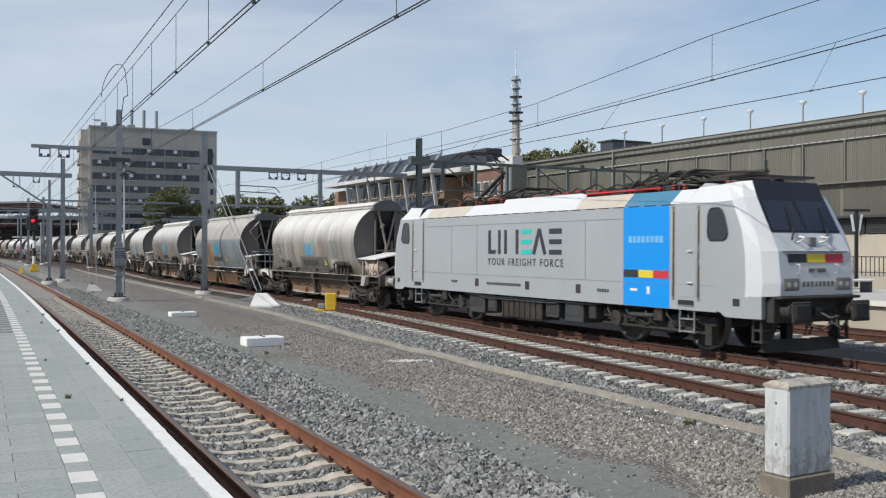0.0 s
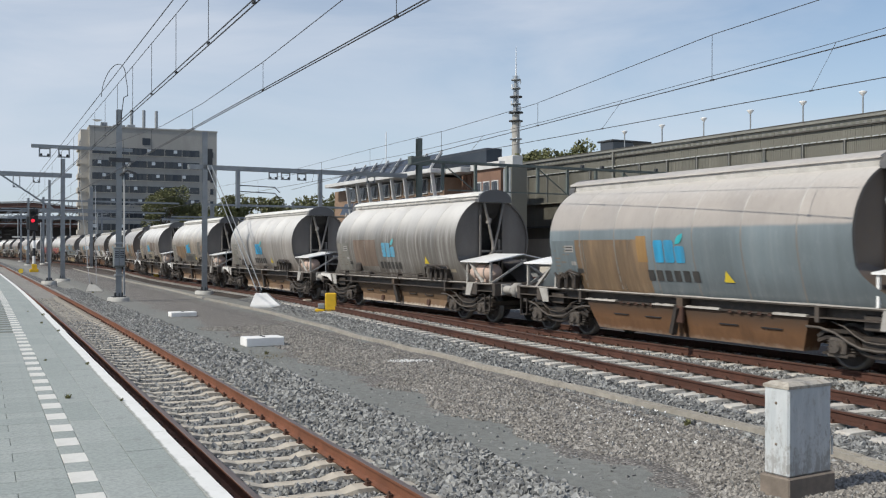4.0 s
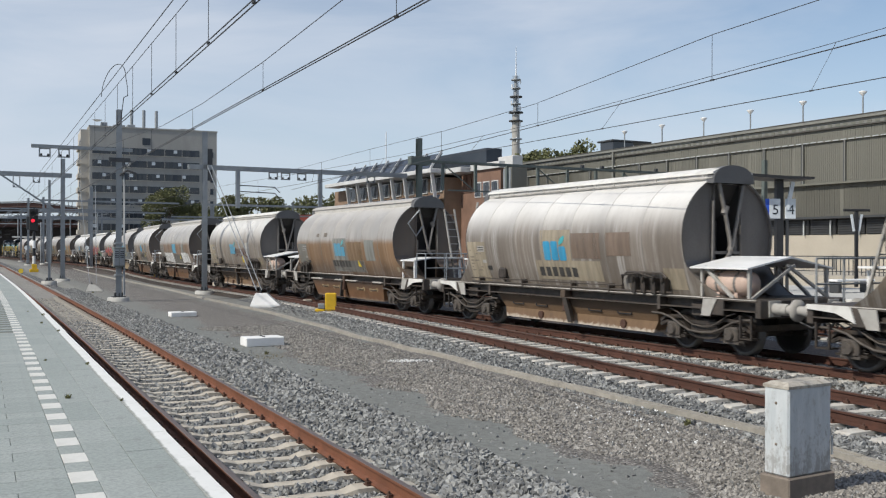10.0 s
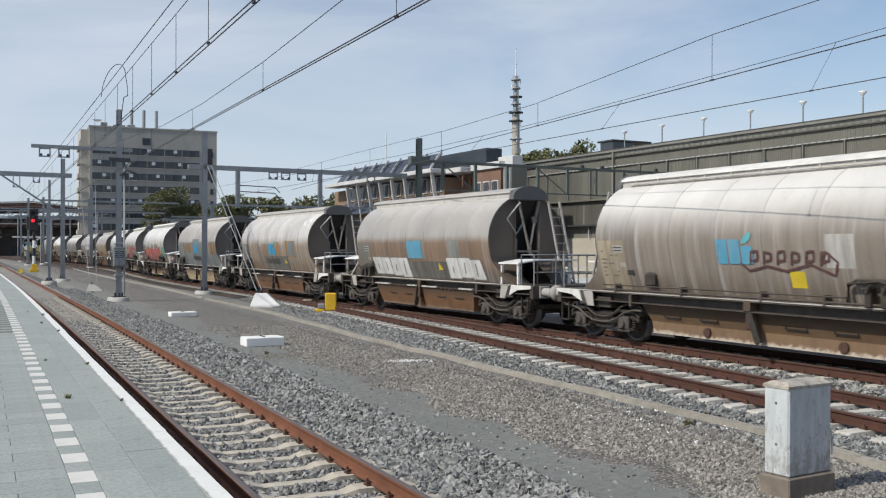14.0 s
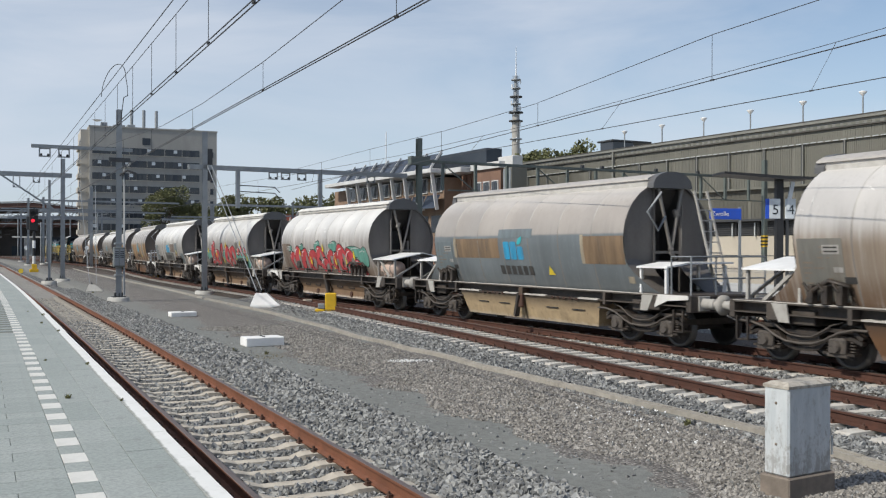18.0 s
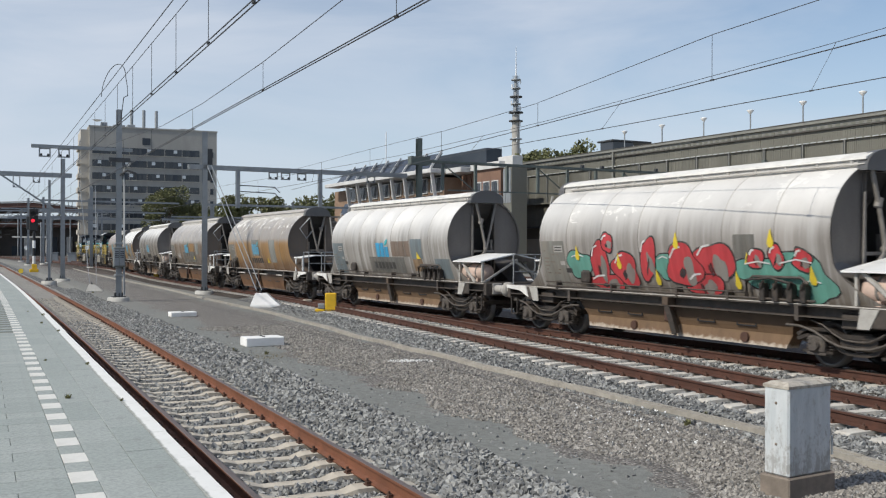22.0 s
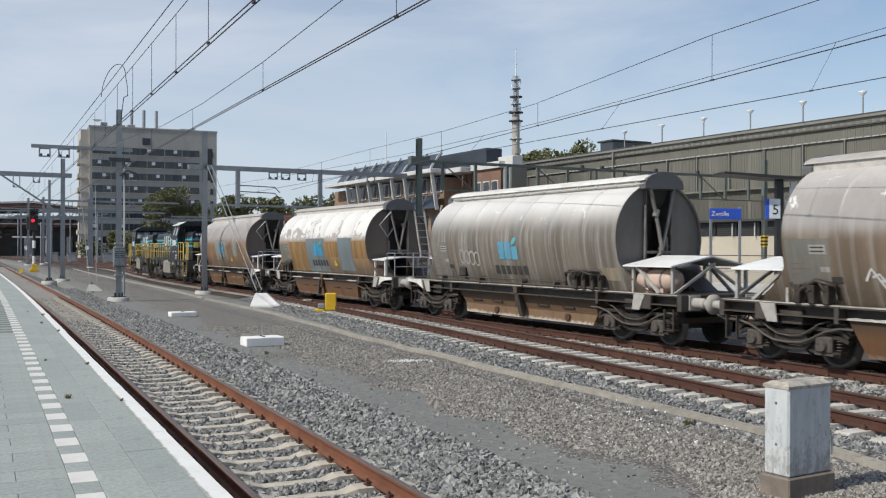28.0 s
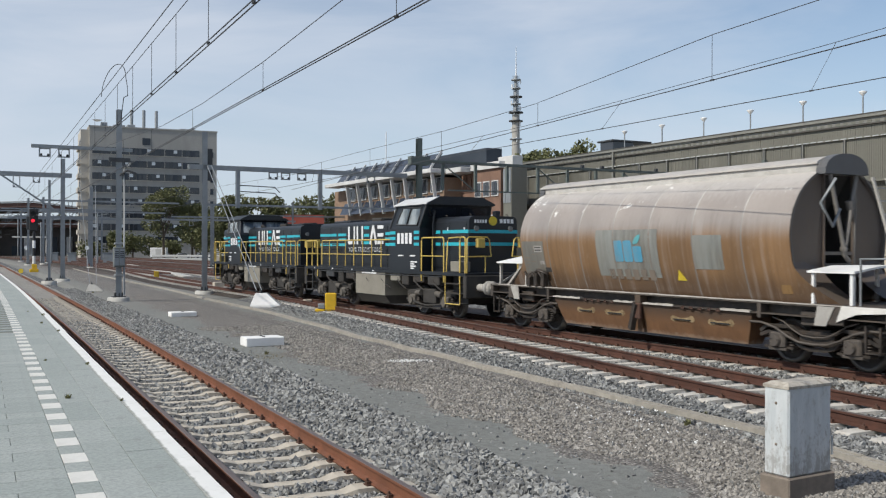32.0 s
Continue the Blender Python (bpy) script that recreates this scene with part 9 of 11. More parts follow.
# ---------- buildings ----------
M_["office_wall"] = paint("office_concrete", (0.40, 0.385, 0.355), 0.9, 0, 0.45, (0.20, 0.185, 0.165), 0.35, 0.1, 0.12, 0.4)
M_["office_side"] = paint("office_pale_side", (0.47, 0.44, 0.39), 0.9, 0, 0.3, (0.3, 0.27, 0.23), 0.4, 0.1)
M_["brick"] = paint("brown_brick", (0.20, 0.118, 0.085), 0.9, 0, 0.4, (0.15, 0.09, 0.06), 2.0, 0.2, 0.2)
M_["brick_tan"] = paint("tan_brick", (0.26, 0.175, 0.12), 0.9, 0, 0.4, (0.2, 0.14, 0.09), 2.0, 0.2, 0.2)
M_["fascia"] = paint("white_fascia", (0.58, 0.58, 0.57), 0.6, 0, 0.35, (0.36, 0.35, 0.32), 0.8)
M_["hall_pale"] = paint("hall_pale_metal", (0.225, 0.225, 0.205), 0.6, 0.1, 0.4, (0.15, 0.15, 0.135), 0.7, 0.05, 0.15, 0.3)
M_["rail_pale"] = paint("pale_rail_metal", (0.46, 0.48, 0.48), 0.5, 0.1, 0.3, (0.25, 0.25, 0.24), 2, 0.05)
M_["hall_dark_line"] = paint("hall_dark_trim", (0.085, 0.080, 0.070), 0.7, 0.1, 0.3, (0.03, 0.03, 0.03), 2, 0.05)
M_["louvre_dark"] = paint("louvre_dark", (0.040, 0.040, 0.042), 0.7, 0.1, 0.3, (0.07, 0.07, 0.07), 2, 0.05)
M_["hall_low"] = paint("hall_low_metal", (0.128, 0.124, 0.104), 0.6, 0.1, 0.5, (0.085, 0.08, 0.066), 0.5, 0.05, 0.15, 0.2)
M_["hall_slat"] = paint("hall_metal", (0.172, 0.168, 0.142), 0.6, 0.1, 0.5, (0.115, 0.112, 0.094), 0.5, 0.05, 0.15, 0.2)
M_["hall_back"] = paint("hall_dark", (0.165, 0.160, 0.136), 0.8, 0, 0.3, (0.10, 0.095, 0.08), 0.6)
M_["cream"] = paint("cream_wall", (0.44, 0.40, 0.335), 0.9, 0, 0.35, (0.36, 0.31, 0.25), 0.7)
M_["slate"] = paint("dark_cladding", (0.035, 0.045, 0.06), 0.5, 0.1, 0.2, (0.08, 0.085, 0.09), 1.0)
M_["blue_sign"] = paint("sign_blue", (0.02, 0.09, 0.55), 0.4, 0, 0.1, scale=3)
M_["sign_pale"] = paint("sign_pale", (0.62, 0.66, 0.69), 0.5, 0, 0.15, scale=3)
M_["dim_wall"] = paint("dim_wall", (0.10, 0.088, 0.08), 0.8, 0, 0.5, (0.05, 0.045, 0.04), 0.4)
M_["red_roof"] = paint("red_cladding", (0.36, 0.075, 0.05), 0.7, 0, 0.3, scale=1)
M_["station_roof"] = paint("brown_roof", (0.12, 0.06, 0.046), 0.8, 0, 0.4, (0.07, 0.05, 0.045), 0.4)
k = Nodes("window_glass")
oi = k.n("ObjectInfo")
k.colour(k.mix(oi.outputs["Random"], (0.018, 0.022, 0.030), (0.045, 0.05, 0.06)))
M_["glass"] = k.surf(0.12, 0.0, 0.6)
k = Nodes("solar_panel")
v = k.n("TexBrick")
v.offset = 0.0
v.inputs["Scale"].default_value = 1.0
v.inputs["Mortar Size"].default_value = 0.012
v.inputs["Brick Width"].default_value = 0.5
v.inputs["Row Height"].default_value = 0.5
v.inputs["Color1"].default_value = (0.012, 0.018, 0.032, 1)
v.inputs["Color2"].default_value = (0.016, 0.024, 0.042, 1)
v.inputs["Mortar"].default_value = (0.06, 0.07, 0.08, 1)
k.put(k.coords(), v.inputs[0])
k.colour(v.outputs[0])
M_["solar"] = k.surf(0.18, 0.0, 0.6)

# the grey office block: long front with window bands, pale end wall with balconies
OF = Matrix.Translation((-90.4, 247, -0.3)) @ Matrix.Rotation(0.41, 4, "Z")
office = thing("office_building", "tall grey concrete office with dark window bands", "building", OF)
part("wall", Mesh().box(0, 32.2, 0, 16, 0, 33.6), M_["office_wall"], office)
part("roof_edge", Mesh().box(-0.15, 32.35, -0.15, 16.15, 33.6, 34.0), M_["office_wall"], office)
part("end_wall", Mesh().box(-2.0, 0, 1.5, 15, 0, 33.0), M_["office_side"], office, "pale end wall")
band_me = Mesh().box(0.7, 27.6, -0.12, 0.2, 0, 1.75).mesh("window_band", M_["slate"])
pane_me = Mesh().box(0, 0.92, -0.16, -0.10, 0.12, 1.62).mesh("pane", M_["glass"])
blind_me = Mesh().box(0.02, 0.90, -0.185, -0.165, 0.75, 1.60).mesh("blind", M_["sign_pale"])
mull_me = Mesh().box(0, 0.10, -0.20, -0.10, 0.0, 1.75).mesh("mullion", M_["office_side"])
for fl in range(8):
    z = 26.8 - fl * 3.28
    wb = part("window", band_me, None, office, at=pose(0, 0, z))
    for q in range(24):
        if (q * 7 + fl * 3) % 11 != 0:
            part("pane", pane_me, None, wb, at=pose(0.85 + q * 1.115, 0, 0))
        if (q * 5 + fl * 7) % 6 == 0:
            part("blind", blind_me, None, wb, at=pose(0.85 + q * 1.115, 0, 0))
        if q % 4 == 0 and q:
            part("mullion", mull_me, None, wb, at=pose(0.76 + q * 1.115, 0, 0))
    part("side_window", Mesh().box(30.5, 31.3, -0.06, 0.2, z, z + 1.5), M_["slate"], office)
    part("sill", Mesh().box(0.5, 27.8, -0.22, 0.0, z - 0.14, z), M_["office_side"], office)
for q in range(8):
    z = 2.5 + q * 3.6
    bl = part("balcony", Mesh().box(-2.7, -2.0, 2.0, 9.0, z, z + 1.2).box(-2.8, -0.6, 1.2, 1.5, z, z + 0.3), M_["office_side"], office)
    part("balcony_door", Mesh().box(-2.04, -1.98, 2.5, 8.5, z + 1.2, z + 2.9), M_["slate"], office)
part("vent_grille", Mesh().box(13.0, 15.0, -0.1, 0.1, 29.5, 31.3), M_["slate"], office)
for x in (10.8, 13.9, 17.1):
    part("chimney", Mesh().cyl((x, 5, 33.6), (x, 5, 39.2), 0.42, n=12), M_["galv"], office)
for x, w, h in ((3, 1.6, 1.4), (6, 3, 0.9), (9.5, 2, 1.1), (23, 4, 0.7)):
    part("roof_plant", Mesh().box(x, x + w, 3, 6, 33.9, 33.9 + h, 0.1), M_["galv"], office)
part("roof_dish", Mesh().lathe([(0.0, 0), (0.7, 0.15), (1.2, 0.5)], (2.0, 2.0, 35.2), "z", 14), M_["white"], office)

# the brick building with tilted solar panels, white canopy and ribs (x: square to the tracks, y: along)
brick_b = thing("brick_building", "brown brick railway building with solar panels and white canopy", "building", GROUND_M)
B0, BA, BB = 52.0, 98.6, 127.8
part("wall", Mesh().box(B0 + 0.8, B0 + 5, BA, BB + 5, -0.3, 10.6), M_["brick_tan"], brick_b)
part("roof", Mesh().box(B0 - 0.2, B0 + 5.2, BA - 0.2, BB + 0.4, 10.9, 11.35), M_["fascia"], brick_b)
part("canopy", Mesh().box(B0 - 1.4, B0 + 0.8, BA - 0.6, BB + 3.5, 11.0, 11.5, 0.05), M_["fascia"], brick_b, "white jutting canopy")
NB = 8
for q in range(NB):
    y0 = BA + q * (BB - BA) / NB
    y1 = BA + (q + 1) * (BB - BA) / NB
    part("solar_panel", Mesh().add([(B0 - 0.9, y0 + 0.12, 11.6), (B0 - 0.9, y1 - 0.12, 11.6), (B0 + 0.5, y1 - 0.12, 13.4), (B0 + 0.5, y0 + 0.12, 13.4),
                                    (B0 - 0.8, y0 + 0.12, 11.55), (B0 - 0.8, y1 - 0.12, 11.55), (B0 + 0.6, y1 - 0.12, 13.35), (B0 + 0.6, y0 + 0.12, 13.35)],
                                   [(0, 1, 2, 3), (7, 6, 5, 4), (0, 4, 5, 1), (1, 5, 6, 2), (2, 6, 7, 3), (3, 7, 4, 0)]), M_["solar"], brick_b, "tilted dark solar panel")
    part("rib", Mesh().beam((B0 - 1.1, y0, 11.5), (B0 + 0.4, y0, 13.6), 0.14, 0.24), M_["fascia"], brick_b)
    part("rib", Mesh().beam((B0 - 0.9, y0, 11.1), (B0 - 0.2, y0, 6.8), 0.20, 0.42), M_["fascia"], brick_b)
    w_ = part("window", Mesh().box(B0 + 0.62, B0 + 0.82, y0 + 0.5, y1 - 0.4, 8.9, 10.7), M_["fascia"], brick_b)
    for a in (0, 1):
        yy = y0 + 0.62 + a * (y1 - y0 - 1.1) / 2
        part("pane", Mesh().box(B0 + 0.58, B0 + 0.64, yy, yy + (y1 - y0 - 1.4) / 2, 9.0, 10.6), M_["glass"], w_)
    part("louvre", Mesh().add([(B0 - 0.5, y0 + 0.12, 7.0), (B0 - 0.5, y1 - 0.12, 7.0), (B0 + 0.3, y1 - 0.12, 8.6), (B0 + 0.3, y0 + 0.12, 8.6)], [(0, 1, 2, 3)]), M_["solar"], brick_b)
    part("lower_window", Mesh().box(B0 + 0.72, B0 + 0.84, y0 + 0.5, y1 - 0.4, 4.2, 6.2), M_["glass"], brick_b)
part("rear_storey", Mesh().box(B0 + 2.6, B0 + 4.6, 92.2, 112, 11.2, 13.5), M_["slate"], brick_b, "dark set-back top storey")
part("side_storey", Mesh().box(B0 + 3, B0 + 4.6, 94.0, BA, -0.3, 11.2), M_["brick"], brick_b)
for q in range(3):
    part("wood_panel", Mesh().box(B0 + 2.9, B0 + 3.05, BA - 3.6 + q * 1.15, BA - 2.6 + q * 1.15, 8.8, 10.8), M_["brick"], brick_b)
part("side_canopy", Mesh().box(B0 + 0.6, B0 + 5, 94.5, BA - 0.6, 10.9, 11.5, 0.05), M_["fascia"], brick_b)
part("annex", Mesh().box(B0 + 2, B0 + 3.6, 88.2, 94.0, -0.3, 11.0), M_["brick"], brick_b, "red-brown brick annexe")
part("annex_fascia", Mesh().box(B0 + 1.7, B0 + 3.8, 88.0, 94.2, 11.0, 11.7), M_["fascia"], brick_b)
for q, z in [(a_, b_) for a_ in range(3) for b_ in (4.3, 8.0)]:
    w_ = part("window", Mesh().box(B0 + 1.9, B0 + 2.05, 88.6 + q * 1.8, 90.0 + q * 1.8, z, z + 1.7), M_["fascia"], brick_b)
    for a in (0, 1):
        part("pane", Mesh().box(B0 + 1.86, B0 + 1.92, 88.7 + q * 1.8 + a * 0.62, 89.25 + q * 1.8 + a * 0.62, z + 0.12, z + 1.58), M_["glass"], w_)
part("roof_unit", Mesh().box(B0 + 2.4, B0 + 3.7, 86.5, 89.4, 11.0, 12.2, 0.05), M_["fascia"], brick_b, "white roof plant box")
part("clad_bay", Mesh().box(B0 + 2.2, B0 + 4.2, 86.4, 88.0, -0.3, 11.0, 0.05), M_["hall_slat"], brick_b, "grey clad bay")
for q in range(3):
    part("clad_panel", Mesh().box(B0 + 2.14, B0 + 2.2, 86.45 + q * 0.51, 86.9 + q * 0.51, 7.2, 10.8), M_["galv"], brick_b)
part("flag_pole", Mesh().cyl((B0 + 4, BB - 6, 11), (B0 + 4, BB - 6, 18.5), 0.06, n=6), M_["white"], brick_b)
part("ground_storey", Mesh().box(B0 + 0.6, B0 + 0.9, BA, BB + 5, -0.3, 3.6), M_["brick"], brick_b)

# the long hall clad with upright metal slats
hall = thing("station_hall", "long grey-brown metal-clad station hall", "building", GROUND_M)
H0 = 62.2
part("wall", Mesh().box(H0 + 0.25, H0 + 25, -80, 100, -0.3, 12.3), M_["hall_back"], hall)
part("roof_cap", Mesh().box(H0 - 0.05, H0 + 25, -80, 100.2, 12.3, 12.52), M_["hall_pale"], hall)
part("roof_edge", Mesh().box(H0 - 0.08, H0 + 0.1, -80, 100.2, 12.525, 12.60), M_["hall_dark_line"], hall)


def slat_panel(w, z0, z1, pitch, proud, mat_="hall_slat"):
    m = Mesh()
    n = int(w / pitch)
    for i in range(n):
        m.box(-proud, 0.0, i * pitch + 0.02, i * pitch + pitch * 0.86, z0, z1)
    return m.mesh("slat_panel", M_[mat_])


up_me, lo_me = slat_panel(4.6, 7.6, 10.75, 0.19, 0.02), slat_panel(4.6, 4.9, 7.4, 0.16, 0.02, "hall_low")
mid_me = slat_panel(4.6, 10.95, 11.74, 0.238, 0.015)
tooth_me = Mesh().box(-0.03, 0.0, 0.0, 0.36, 11.90, 12.10).mesh("parapet_tooth", M_["hall_slat"])
dash_rail = Mesh().box(-0.14, 0.0, 0.0, 0.52, 10.78, 10.86).mesh("rail_piece", M_["rail_pale"])
post_me = Mesh().box(-0.16, 0.0, -0.10, 0.0, 7.58, 10.78).mesh("post", M_["hall_pale"])
# dark strip along each post, standing for its shaded side
shade_me = Mesh().box(-0.15, 0.0, 0.003, 0.10, 7.58, 10.76).mesh("post_flange", M_["darksteel"])
for q in range(28):
    y = -34 + q * 4.76
    part("slat_panel", up_me, None, hall, at=pose(H0 + 0.24, y, 0))
    part("slat_panel", lo_me, None, hall, at=pose(H0 + 0.24, y, 0))
    part("slat_panel", mid_me, None, hall, at=pose(H0 + 0.24, y, 0))
for q in range(26):
    p_ = part("post", post_me, None, hall, at=pose(H0 + 0.18, 2.55 + q * 4.05, 0))
    part("post_flange", shade_me, None, p_)
for q in range(110):
    part("parapet_tooth", tooth_me, None, hall, at=pose(H0 + 0.17, 20 + q * 0.72, 0))
    part("rail_piece", dash_rail, None, hall, at=pose(H0 + 0.16, 20 + q * 0.72, 0))
part("parapet", Mesh().box(H0 + 0.17, H0 + 0.25, -40, 100, 11.84, 12.3), M_["hall_pale"], hall, "pale metal parapet")
part("ledge", Mesh().box(H0 + 0.02, H0 + 0.25, -40, 100, 11.74, 11.84), M_["hall_dark_line"], hall)
part("ledge", Mesh().box(H0 + 0.08, H0 + 0.25, -40, 100, 10.75, 10.95), M_["hall_slat"], hall)
part("ledge", Mesh().box(H0 - 0.2, H0 + 0.25, -40, 100, 7.42, 7.58), M_["hall_slat"], hall)
part("eave", Mesh().box(H0 - 0.6, H0 + 0.25, -40, 100, 4.72, 4.9), M_["darksteel"], hall)
for q in range(40):
    y = -34 + q * 2.6
    sh = part("shutter", Mesh().box(H0 + 0.05, H0 + 0.24, y + 0.08, y + 2.5, 3.5, 4.7), M_["louvre_dark"], hall)
    if 36 < y < 72:
        for z in range(6):
            part("slat", Mesh().box(H0 - 0.02, H0 + 0.1, y + 0.1, y + 2.48, 3.56 + z * 0.19, 3.62 + z * 0.19), M_["darksteel"], sh)
part("lower_wall", Mesh().box(H0 + 0.1, H0 + 0.24, -40, 100, -0.3, 3.48), M_["cream"], hall, "cream lower wall")
for q in range(20):
    part("thin_post", Mesh().box(H0 - 0.16, H0 - 0.08, 34 + q * 2.6, 34.12 + q * 2.6, 3.40, 4.60), M_["rail_pale"], hall)
for q in range(12):
    y = 15.7 + q * 5.7
    lp_ = part("roof_light", Mesh().cyl((H0 + 0.6, y, 12.5), (H0 + 0.6, y, 14.3), 0.06, n=8), M_["galv"], hall, "mushroom-shaped roof light")
    part("shade", Mesh().lathe([(0.06, 0.0), (0.12, 0.1), (0.30, 0.30), (0.30, 0.37), (0.0, 0.42)], (H0 + 0.6, y, 14.0), "z", 14), M_["white"], lp_)
part("roof_railing", Mesh().tube([(H0 + 0.6, -30, 13.6), (H0 + 0.6, 40, 13.6)], 0.025), M_["galv"], hall)
part("lookout", Mesh().box(69.3, 72.3, 88.6, 91, 12.4, 14.7, 0.05), M_["glass"], hall, "glazed rooftop lookout")
part("lookout_roof", Mesh().box(69.1, 74.8, 88.4, 91.4, 14.7, 14.9, 0.05), M_["darksteel"], hall)
part("end_post", Mesh().box(H0 - 0.1, H0 + 0.2, 79.4, 79.6, 4, 12.3), M_["hall_pale"], hall)

# ---------- the island platform beyond the train ----------
island = thing("island_platform", "pale island platform with white edge beyond the train", "platform", GROUND_M, kind="structure")
part("platform_body", Mesh().box(25.0, 33.0, -60, 42, -0.3, 0.74), M_["cream"], island)
part("platform_paving", Mesh().box(25.2, 32.8, -60, 42, 0.74, 0.76), M_["pale_concrete"], island)
part("platform_edge", Mesh().box(24.85, 25.2, -60, 42, 0.62, 0.768), M_["dash_white"], island)
far_pl = thing("far_platform", "pale platform along the metal-clad hall", "platform", GROUND_M, kind="structure")
part("platform_body", Mesh().box(47.5, 62.2, -60, 71, -0.3, 0.76), M_["cream"], far_pl)
fen = thing("platform_fence", "grey steel bar fence on the far platform", "fence", GROUND_M)
part("rail", Mesh().box(49.0, 49.06, -40, 60, 1.86, 1.92), M_["darksteel"], fen)
part("rail", Mesh().box(49.0, 49.06, -40, 60, 0.95, 1.0), M_["darksteel"], fen)
bar_me = Mesh().box(49.01, 49.05, 0, 0.04, 0.76, 1.88).mesh("bar", M_["darksteel"])
for q in range(160):
    part("bar", bar_me, None, fen, at=pose(0, -6 + q * 0.3, 0))

name_sign = thing("station_name_sign", "blue station name sign on two grey posts", "sign", stand(8.75, 30.0, 0.76, 0.12))
for x in (-0.50, 0.44):
    part("post", Mesh().box(x, x + 0.07, -0.035, 0.035, 0, 2.86), M_["galv"], name_sign)
part("board", Mesh().box(-0.50, 0.51, -0.05, 0.05, 2.46, 2.80, 0.01), M_["blue_sign"], name_sign, "blue board with white name")
part("name", text_mesh("name", "Zwolle", 0.20, M_["white"]), None, name_sign, at=Matrix.Translation((-0.18, -0.056, 2.63)) @ pose(0, 0, 0, 90, 0, 0))

pillar = thing("number_post", "black post with pale track number boards", "sign post", stand(12.5, 36.0, 0.76, 0.05))
part("post", Mesh().box(-0.13, 0.13, -0.12, 0.12, 0, 4.12), M_["black"], pillar)
part("canopy", Mesh().extrude([(-2.3, 4.30), (-0.2, 4.12), (1.05, 4.12), (1.05, 4.20), (-0.2, 4.24), (-2.3, 4.38)], -0.7, 0.7, axis="y"), M_["black"], pillar, "thin dark shelter roof")
part("strut", Mesh().beam((0.25, -0.15, 3.0), (0.45, -0.2, 4.05), 0.09, 0.14), M_["sign_pale"], pillar)
for x0, x1, t_, b_ in ((-0.42, 0.0, "5", True), (0.18, 0.58, "4", False)):
    bd = part("number_board", Mesh().box(x0, x1, -0.16, -0.11, 2.68, 3.42, 0.01), M_["sign_pale"], pillar, "pale board with a dark number")
    part("number", text_mesh("number", t_, 0.52, M_["letter_ink"]), None, bd, at=Matrix.Translation(((x0 + x1) / 2 + 0.02, -0.166, 3.0)) @ pose(0, 0, 0, 90, 0, 0))
    if b_:
        part("blue_edge", Mesh().box(x0 - 0.14, x0, -0.16, -0.11, 2.68, 3.42, 0.01), M_["blue_sign"], bd)
part("post", Mesh().box(0.27, 0.36, -0.05, 0.05, 0, 2.7), M_["darksteel"], pillar)


def t_lamp(x, y):
    ob = thing("platform_lamp", "black T-shaped platform lamp post", "lamp post", stand(x, y, 0.76, 0.05), group="platform lamps")
    part("post", Mesh().box(-0.06, 0.06, -0.06, 0.06, 0, 3.2), M_["black"], ob)
    part("arm", Mesh().box(-0.55, 0.55, -0.08, 0.08, 3.12, 3.22, 0.02), M_["black"], ob)
    for s in (-1, 1):
        part("lamp_tube", Mesh().beam((s * 0.10, 0, 2.3), (s * 0.22, 0, 3.0), 0.08), M_["sign_pale"], ob)


t_lamp(17.1, 40.0)
t_lamp(10.6, 52.0)
t_lamp(22.5, 31.0)


def bench(x, y, yaw):
    ob = thing("platform_bench", "pale concrete platform bench", "bench", stand(x, y, 0.76, yaw), group="platform benches")
    part("seat", Mesh().box(-1.0, 1.0, -0.25, 0.25, 0.40, 0.48, 0.02), M_["whiteblock"], ob)
    for s in (-0.8, 0.8):
        part("leg", Mesh().box(s - 0.08, s + 0.08, -0.2, 0.2, 0, 0.40), M_["darksteel"], ob)


bench(14.6, 34.6, 0.49)
bench(18.6, 33.2, 0.49)

# ---------- the broadcast tower ----------
tw = thing("broadcast_tower", "tall concrete tower with ringed antenna platforms", "tower", stand(30.0, 400, 0, 0))
part("shaft", Mesh().cyl((0, 0, 0), (0, 0, 58), 2.2, 1.5, n=20), M_["office_wall"], tw)
part("upper_shaft", Mesh().cyl((0, 0, 58), (0, 0, 74), 0.9, 0.7, n=14), M_["galv"], tw)
for z, r in ((40, 2.6), (47.5, 2.5), (55, 2.9), (58.5, 3.0), (62, 2.0), (65, 2.6), (68.5, 1.9), (72, 2.0)):
    part("platform_ring", Mesh().lathe([(0.6, 0), (r, 0), (r, 0.5), (0.6, 0.5)], (0, 0, z), "z", 18), M_["darksteel" if z in (55, 58.5, 65) else "galv"], tw)
for q in range(14):
    a = q * 2.4
    z = 42 + q * 2.2
    part("antenna", Mesh().cyl((1.9 * math.cos(a), 1.9 * math.sin(a), z), (1.9 * math.cos(a), 1.9 * math.sin(a), z + 2.0), 0.25, n=8), M_["white"], tw)
part("lattice", Mesh().tube([(1.0, 0, 58), (1.2, 0, 74)], 0.12).tube([(-1.0, 0, 58), (-1.2, 0, 74)], 0.12).tube([(0, -1.0, 58), (0, -1.1, 74)], 0.12), M_["galv"], tw)
part("spire", Mesh().cyl((0, 0, 74), (0, 0, 86), 0.28, 0.08, n=8), M_["white"], tw)

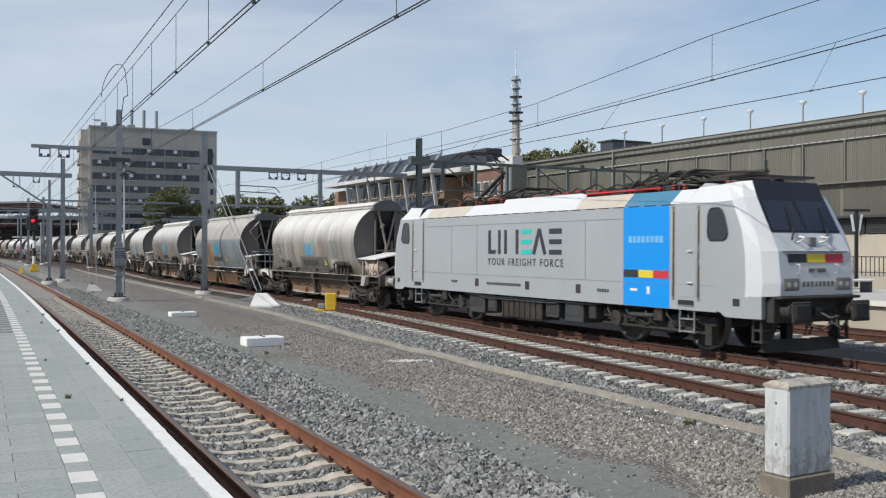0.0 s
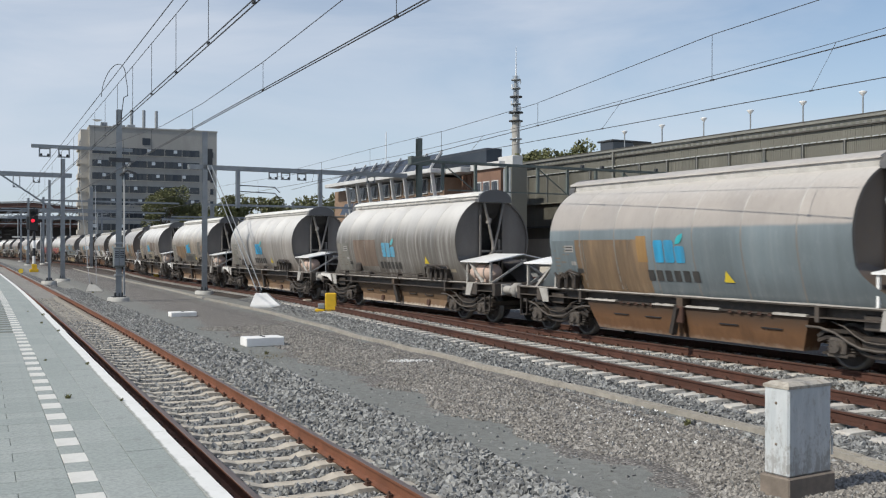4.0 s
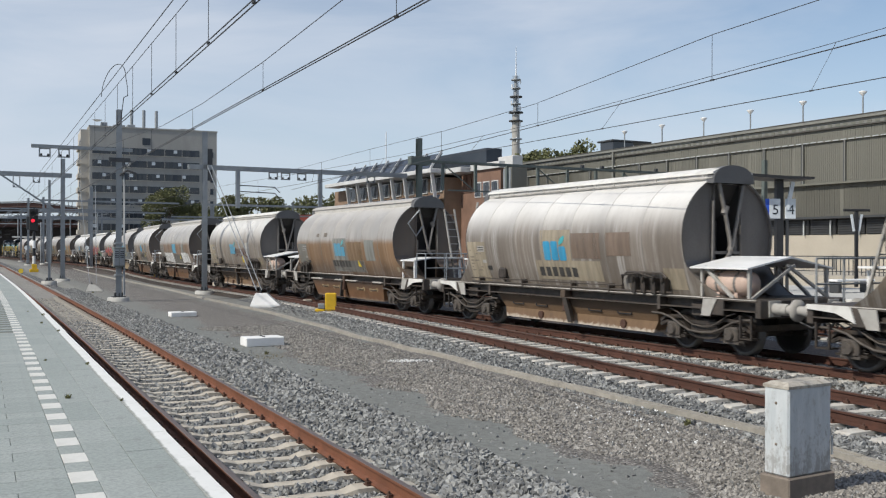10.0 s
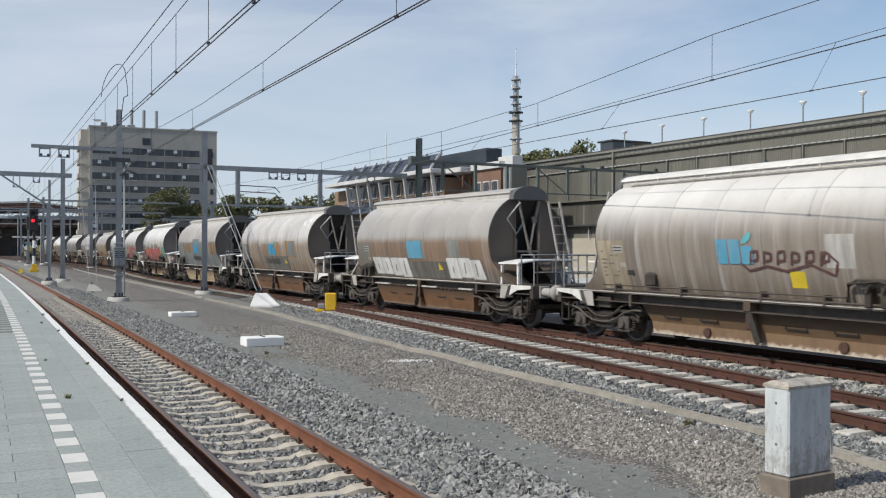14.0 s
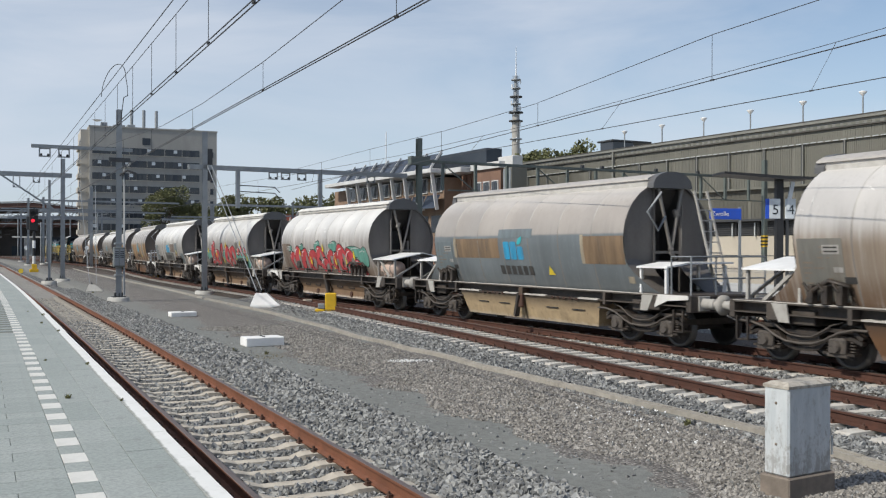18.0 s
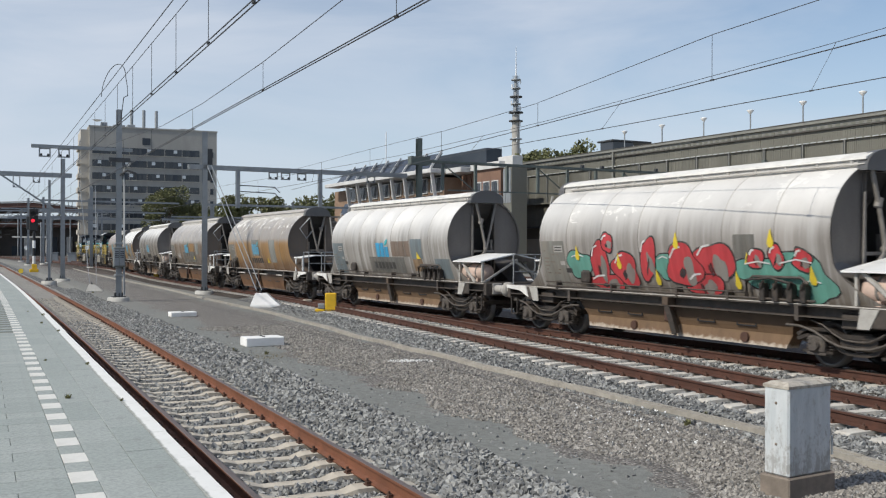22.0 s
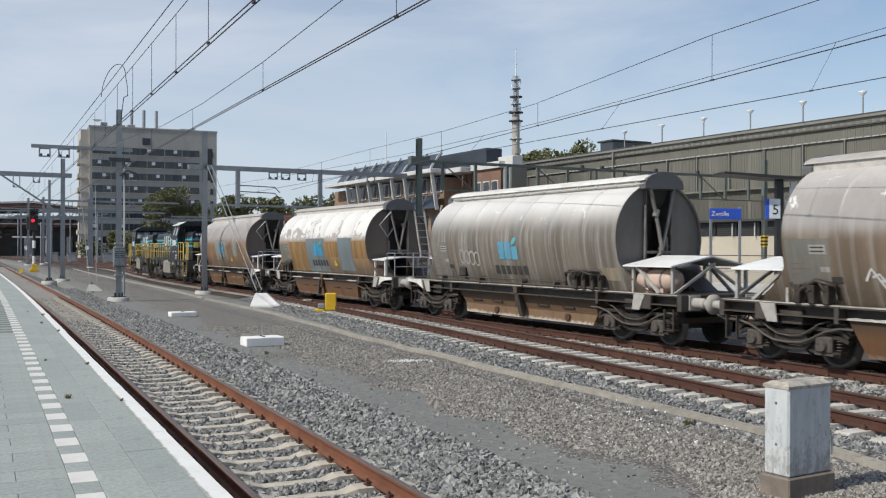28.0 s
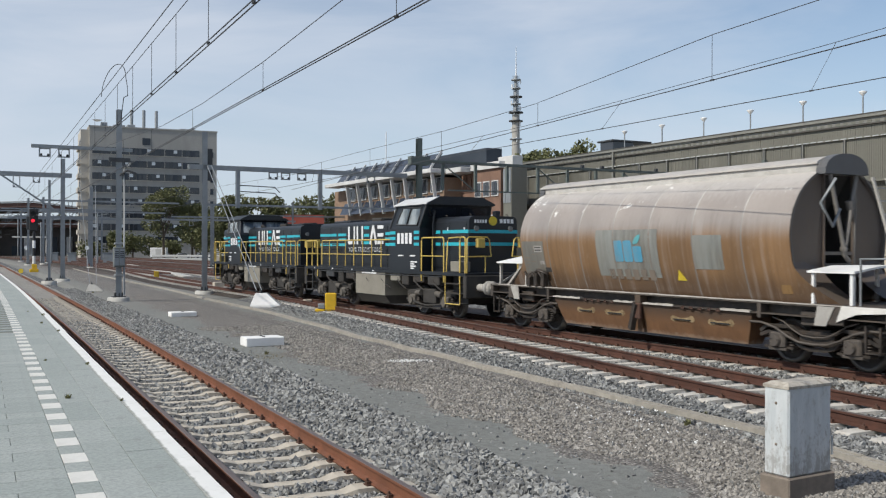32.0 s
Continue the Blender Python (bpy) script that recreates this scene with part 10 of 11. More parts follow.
# ---------- the station end ----------
st_ = thing("station_roof", "dark brown station roof over far platforms", "roof", Matrix.Translation((-161.2, 303.8, -1.25)) @ Matrix.Rotation(0.15, 4, "Z") @ Matrix.Scale(1.55, 4))
part("roof", Mesh().extrude([(-26, 10.2), (20, 11.6), (40, 9.2), (40, 8.6), (20, 10.7), (-26, 9.2)], 0, 30, axis="y"), M_["station_roof"], st_)
part("roof_edge", Mesh().tube([(-26, -0.2, 10.3), (20, -0.2, 11.8), (40, -0.2, 9.3)], 0.16), M_["galv"], st_)
part("back_wall", Mesh().box(-30, 36, 7, 9, -0.3, 8.5), M_["dim_wall"], st_)
part("side_slab", Mesh().box(-20, 12, -2, 6, 5.2, 5.9), M_["galv"], st_)
part("footbridge", Mesh().box(-26, 34, 3.5, 5.5, 6.6, 7.8), M_["station_roof"], st_)
for q in range(24):
    x = -25 + q * 2.6
    part("truss_bar", Mesh().beam((x, -0.6, 8.7), (x + 1.3, -0.6, 9.6), 0.12).beam((x + 1.3, -0.6, 9.6), (x + 2.6, -0.6, 8.7), 0.12), M_["galv"], st_)
part("truss_chord", Mesh().beam((-26, -0.6, 8.65), (39, -0.6, 8.65), 0.22), M_["galv"], st_)
part("truss_chord", Mesh().beam((-26, -0.8, 7.2), (39, -0.8, 7.2), 0.18), M_["galv"], st_)
for q in range(11):
    part("thin_post", Mesh().cyl((-23 + q * 5.6 + (q * 7 % 3), -1.0, -0.3), (-23 + q * 5.6 + (q * 7 % 3), -1.0, 8.6), 0.13, n=8), M_["galv"], st_)
for q in range(5):
    x = -20 + q * 9.5
    part("platform_canopy", Mesh().box(x, x + 6.4, -8, -4, 4.3, 4.55), M_["fascia"], st_)
    part("canopy_post", Mesh().box(x + 3.0, x + 3.3, -6.2, -5.9, -0.3, 4.3), M_["galv"], st_)
    part("platform_kerb", Mesh().box(x - 1.0, x + 7.0, -9, -3, -0.3, 0.6), M_["pale_concrete"], st_)
for x in (-14, -2, 10, 22, 32):
    part("column", Mesh().cyl((x, 3, -0.3), (x, 3, 9.4), 0.4, n=12), M_["fascia"], st_)
for x, w in ((17, 2.6), (25.5, 1.6), (30, 2.0)):
    part("pale_pier", Mesh().box(x, x + w * 0.55, 4, 6, -0.3, 4.6, 0.1), M_["pale_concrete"], st_)
for q in range(9):
    part("doorway", Mesh().box(-27 + q * 6.8, -24.6 + q * 6.8, 6.94, 7.02, -0.3, 2.6 + (q * 5 % 3)), M_["slate"], st_)


def marker(x, y, h, r, mat_, label):
    ob = thing("track_marker", label, "track sign", stand(x, y, -0.3, 0.1), group="track markers")
    part("post", Mesh().cyl((0, 0, 0), (0, 0, h), 0.05, n=8), M_["galv"], ob)
    part("disc", Mesh().cyl((0, -0.06, h), (0, -0.10, h), r, n=18), mat_, ob)


for x, y, h, r, m_ in ((-46.0, 125, 2.6, 0.26, "sign_pale"), (-55, 130, 1.3, 0.2, "sign_pale"), (-49.5, 126, 0.9, 0.22, "sign_yellow"), (-62, 144, 2.6, 0.32, "sign_pale"), (-36.2, 83, 0.6, 0.2, "sign_yellow")):
    marker(x, y, h, r, M_[m_], "small yellow track marker on a post" if m_ == "sign_yellow" else "small white track marker on a post")
for x, y, h in ((-64, 158, 7.5), (-53.6, 150, 8.0), (-69, 166, 7.0), (-47.2, 140, 7.0), (-58.5, 160, 6.5)):
    ob = thing("yard_pole", "slim grey steel pole in the far yard", "pole", stand(x, y, -0.3, 0.1), group="far yard poles")
    part("pole", Mesh().cyl((0, 0, 0), (0, 0, h), 0.13, n=8), M_["galv"], ob)
    part("bracket", Mesh().beam((0, 0, h - 0.4), (1.6, 0, h - 0.1), 0.09), M_["galv"], ob)
red_b = thing("red_shed", "low red-clad building among trees", "building", stand(-21.5, 150, -0.3, 0.2))
part("wall", Mesh().box(-2.9, 2.9, 0, 8, 0, 6.2), M_["brick"], red_b)
part("roof", Mesh().box(-3.0, 3.0, -0.3, 8.3, 6.2, 7.8), M_["red_roof"], red_b, "red roof band")
for x_, w_ in ((-54.6, 9.0), (-36.5, 7.5)):
    low_pl = thing("low_wall", "long pale concrete wall between far tracks", "wall", stand(x_, 212, -0.3, 0.03), group="pale low walls")
    part("wall", Mesh().box(-w_, w_, -0.4, 0.4, 0, 0.50, 0.05), M_["fascia"], low_pl)
    part("coping", Mesh().box(-w_, w_, -0.5, 0.3, 0.66, 1.15, 0.05), M_["fascia"], low_pl)
    for q in range(5):
        part("pier", Mesh().box(-w_ + q * w_ / 2 - (0.4 if q else 0), -w_ + q * w_ / 2 + (0.1 if q else 0.5), -0.3, 0.25, 0.4, 0.7), M_["concrete"], low_pl)
van = thing("white_container", "white container standing behind a low wall", "container", stand(-64.5, 220, -0.3, 0.1))
part("body", Mesh().box(-1.9, 1.7, -1.0, 1.0, 0.5, 2.7, 0.08), M_["white"], van)
part("door", Mesh().box(-0.7, 0.5, -1.03, -0.99, 0.7, 2.4, 0.01), M_["fascia"], van)
for x_ in (-1.6, 1.4):
    part("foot", Mesh().box(x_ - 0.15, x_ + 0.15, -0.9, 0.9, 0, 0.5), M_["darksteel"], van)
strip = thing("walkway_strip", "pale concrete walkway strip between far tracks", "walkway", kind="structure")
for q in range(16):
    a_, b_ = Vector((-46.8, 144.5, -0.22)).lerp(Vector((-22.2, 84.5, -0.22)), q / 16), Vector((-46.8, 144.5, -0.22)).lerp(Vector((-22.2, 84.5, -0.22)), (q + 0.97) / 16)
    part("slab", Mesh().beam(a_, b_, 0.9, 0.12), M_["pale_foot"], strip)


def car(x, y, yaw, mat_, label):
    ob = thing("parked_car", label, "car", stand(x, y, -0.3, yaw), group="parked cars")
    m = Mesh()
    m.extrude([(-2.1, 0.35), (-2.15, 0.85), (-1.5, 0.98), (-0.9, 1.48), (0.9, 1.48), (1.4, 1.0), (2.1, 0.85), (2.15, 0.35)], -0.85, 0.85, axis="y")
    part("body", m, mat_, ob)
    part("window", Mesh().extrude([(-1.3, 1.02), (-0.85, 1.40), (0.85, 1.40), (1.2, 1.02)], -0.86, 0.86, axis="y"), M_["glass"], ob)
    for wx in (-1.3, 1.3):
        for wy in (-0.8, 0.8):
            part("wheel", Mesh().cyl((wx, wy - 0.1, 0.32), (wx, wy + 0.1, 0.32), 0.32, n=12), M_["black"], ob)


car(-59.5, 221, 0.3, M_["white"], "white car parked beyond the tracks")
car(-55.0, 222, 0.3, M_["white"], "white car parked beyond the tracks")
car(-49.0, 223, 0.2, M_["navy"], "dark car parked beyond the tracks")
for x, y, w in ((-58, 168, 2.0), (-66, 172, 1.4), (-71, 176, 1.8)):
    ob = thing("utility_box", "pale utility box near the station", "utility box", stand(x, y, -0.3, 0.3), group="utility boxes")
    part("body", Mesh().box(-w / 2, w / 2, -0.6, 0.6, 0, 1.7, 0.05), M_["galv"], ob)
    part("lid", Mesh().box(-w / 2 - 0.08, w / 2 + 0.08, -0.68, 0.68, 1.7, 1.82), M_["galv"], ob)

# ---------- trees ----------
k = Nodes("foliage")
gi = k.n("NewGeometry")
leaf = k.mix(gi.outputs["Random Per Island"], (0.082, 0.088, 0.034), (0.155, 0.155, 0.064))
k.colour(k.mix(k.ramp(k.noise(0.35, 3), 0.35, 0.7), leaf, k.mix(0.5, leaf, (0.085, 0.10, 0.03))))
k.b.inputs["Subsurface Weight"].default_value = 0.0
M_["leaf"] = k.surf(0.7)
M_["bark"] = paint("bark", (0.10, 0.075, 0.055), 0.95, 0, 0.4, scale=3)


def raw_mesh(name, verts, faces3, mat_):
    me = bpy.data.meshes.new(name)
    nv, nf = len(verts), len(faces3)
    me.vertices.add(nv)
    me.vertices.foreach_set("co", np.asarray(verts, np.float32).ravel())
    me.loops.add(nf * 3)
    me.loops.foreach_set("vertex_index", np.asarray(faces3, np.int32).ravel())
    me.polygons.add(nf)
    me.polygons.foreach_set("loop_start", np.arange(0, nf * 3, 3, dtype=np.int32))
    me.polygons.foreach_set("use_smooth", np.zeros(nf, bool))
    me.update(calc_edges=True)
    me.validate()
    me.materials.append(mat_)
    return me


def crown_mesh(seed, w, h0, h1, n, leaf):
    """Leaf clumps round several limb heads, thinner toward the outside."""
    rg = np.random.default_rng(seed)
    heads = rg.uniform(-1, 1, (16, 3)) * np.array([w * 0.36, w * 0.36, (h1 - h0) * 0.36]) + np.array([0, 0, (h0 + h1) / 2])
    rad = rg.uniform(0.22, 0.40, 16) * w * 0.75
    pick = rg.integers(0, 16, n)
    d = rg.normal(size=(n, 3))
    d /= np.linalg.norm(d, axis=1)[:, None]
    c = heads[pick] + d * (rad[pick] * rg.uniform(0.35, 1.0, n) ** 0.5)[:, None] * np.array([1, 1, 0.8])
    a = rg.normal(size=(n, 3))
    a /= np.linalg.norm(a, axis=1)[:, None]
    b = np.cross(a, rg.normal(size=(n, 3)))
    b /= np.linalg.norm(b, axis=1)[:, None]
    s = (leaf * rg.uniform(0.6, 1.4, n))[:, None]
    v = np.stack([c + a * s, c + b * s * 0.7, c - a * s, c - b * s * 0.7], 1).reshape(-1, 3)
    i = np.arange(n)[:, None] * 4
    f = np.concatenate([i + np.array([[0, 1, 2]]), i + np.array([[0, 2, 3]])])
    return v, f


def tree(x, y, w, h, seed, label, n=2600, leaf=0.28):
    ob = thing("tree", label, "tree", stand(x, y, -0.3, seed), group="trees behind the yard")
    rnd = random.Random(seed)
    m = Mesh()
    m.cyl((0, 0, 0), (0.1, 0, h * 0.45), w * 0.035, w * 0.02, n=8)
    for q in range(6):
        a = q * 1.05 + rnd.random()
        z = h * rnd.uniform(0.25, 0.45)
        m.cyl((0, 0, z), (w * 0.3 * math.cos(a), w * 0.3 * math.sin(a), z + h * 0.3), w * 0.014, w * 0.006, n=6)
    part("trunk", m, M_["bark"], ob)
    v, f = crown_mesh(seed, w, h * 0.28, h, n, leaf)
    part("crown", raw_mesh("crown", v, f, M_["leaf"]), None, ob)
    return ob


tree(-61.8, 214, 9.4, 18.4, 3, "broad green tree before the office block", 6800, 0.22)
tree(-56.5, 218, 8, 12.5, 4, "green tree before the office block", 4600, 0.24)
for i in range(11):
    tree(-46.5 + i * 3.4, 190 + (i * 37 % 17), 8.0, 10.9 + (i * 53 % 5) * 0.9, 20 + i, "green tree in a row behind the yard", 3600, 0.25)
for i in range(12):
    tree(-84.0 + i * 4.6, 232 + (i * 23 % 9), 6.5, 4.2 + (i * 31 % 4) * 0.7, 80 + i, "low green shrub behind the yard", 1500, 0.26)
for i in range(9):
    tree(16.0 + i * 1.5, 168 + (i * 29 % 13), 8.0, 20.2 + (i * 31 % 4) * 0.7, 40 + i, "tall green tree behind the brick building", 3600, 0.27)
for i in range(4):
    tree(5.0 + i * 3.5, 186, 8, 21.5, 60 + i, "distant green tree over the roofs", 1400, 0.32)
# far woods, on the skyline
rg = np.random.default_rng(9)
vs, fs = [], []
for i in range(70):
    v, f = crown_mesh(100 + i, 22, 2, 13 + rg.uniform(0, 4), 420, 0.9)
    fs.append(f + sum(len(q) for q in vs))
    vs.append(v + np.array([-260 + i * 8.0, 420 + rg.uniform(-25, 25), 0]))
woods = new("far_woods", raw_mesh("far_woods", np.concatenate(vs), np.concatenate(fs), M_["leaf"]))
tagged(woods, "dark green line of far woods", "woods", kind="stuff")


# ---------- paving, sleepers and stones ----------
def shared_piece(name, me, parent, m):
    ob = new(name, me)
    ob.parent = parent
    ob.matrix_basis = m
    return ob


PITCH = 0.327  # one paving tile
E_IN, A_IN, B_IN, W_IN = -0.145, -0.43, -0.715, -0.89
edge_me = Mesh().box(E_IN, 0.0, 0.002, 1.088, 0.60, 0.763, 0.006).mesh("edge_stone", M_["edge_white"])
slab_a = Mesh().box(A_IN, E_IN - 0.003, 0.002, 1.088, 0.70, 0.760, 0.003).mesh("paving_slab", M_["slab"])
slab_b = Mesh().box(B_IN, A_IN - 0.003, 0.002, 1.088, 0.70, 0.760, 0.003).mesh("paving_slab", M_["slab"])
dash_me = Mesh().box(W_IN, B_IN - 0.003, 0.002, PITCH - 0.002, 0.70, 0.762, 0.003).mesh("white_tile", M_["dash_white"])
gap_me = Mesh().box(W_IN, B_IN - 0.003, PITCH + 0.002, 2 * PITCH - 0.002, 0.70, 0.760, 0.003).mesh("paving_slab", M_["slab"])
tile_me = Mesh().box(-2 * PITCH + 0.002, -0.002, 0.002, PITCH - 0.002, 0.70, 0.760, 0.003).mesh("paving_slab", M_["slab"])
half_me = Mesh().box(-PITCH + 0.002, -0.002, 0.002, PITCH - 0.002, 0.70, 0.760, 0.003).mesh("paving_slab", M_["slab"])
for i in range(60):
    y = -18.53 + i * 1.09
    shared_piece("edge_stone", edge_me, platform, on_plat(random.uniform(-0.004, 0.004), y, random.uniform(-0.003, 0.003)))
    if i < 45:
        shared_piece("paving_slab", slab_a, platform, on_plat(0, y + 0.38, random.uniform(-0.002, 0.002)))
        shared_piece("paving_slab", slab_b, platform, on_plat(0, y + 0.87, random.uniform(-0.002, 0.002)))
for i in range(100):
    y = -18.53 + i * 2 * PITCH + 0.142
    shared_piece("white_tile", dash_me, platform, on_plat(random.uniform(-0.004, 0.004), y, random.uniform(-0.001, 0.002)))
    if i < 60:
        shared_piece("paving_slab", gap_me, platform, on_plat(0, y, random.uniform(-0.001, 0.002)))
for r in range(3):
    for i in range(46):
        shared_piece("paving_slab", tile_me, platform, on_plat(W_IN - 0.001 - (2 * r + i % 2) * PITCH, -18.53 + i * PITCH, random.uniform(-0.002, 0.002)))
for i in range(1, 46, 2):
    shared_piece("paving_slab", half_me, platform, on_plat(W_IN - 0.001, -18.53 + i * PITCH, 0.0))
rest = Mesh()
for i in list(range(-38, 0)) + list(range(45, 165)):
    y = -18.53 + i * 1.09
    rest.box(A_IN, E_IN - 0.003, y + 0.38, y + 1.466, 0.70, 0.760).box(B_IN, A_IN - 0.003, y + 0.87, y + 1.956, 0.70, 0.760)
for i in list(range(-63, 0)) + list(range(60, 240)):
    y = -18.53 + i * 2 * PITCH + 0.142
    rest.box(W_IN, B_IN - 0.003, y + PITCH, y + 2 * PITCH, 0.70, 0.760)
for r in range(20):
    for i in list(range(-126, 0)) + list(range(46 if r < 3 else 0, 240)):
        y, o = -18.53 + i * PITCH, W_IN - 0.001 - (2 * r + i % 2) * PITCH
        rest.box(o - 2 * PITCH + 0.003, o - 0.003, y + 0.003, y + PITCH - 0.003, 0.70, 0.760)
paving = part("paving_rest", bent(rest), M_["slab"], platform)
paving["kind"] = "stuff"
far_edge = Mesh()
for i in range(36):
    far_edge.box(E_IN, 0.0, 46.87 + i * 4, 50.87 + i * 4, 0.60, 0.762)
far_edge.box(E_IN, 0.0, -60, -18.535, 0.60, 0.762)
for i in list(range(-163, -100)) + list(range(110)):
    y = -18.53 + (100 + i) * 2 * PITCH + 0.142
    far_edge.box(W_IN, B_IN - 0.003, y, y + PITCH, 0.70, 0.762)
fe = part("far_edge", bent(far_edge), M_["edge_white"], platform)
fe["kind"] = "stuff"

for tr, line, s0, s1, pieces, joined, kind, spacing in PIECES:
    phase = -7.575 if kind == "near" else -0.93
    me_s, me_f = SLEEPER[kind], FIXING
    first = phase + spacing * math.ceil((pieces[0] - phase) / spacing)
    s = first
    while s < pieces[1]:
        p = line.at(s)
        mt = Matrix.Translation((p.x, p.y, p.z + random.uniform(-0.008, 0.0))) @ Matrix.Rotation(line.head(s) + random.uniform(-0.006, 0.006), 4, "Z")
        sl = shared_piece("sleeper", me_s, tr, mt)
        shared_piece("rail_fixing", me_f, sl, Matrix())
        s += spacing
    if joined[1] > joined[0]:
        m = Mesh()
        s = joined[0]
        while s < joined[1]:
            p, t = line.at(s), line.head(s)
            m.box(-1.26, 1.26, -0.13, 0.13, -0.36, -0.18, 0, 0, Matrix.Translation(p) @ Matrix.Rotation(t, 4, "Z"))
            s += spacing
        fs_ = part("far_sleepers", m, M_["sleeper_white"], tr)
        fs_["kind"] = "stuff"


def stones(name, label, pts, size, mat_, seed, broken=False):
    """Many loose stones as one object: bent octahedra, or broken cubes, lying on the given points."""
    rg_ = np.random.default_rng(seed)
    n = len(pts)
    base = np.array([[1, 0, 0], [0, 1, 0], [-1, 0, 0], [0, -1, 0], [0, 0, 1], [0, 0, -1]], float)
    tri = np.array([[0, 1, 4], [1, 2, 4], [2, 3, 4], [3, 0, 4], [1, 0, 5], [2, 1, 5], [3, 2, 5], [0, 3, 5]])
    if broken:
        base = np.array([[x, y, z] for x in (-0.7, 0.7) for y in (-0.7, 0.7) for z in (-0.7, 0.7)])
        tri = np.array([[0, 1, 3], [0, 3, 2], [4, 6, 7], [4, 7, 5], [0, 4, 5], [0, 5, 1], [2, 3, 7], [2, 7, 6], [0, 2, 6], [0, 6, 4], [1, 5, 7], [1, 7, 3]])
    nb = len(base)
    v = (base[None] * rg_.uniform(0.7, 1.2, (n, nb, 3)) + rg_.uniform(-0.38, 0.38, (n, nb, 3))) * rg_.uniform(0.5, 1.35, (n, 1, 3))
    q = rg_.normal(size=(n, 4))
    q /= np.linalg.norm(q, axis=1)[:, None]
    w, x, y, z = q.T
    R = np.stack([1 - 2 * (y * y + z * z), 2 * (x * y - z * w), 2 * (x * z + y * w), 2 * (x * y + z * w), 1 - 2 * (x * x + z * z), 2 * (y * z - x * w),
                  2 * (x * z - y * w), 2 * (y * z + x * w), 1 - 2 * (x * x + y * y)], 1).reshape(n, 3, 3)
    v = np.einsum("nij,nkj->nki", R, v) * (size * rg_.uniform(0.6, 1.35, n))[:, None, None]
    v += pts[:, None, :]
    f = (tri[None] + np.arange(n)[:, None, None] * nb).reshape(-1, 3)
    ob = new(name, raw_mesh(name, v.reshape(-1, 3), f, mat_))
    return tagged(ob, label, "stones", kind="stuff")


def bed_points(line, n, s0, s1, w0, w1, seed, phase, fall=1.0, gap=0.125, sink=0.0, pitch=0.6):
    rg_ = np.random.default_rng(seed)
    s = s0 + (s1 - s0) * rg_.random(n) ** fall
    w = rg_.uniform(w0, w1, n)
    z = np.interp(np.abs(w), [0, 0.4, 1.6, 2.15, 3.5], [-0.225 - sink, -0.225 - sink, -0.205 - sink, -0.30 - line.z, -0.305 - line.z]) + line.z + rg_.uniform(-0.015, 0.02, n)
    ph = np.abs((s - phase + pitch / 2) % pitch - pitch / 2)
    keep = (ph > gap) | (np.abs(w) > 1.25) | (rg_.random(n) < 0.015)
    keep &= (np.abs(np.abs(w) - 0.7525) > 0.09)
    px, py = np.interp(s, line.s, line.x), np.interp(s, line.s, line.y)
    da, db = -px * math.sin(YAW) + py * math.cos(YAW), px * math.cos(YAW) + py * math.sin(YAW) + w
    keep &= np.abs(db - np.interp(da, [b for a, b in duct_line[::-1]], [a for a, b in duct_line[::-1]])) > 0.22
    s, w, z = s[keep], w[keep], z[keep]
    x, y, t = np.interp(s, line.s, line.x), np.interp(s, line.s, line.y), np.interp(s, line.s, line.th)
    return np.stack([x + w * np.cos(t), y + w * np.sin(t), z], 1)


stones("ballast_stones", "loose grey ballast stones of the platform track", bed_points(near_line, 48000, -13.5, 16, -1.5, 2.6, 1, -7.575, fall=1.5, gap=0.135, sink=0.018, pitch=0.632), 0.034, M_["stone"], 1, True)
stones("ballast_stones", "loose grey ballast stones farther along the track", bed_points(near_line, 22000, 12, 45, -1.5, 2.55, 2, -7.575, fall=1.3, gap=0.15, sink=0.03, pitch=0.632), 0.036, M_["stone"], 2)
stones("ballast_stones", "loose grey ballast stones of the siding", bed_points(side_line, 42000, -14, 24, -2.5, 2.2, 3, -0.93, fall=1.2, gap=0.15, sink=0.015), 0.036, M_["stone"], 3)
stones("ballast_stones", "loose grey ballast stones of the main track", bed_points(main_line, 16000, -8, 34, -2.3, -0.85, 4, -0.93), 0.036, M_["stone"], 4)
stones("ballast_stones", "oily brown ballast stones, darkened for the shade under the train", bed_points(main_line, 9000, -8, 34, -0.66, 0.9, 7, -0.93), 0.036, M_["stone_oily_shaded"], 7)
rg = np.random.default_rng(12)
n_ = 52000
al = 5.5 + 26 * rg.random(n_) ** 1.7
la = 6.35 + (al - 12) * 0.045 + rg.normal(0.0, 0.10, n_) + 3.6 * rg.random(n_)
pt = np.stack([la * math.cos(YAW) - al * math.sin(YAW), la * math.sin(YAW) + al * math.cos(YAW), np.full(n_, -0.298)], 1)
clump = np.array([noise.noise(Vector((a * 0.6, b * 0.6, 3.0))) for a, b in zip(la, al)])
lanes = (la > 7.45 + (al - 12) * 0.045 + clump * 0.9)
stones("gravel_stones", "warm grey gravel stones between the tracks", pt[lanes], 0.021, M_["stone_warm"], 5, True)
strays = rg.choice(len(pt), 1600, replace=False)
stones("stray_stones", "stray grey stones lying on the grit path", pt[strays] + np.array([-0.55, -0.3, 0.0]), 0.026, M_["stone"], 6)


# small weeds at the edge of the platform and in the gravel
M_["weed"] = paint("weed_green", (0.16, 0.165, 0.07), 0.8, 0, 0.4, (0.17, 0.13, 0.06), 9)


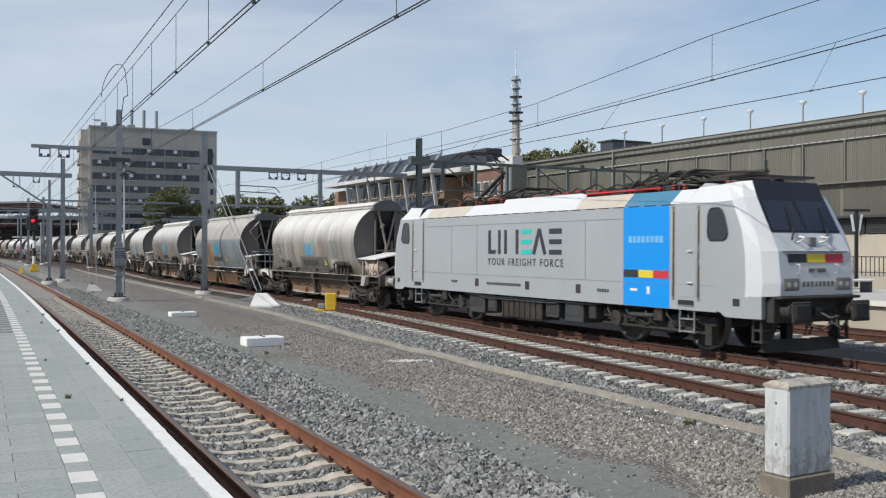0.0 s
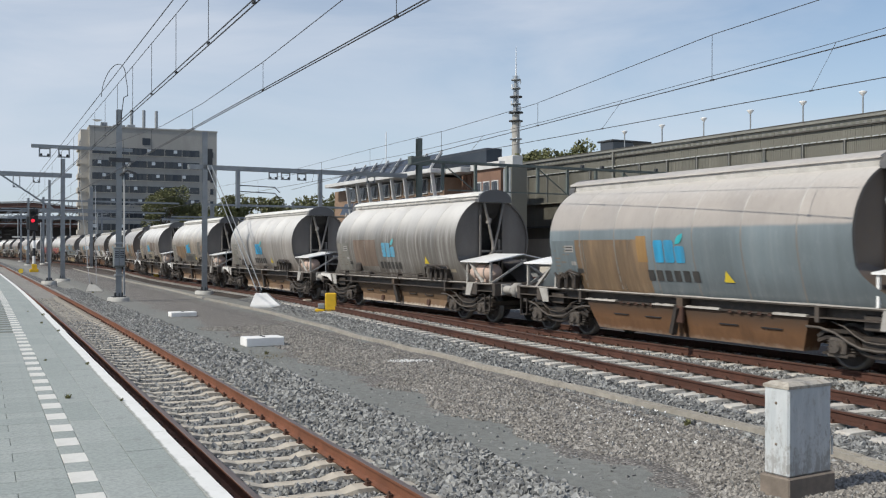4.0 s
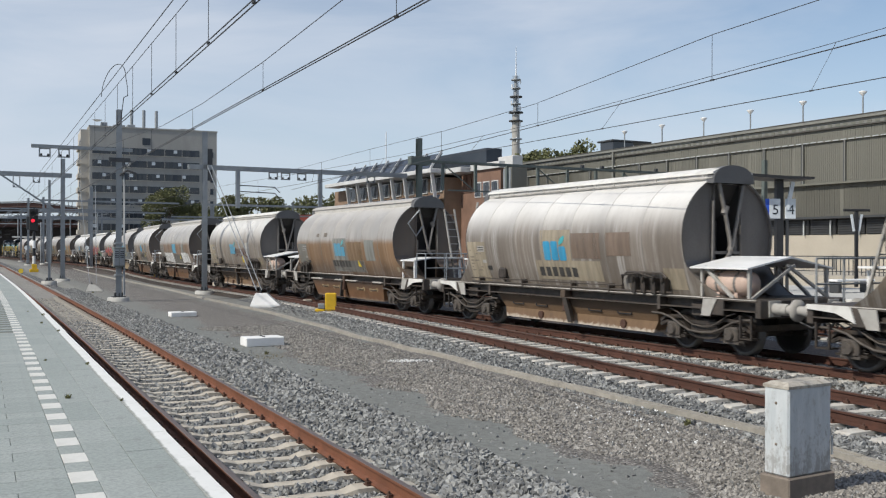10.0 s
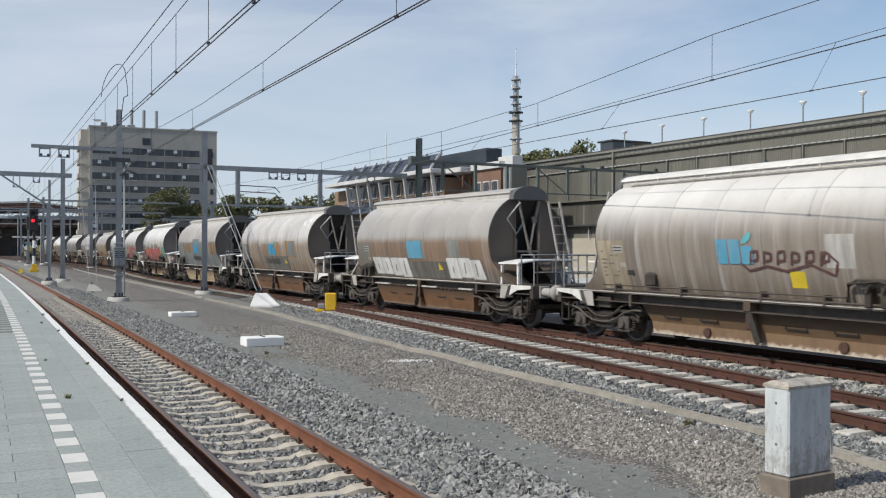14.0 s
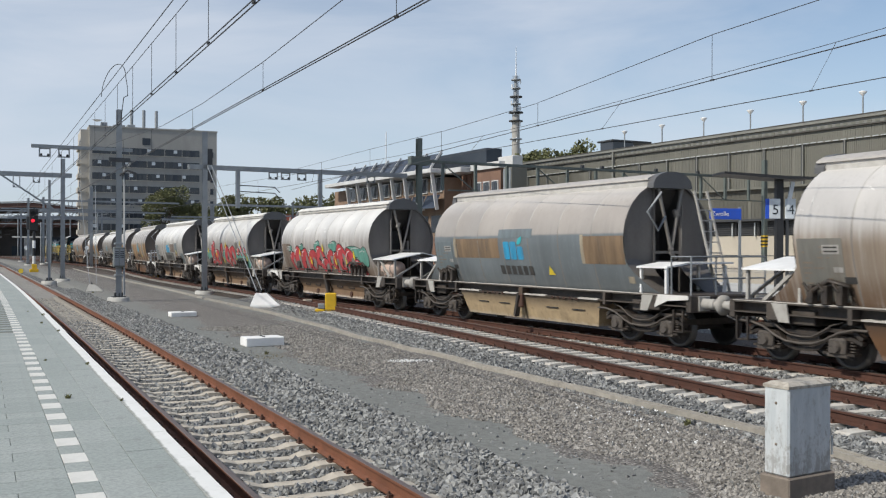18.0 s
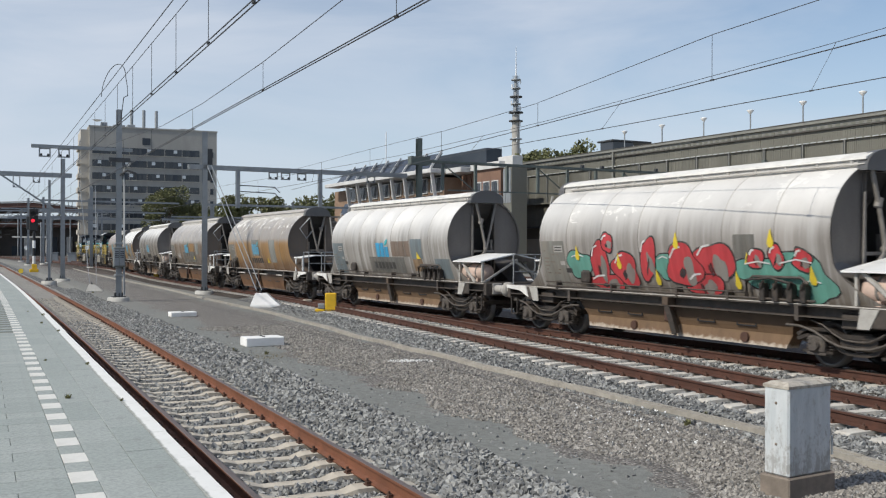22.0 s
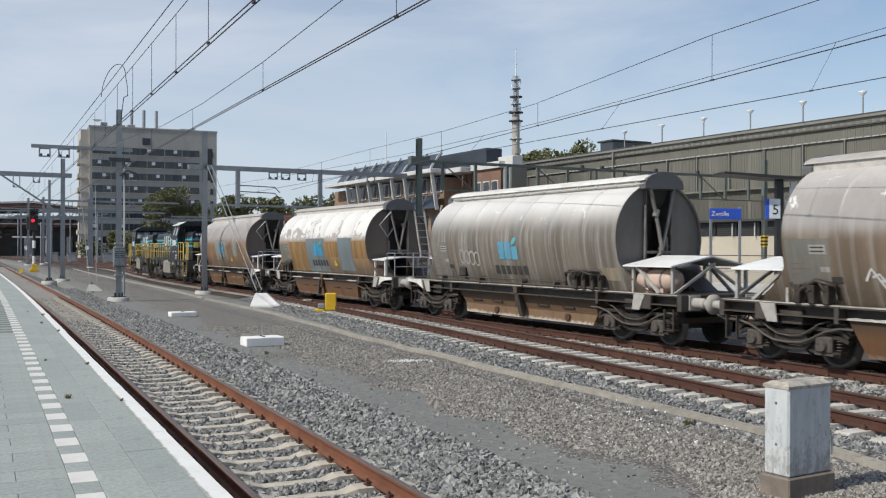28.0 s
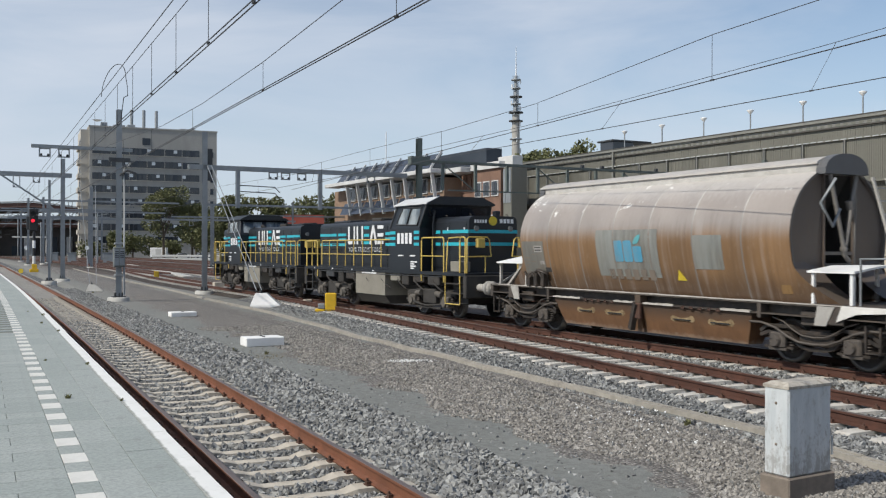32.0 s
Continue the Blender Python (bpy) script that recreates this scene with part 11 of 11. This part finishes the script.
def weed(x, y, z, s, seed):
    rnd = random.Random(seed)
    m = Mesh()
    for i in range(34):
        a, l = rnd.uniform(0, 6.3), s * rnd.uniform(0.5, 1.2)
        b = Vector((rnd.uniform(-s, s) * 0.35, rnd.uniform(-s, s) * 0.35, 0))
        t = b + Vector((math.cos(a) * l * 0.6, math.sin(a) * l * 0.6, l * 0.75))
        o = Vector((-math.sin(a), math.cos(a), 0)) * s * 0.06
        mid = (b + t) / 2 + Vector((0, 0, l * 0.12))
        m.add([b - o, b + o, mid + o, t, mid - o], [(0, 1, 2, 4), (4, 2, 3)])
    ob = thing("weed_tuft", "small green weed tuft growing in a crack", "weed", Matrix.Translation((x, y, z)), group="weeds", mesh=m, mats=M_["weed"])


for i, (a, b) in enumerate(((-0.14, -12.3), (-0.15, -8.9), (-0.62, -11.9), (-0.63, -8.2), (-0.13, -3.2), (-0.14, 1.5), (-0.4, 3.0), (-0.3, -1.0))):
    p = PLAT_M @ Vector((a, b, 0.76))
    weed(p.x, p.y, p.z, 0.04 + 0.012 * (i % 3), i)
for i, (x, y) in enumerate(((4.05, 14.9), (2.2, 21.6), (-5.2, 24.2), (-4.3, 23.6), (-20.2, 55.8), (-28.0, 70.0), (3.6, 14.2))):
    weed(x, y, -0.30, 0.12, 30 + i)
weed(2.1, 20.6, -0.30, 0.10, 51)
weed(1.9, 20.5, -0.30, 0.07, 52)
M_["dry_weed"] = paint("dry_grass", (0.20, 0.16, 0.075), 0.85, 0, 0.4, (0.12, 0.11, 0.05), 9)
rnd_ = random.Random(77)
m = Mesh()
for i in range(420):
    x, y = rnd_.gauss(-4.1, 0.45), rnd_.gauss(23.2, 0.6)
    a, l = rnd_.uniform(0, 6.3), rnd_.uniform(0.02, 0.06)
    o = Vector((-math.sin(a), math.cos(a), 0)) * 0.006
    b, tp = Vector((x, y, -0.30)), Vector((x + math.cos(a) * l, y + math.sin(a) * l, -0.30 + l * 0.6))
    m.add([b - o, b + o, tp], [(0, 1, 2)])
thing("dry_grass", "thin yellowish dry grass on the grit path", "grass", kind="stuff", mesh=m, mats=M_["dry_weed"])
# spilled white lime on the gravel, white chips
rg = np.random.default_rng(31)
pl_ = np.stack([rg.normal(-0.75, 0.28, 160), rg.normal(22.15, 0.14, 160), np.full(160, -0.285)], 1)
stones("white_chips", "white stone chips spilled on the gravel", pl_, 0.022, M_["whiteblock"], 33)
pl_ = np.stack([rg.uniform(2.0, 5.0, 140), rg.uniform(12.5, 16.5, 140), np.full(140, -0.285)], 1)
stones("white_chips", "scattered pale stone chips on the gravel", pl_, 0.020, M_["whiteblock"], 34)
for x, y, s in ((-14.0, 60.3, 1.0), (-6.1, 43.6, 0.6)):
    ob = thing("concrete_block", "small grey concrete block lying by the track", "block", stand(x, y, -0.30, 0.6), group="small concrete blocks")
    part("base", Mesh().box(-0.5 * s, 0.5 * s, -0.3 * s, 0.3 * s, 0, 0.2 * s, 0.03), M_["concrete"], ob)
    part("top", Mesh().box(-0.32 * s, 0.32 * s, -0.2 * s, 0.2 * s, 0.2 * s, 0.48 * s, 0.03), M_["concrete"], ob)


# ---------- what moves ----------
def pose_on(s, half, flip=False):
    """The pose of a vehicle whose middle is at s on the main line; its nose points down the line, to the camera."""
    a, b = main_line.at(s - half), main_line.at(s + half)
    d = (a - b).normalized()
    yaw = math.atan2(d.y, d.x) + (math.pi if flip else 0)
    mid = (a + b) / 2
    return Matrix.Translation((mid.x, mid.y, 0)) @ Matrix.Rotation(yaw, 4, "Z")


def motions():
    times = [i * 0.5 for i in range(65)]
    for ob, s, half, flip in VEHICLES:
        walk(ob, [(t, pose_on(s - gone(t), half, flip)) for t in times])
    # wheels roll at the train's speed: one turning for each seat in a bogie, shared by all wheelsets in such a seat
    done = {}
    turns = [i / 15 for i in range(481)]
    for w, ax, r, flip in [(w, ax, r, fl) for w, ax, r, fl in ROLLING]:
        key = (round(ax, 2), r, flip)
        if key not in done:
            walk(w, [(t, pose(ax, 0, r) @ Matrix.Rotation((-1 if flip else 1) * gone(t) / r, 4, "Y")) for t in turns])
            done[key] = w
        else:
            w.animation_data_create()
            w.animation_data.action = done[key].animation_data.action
            w.animation_data.action_slot = done[key].animation_data.action_slot


motions()
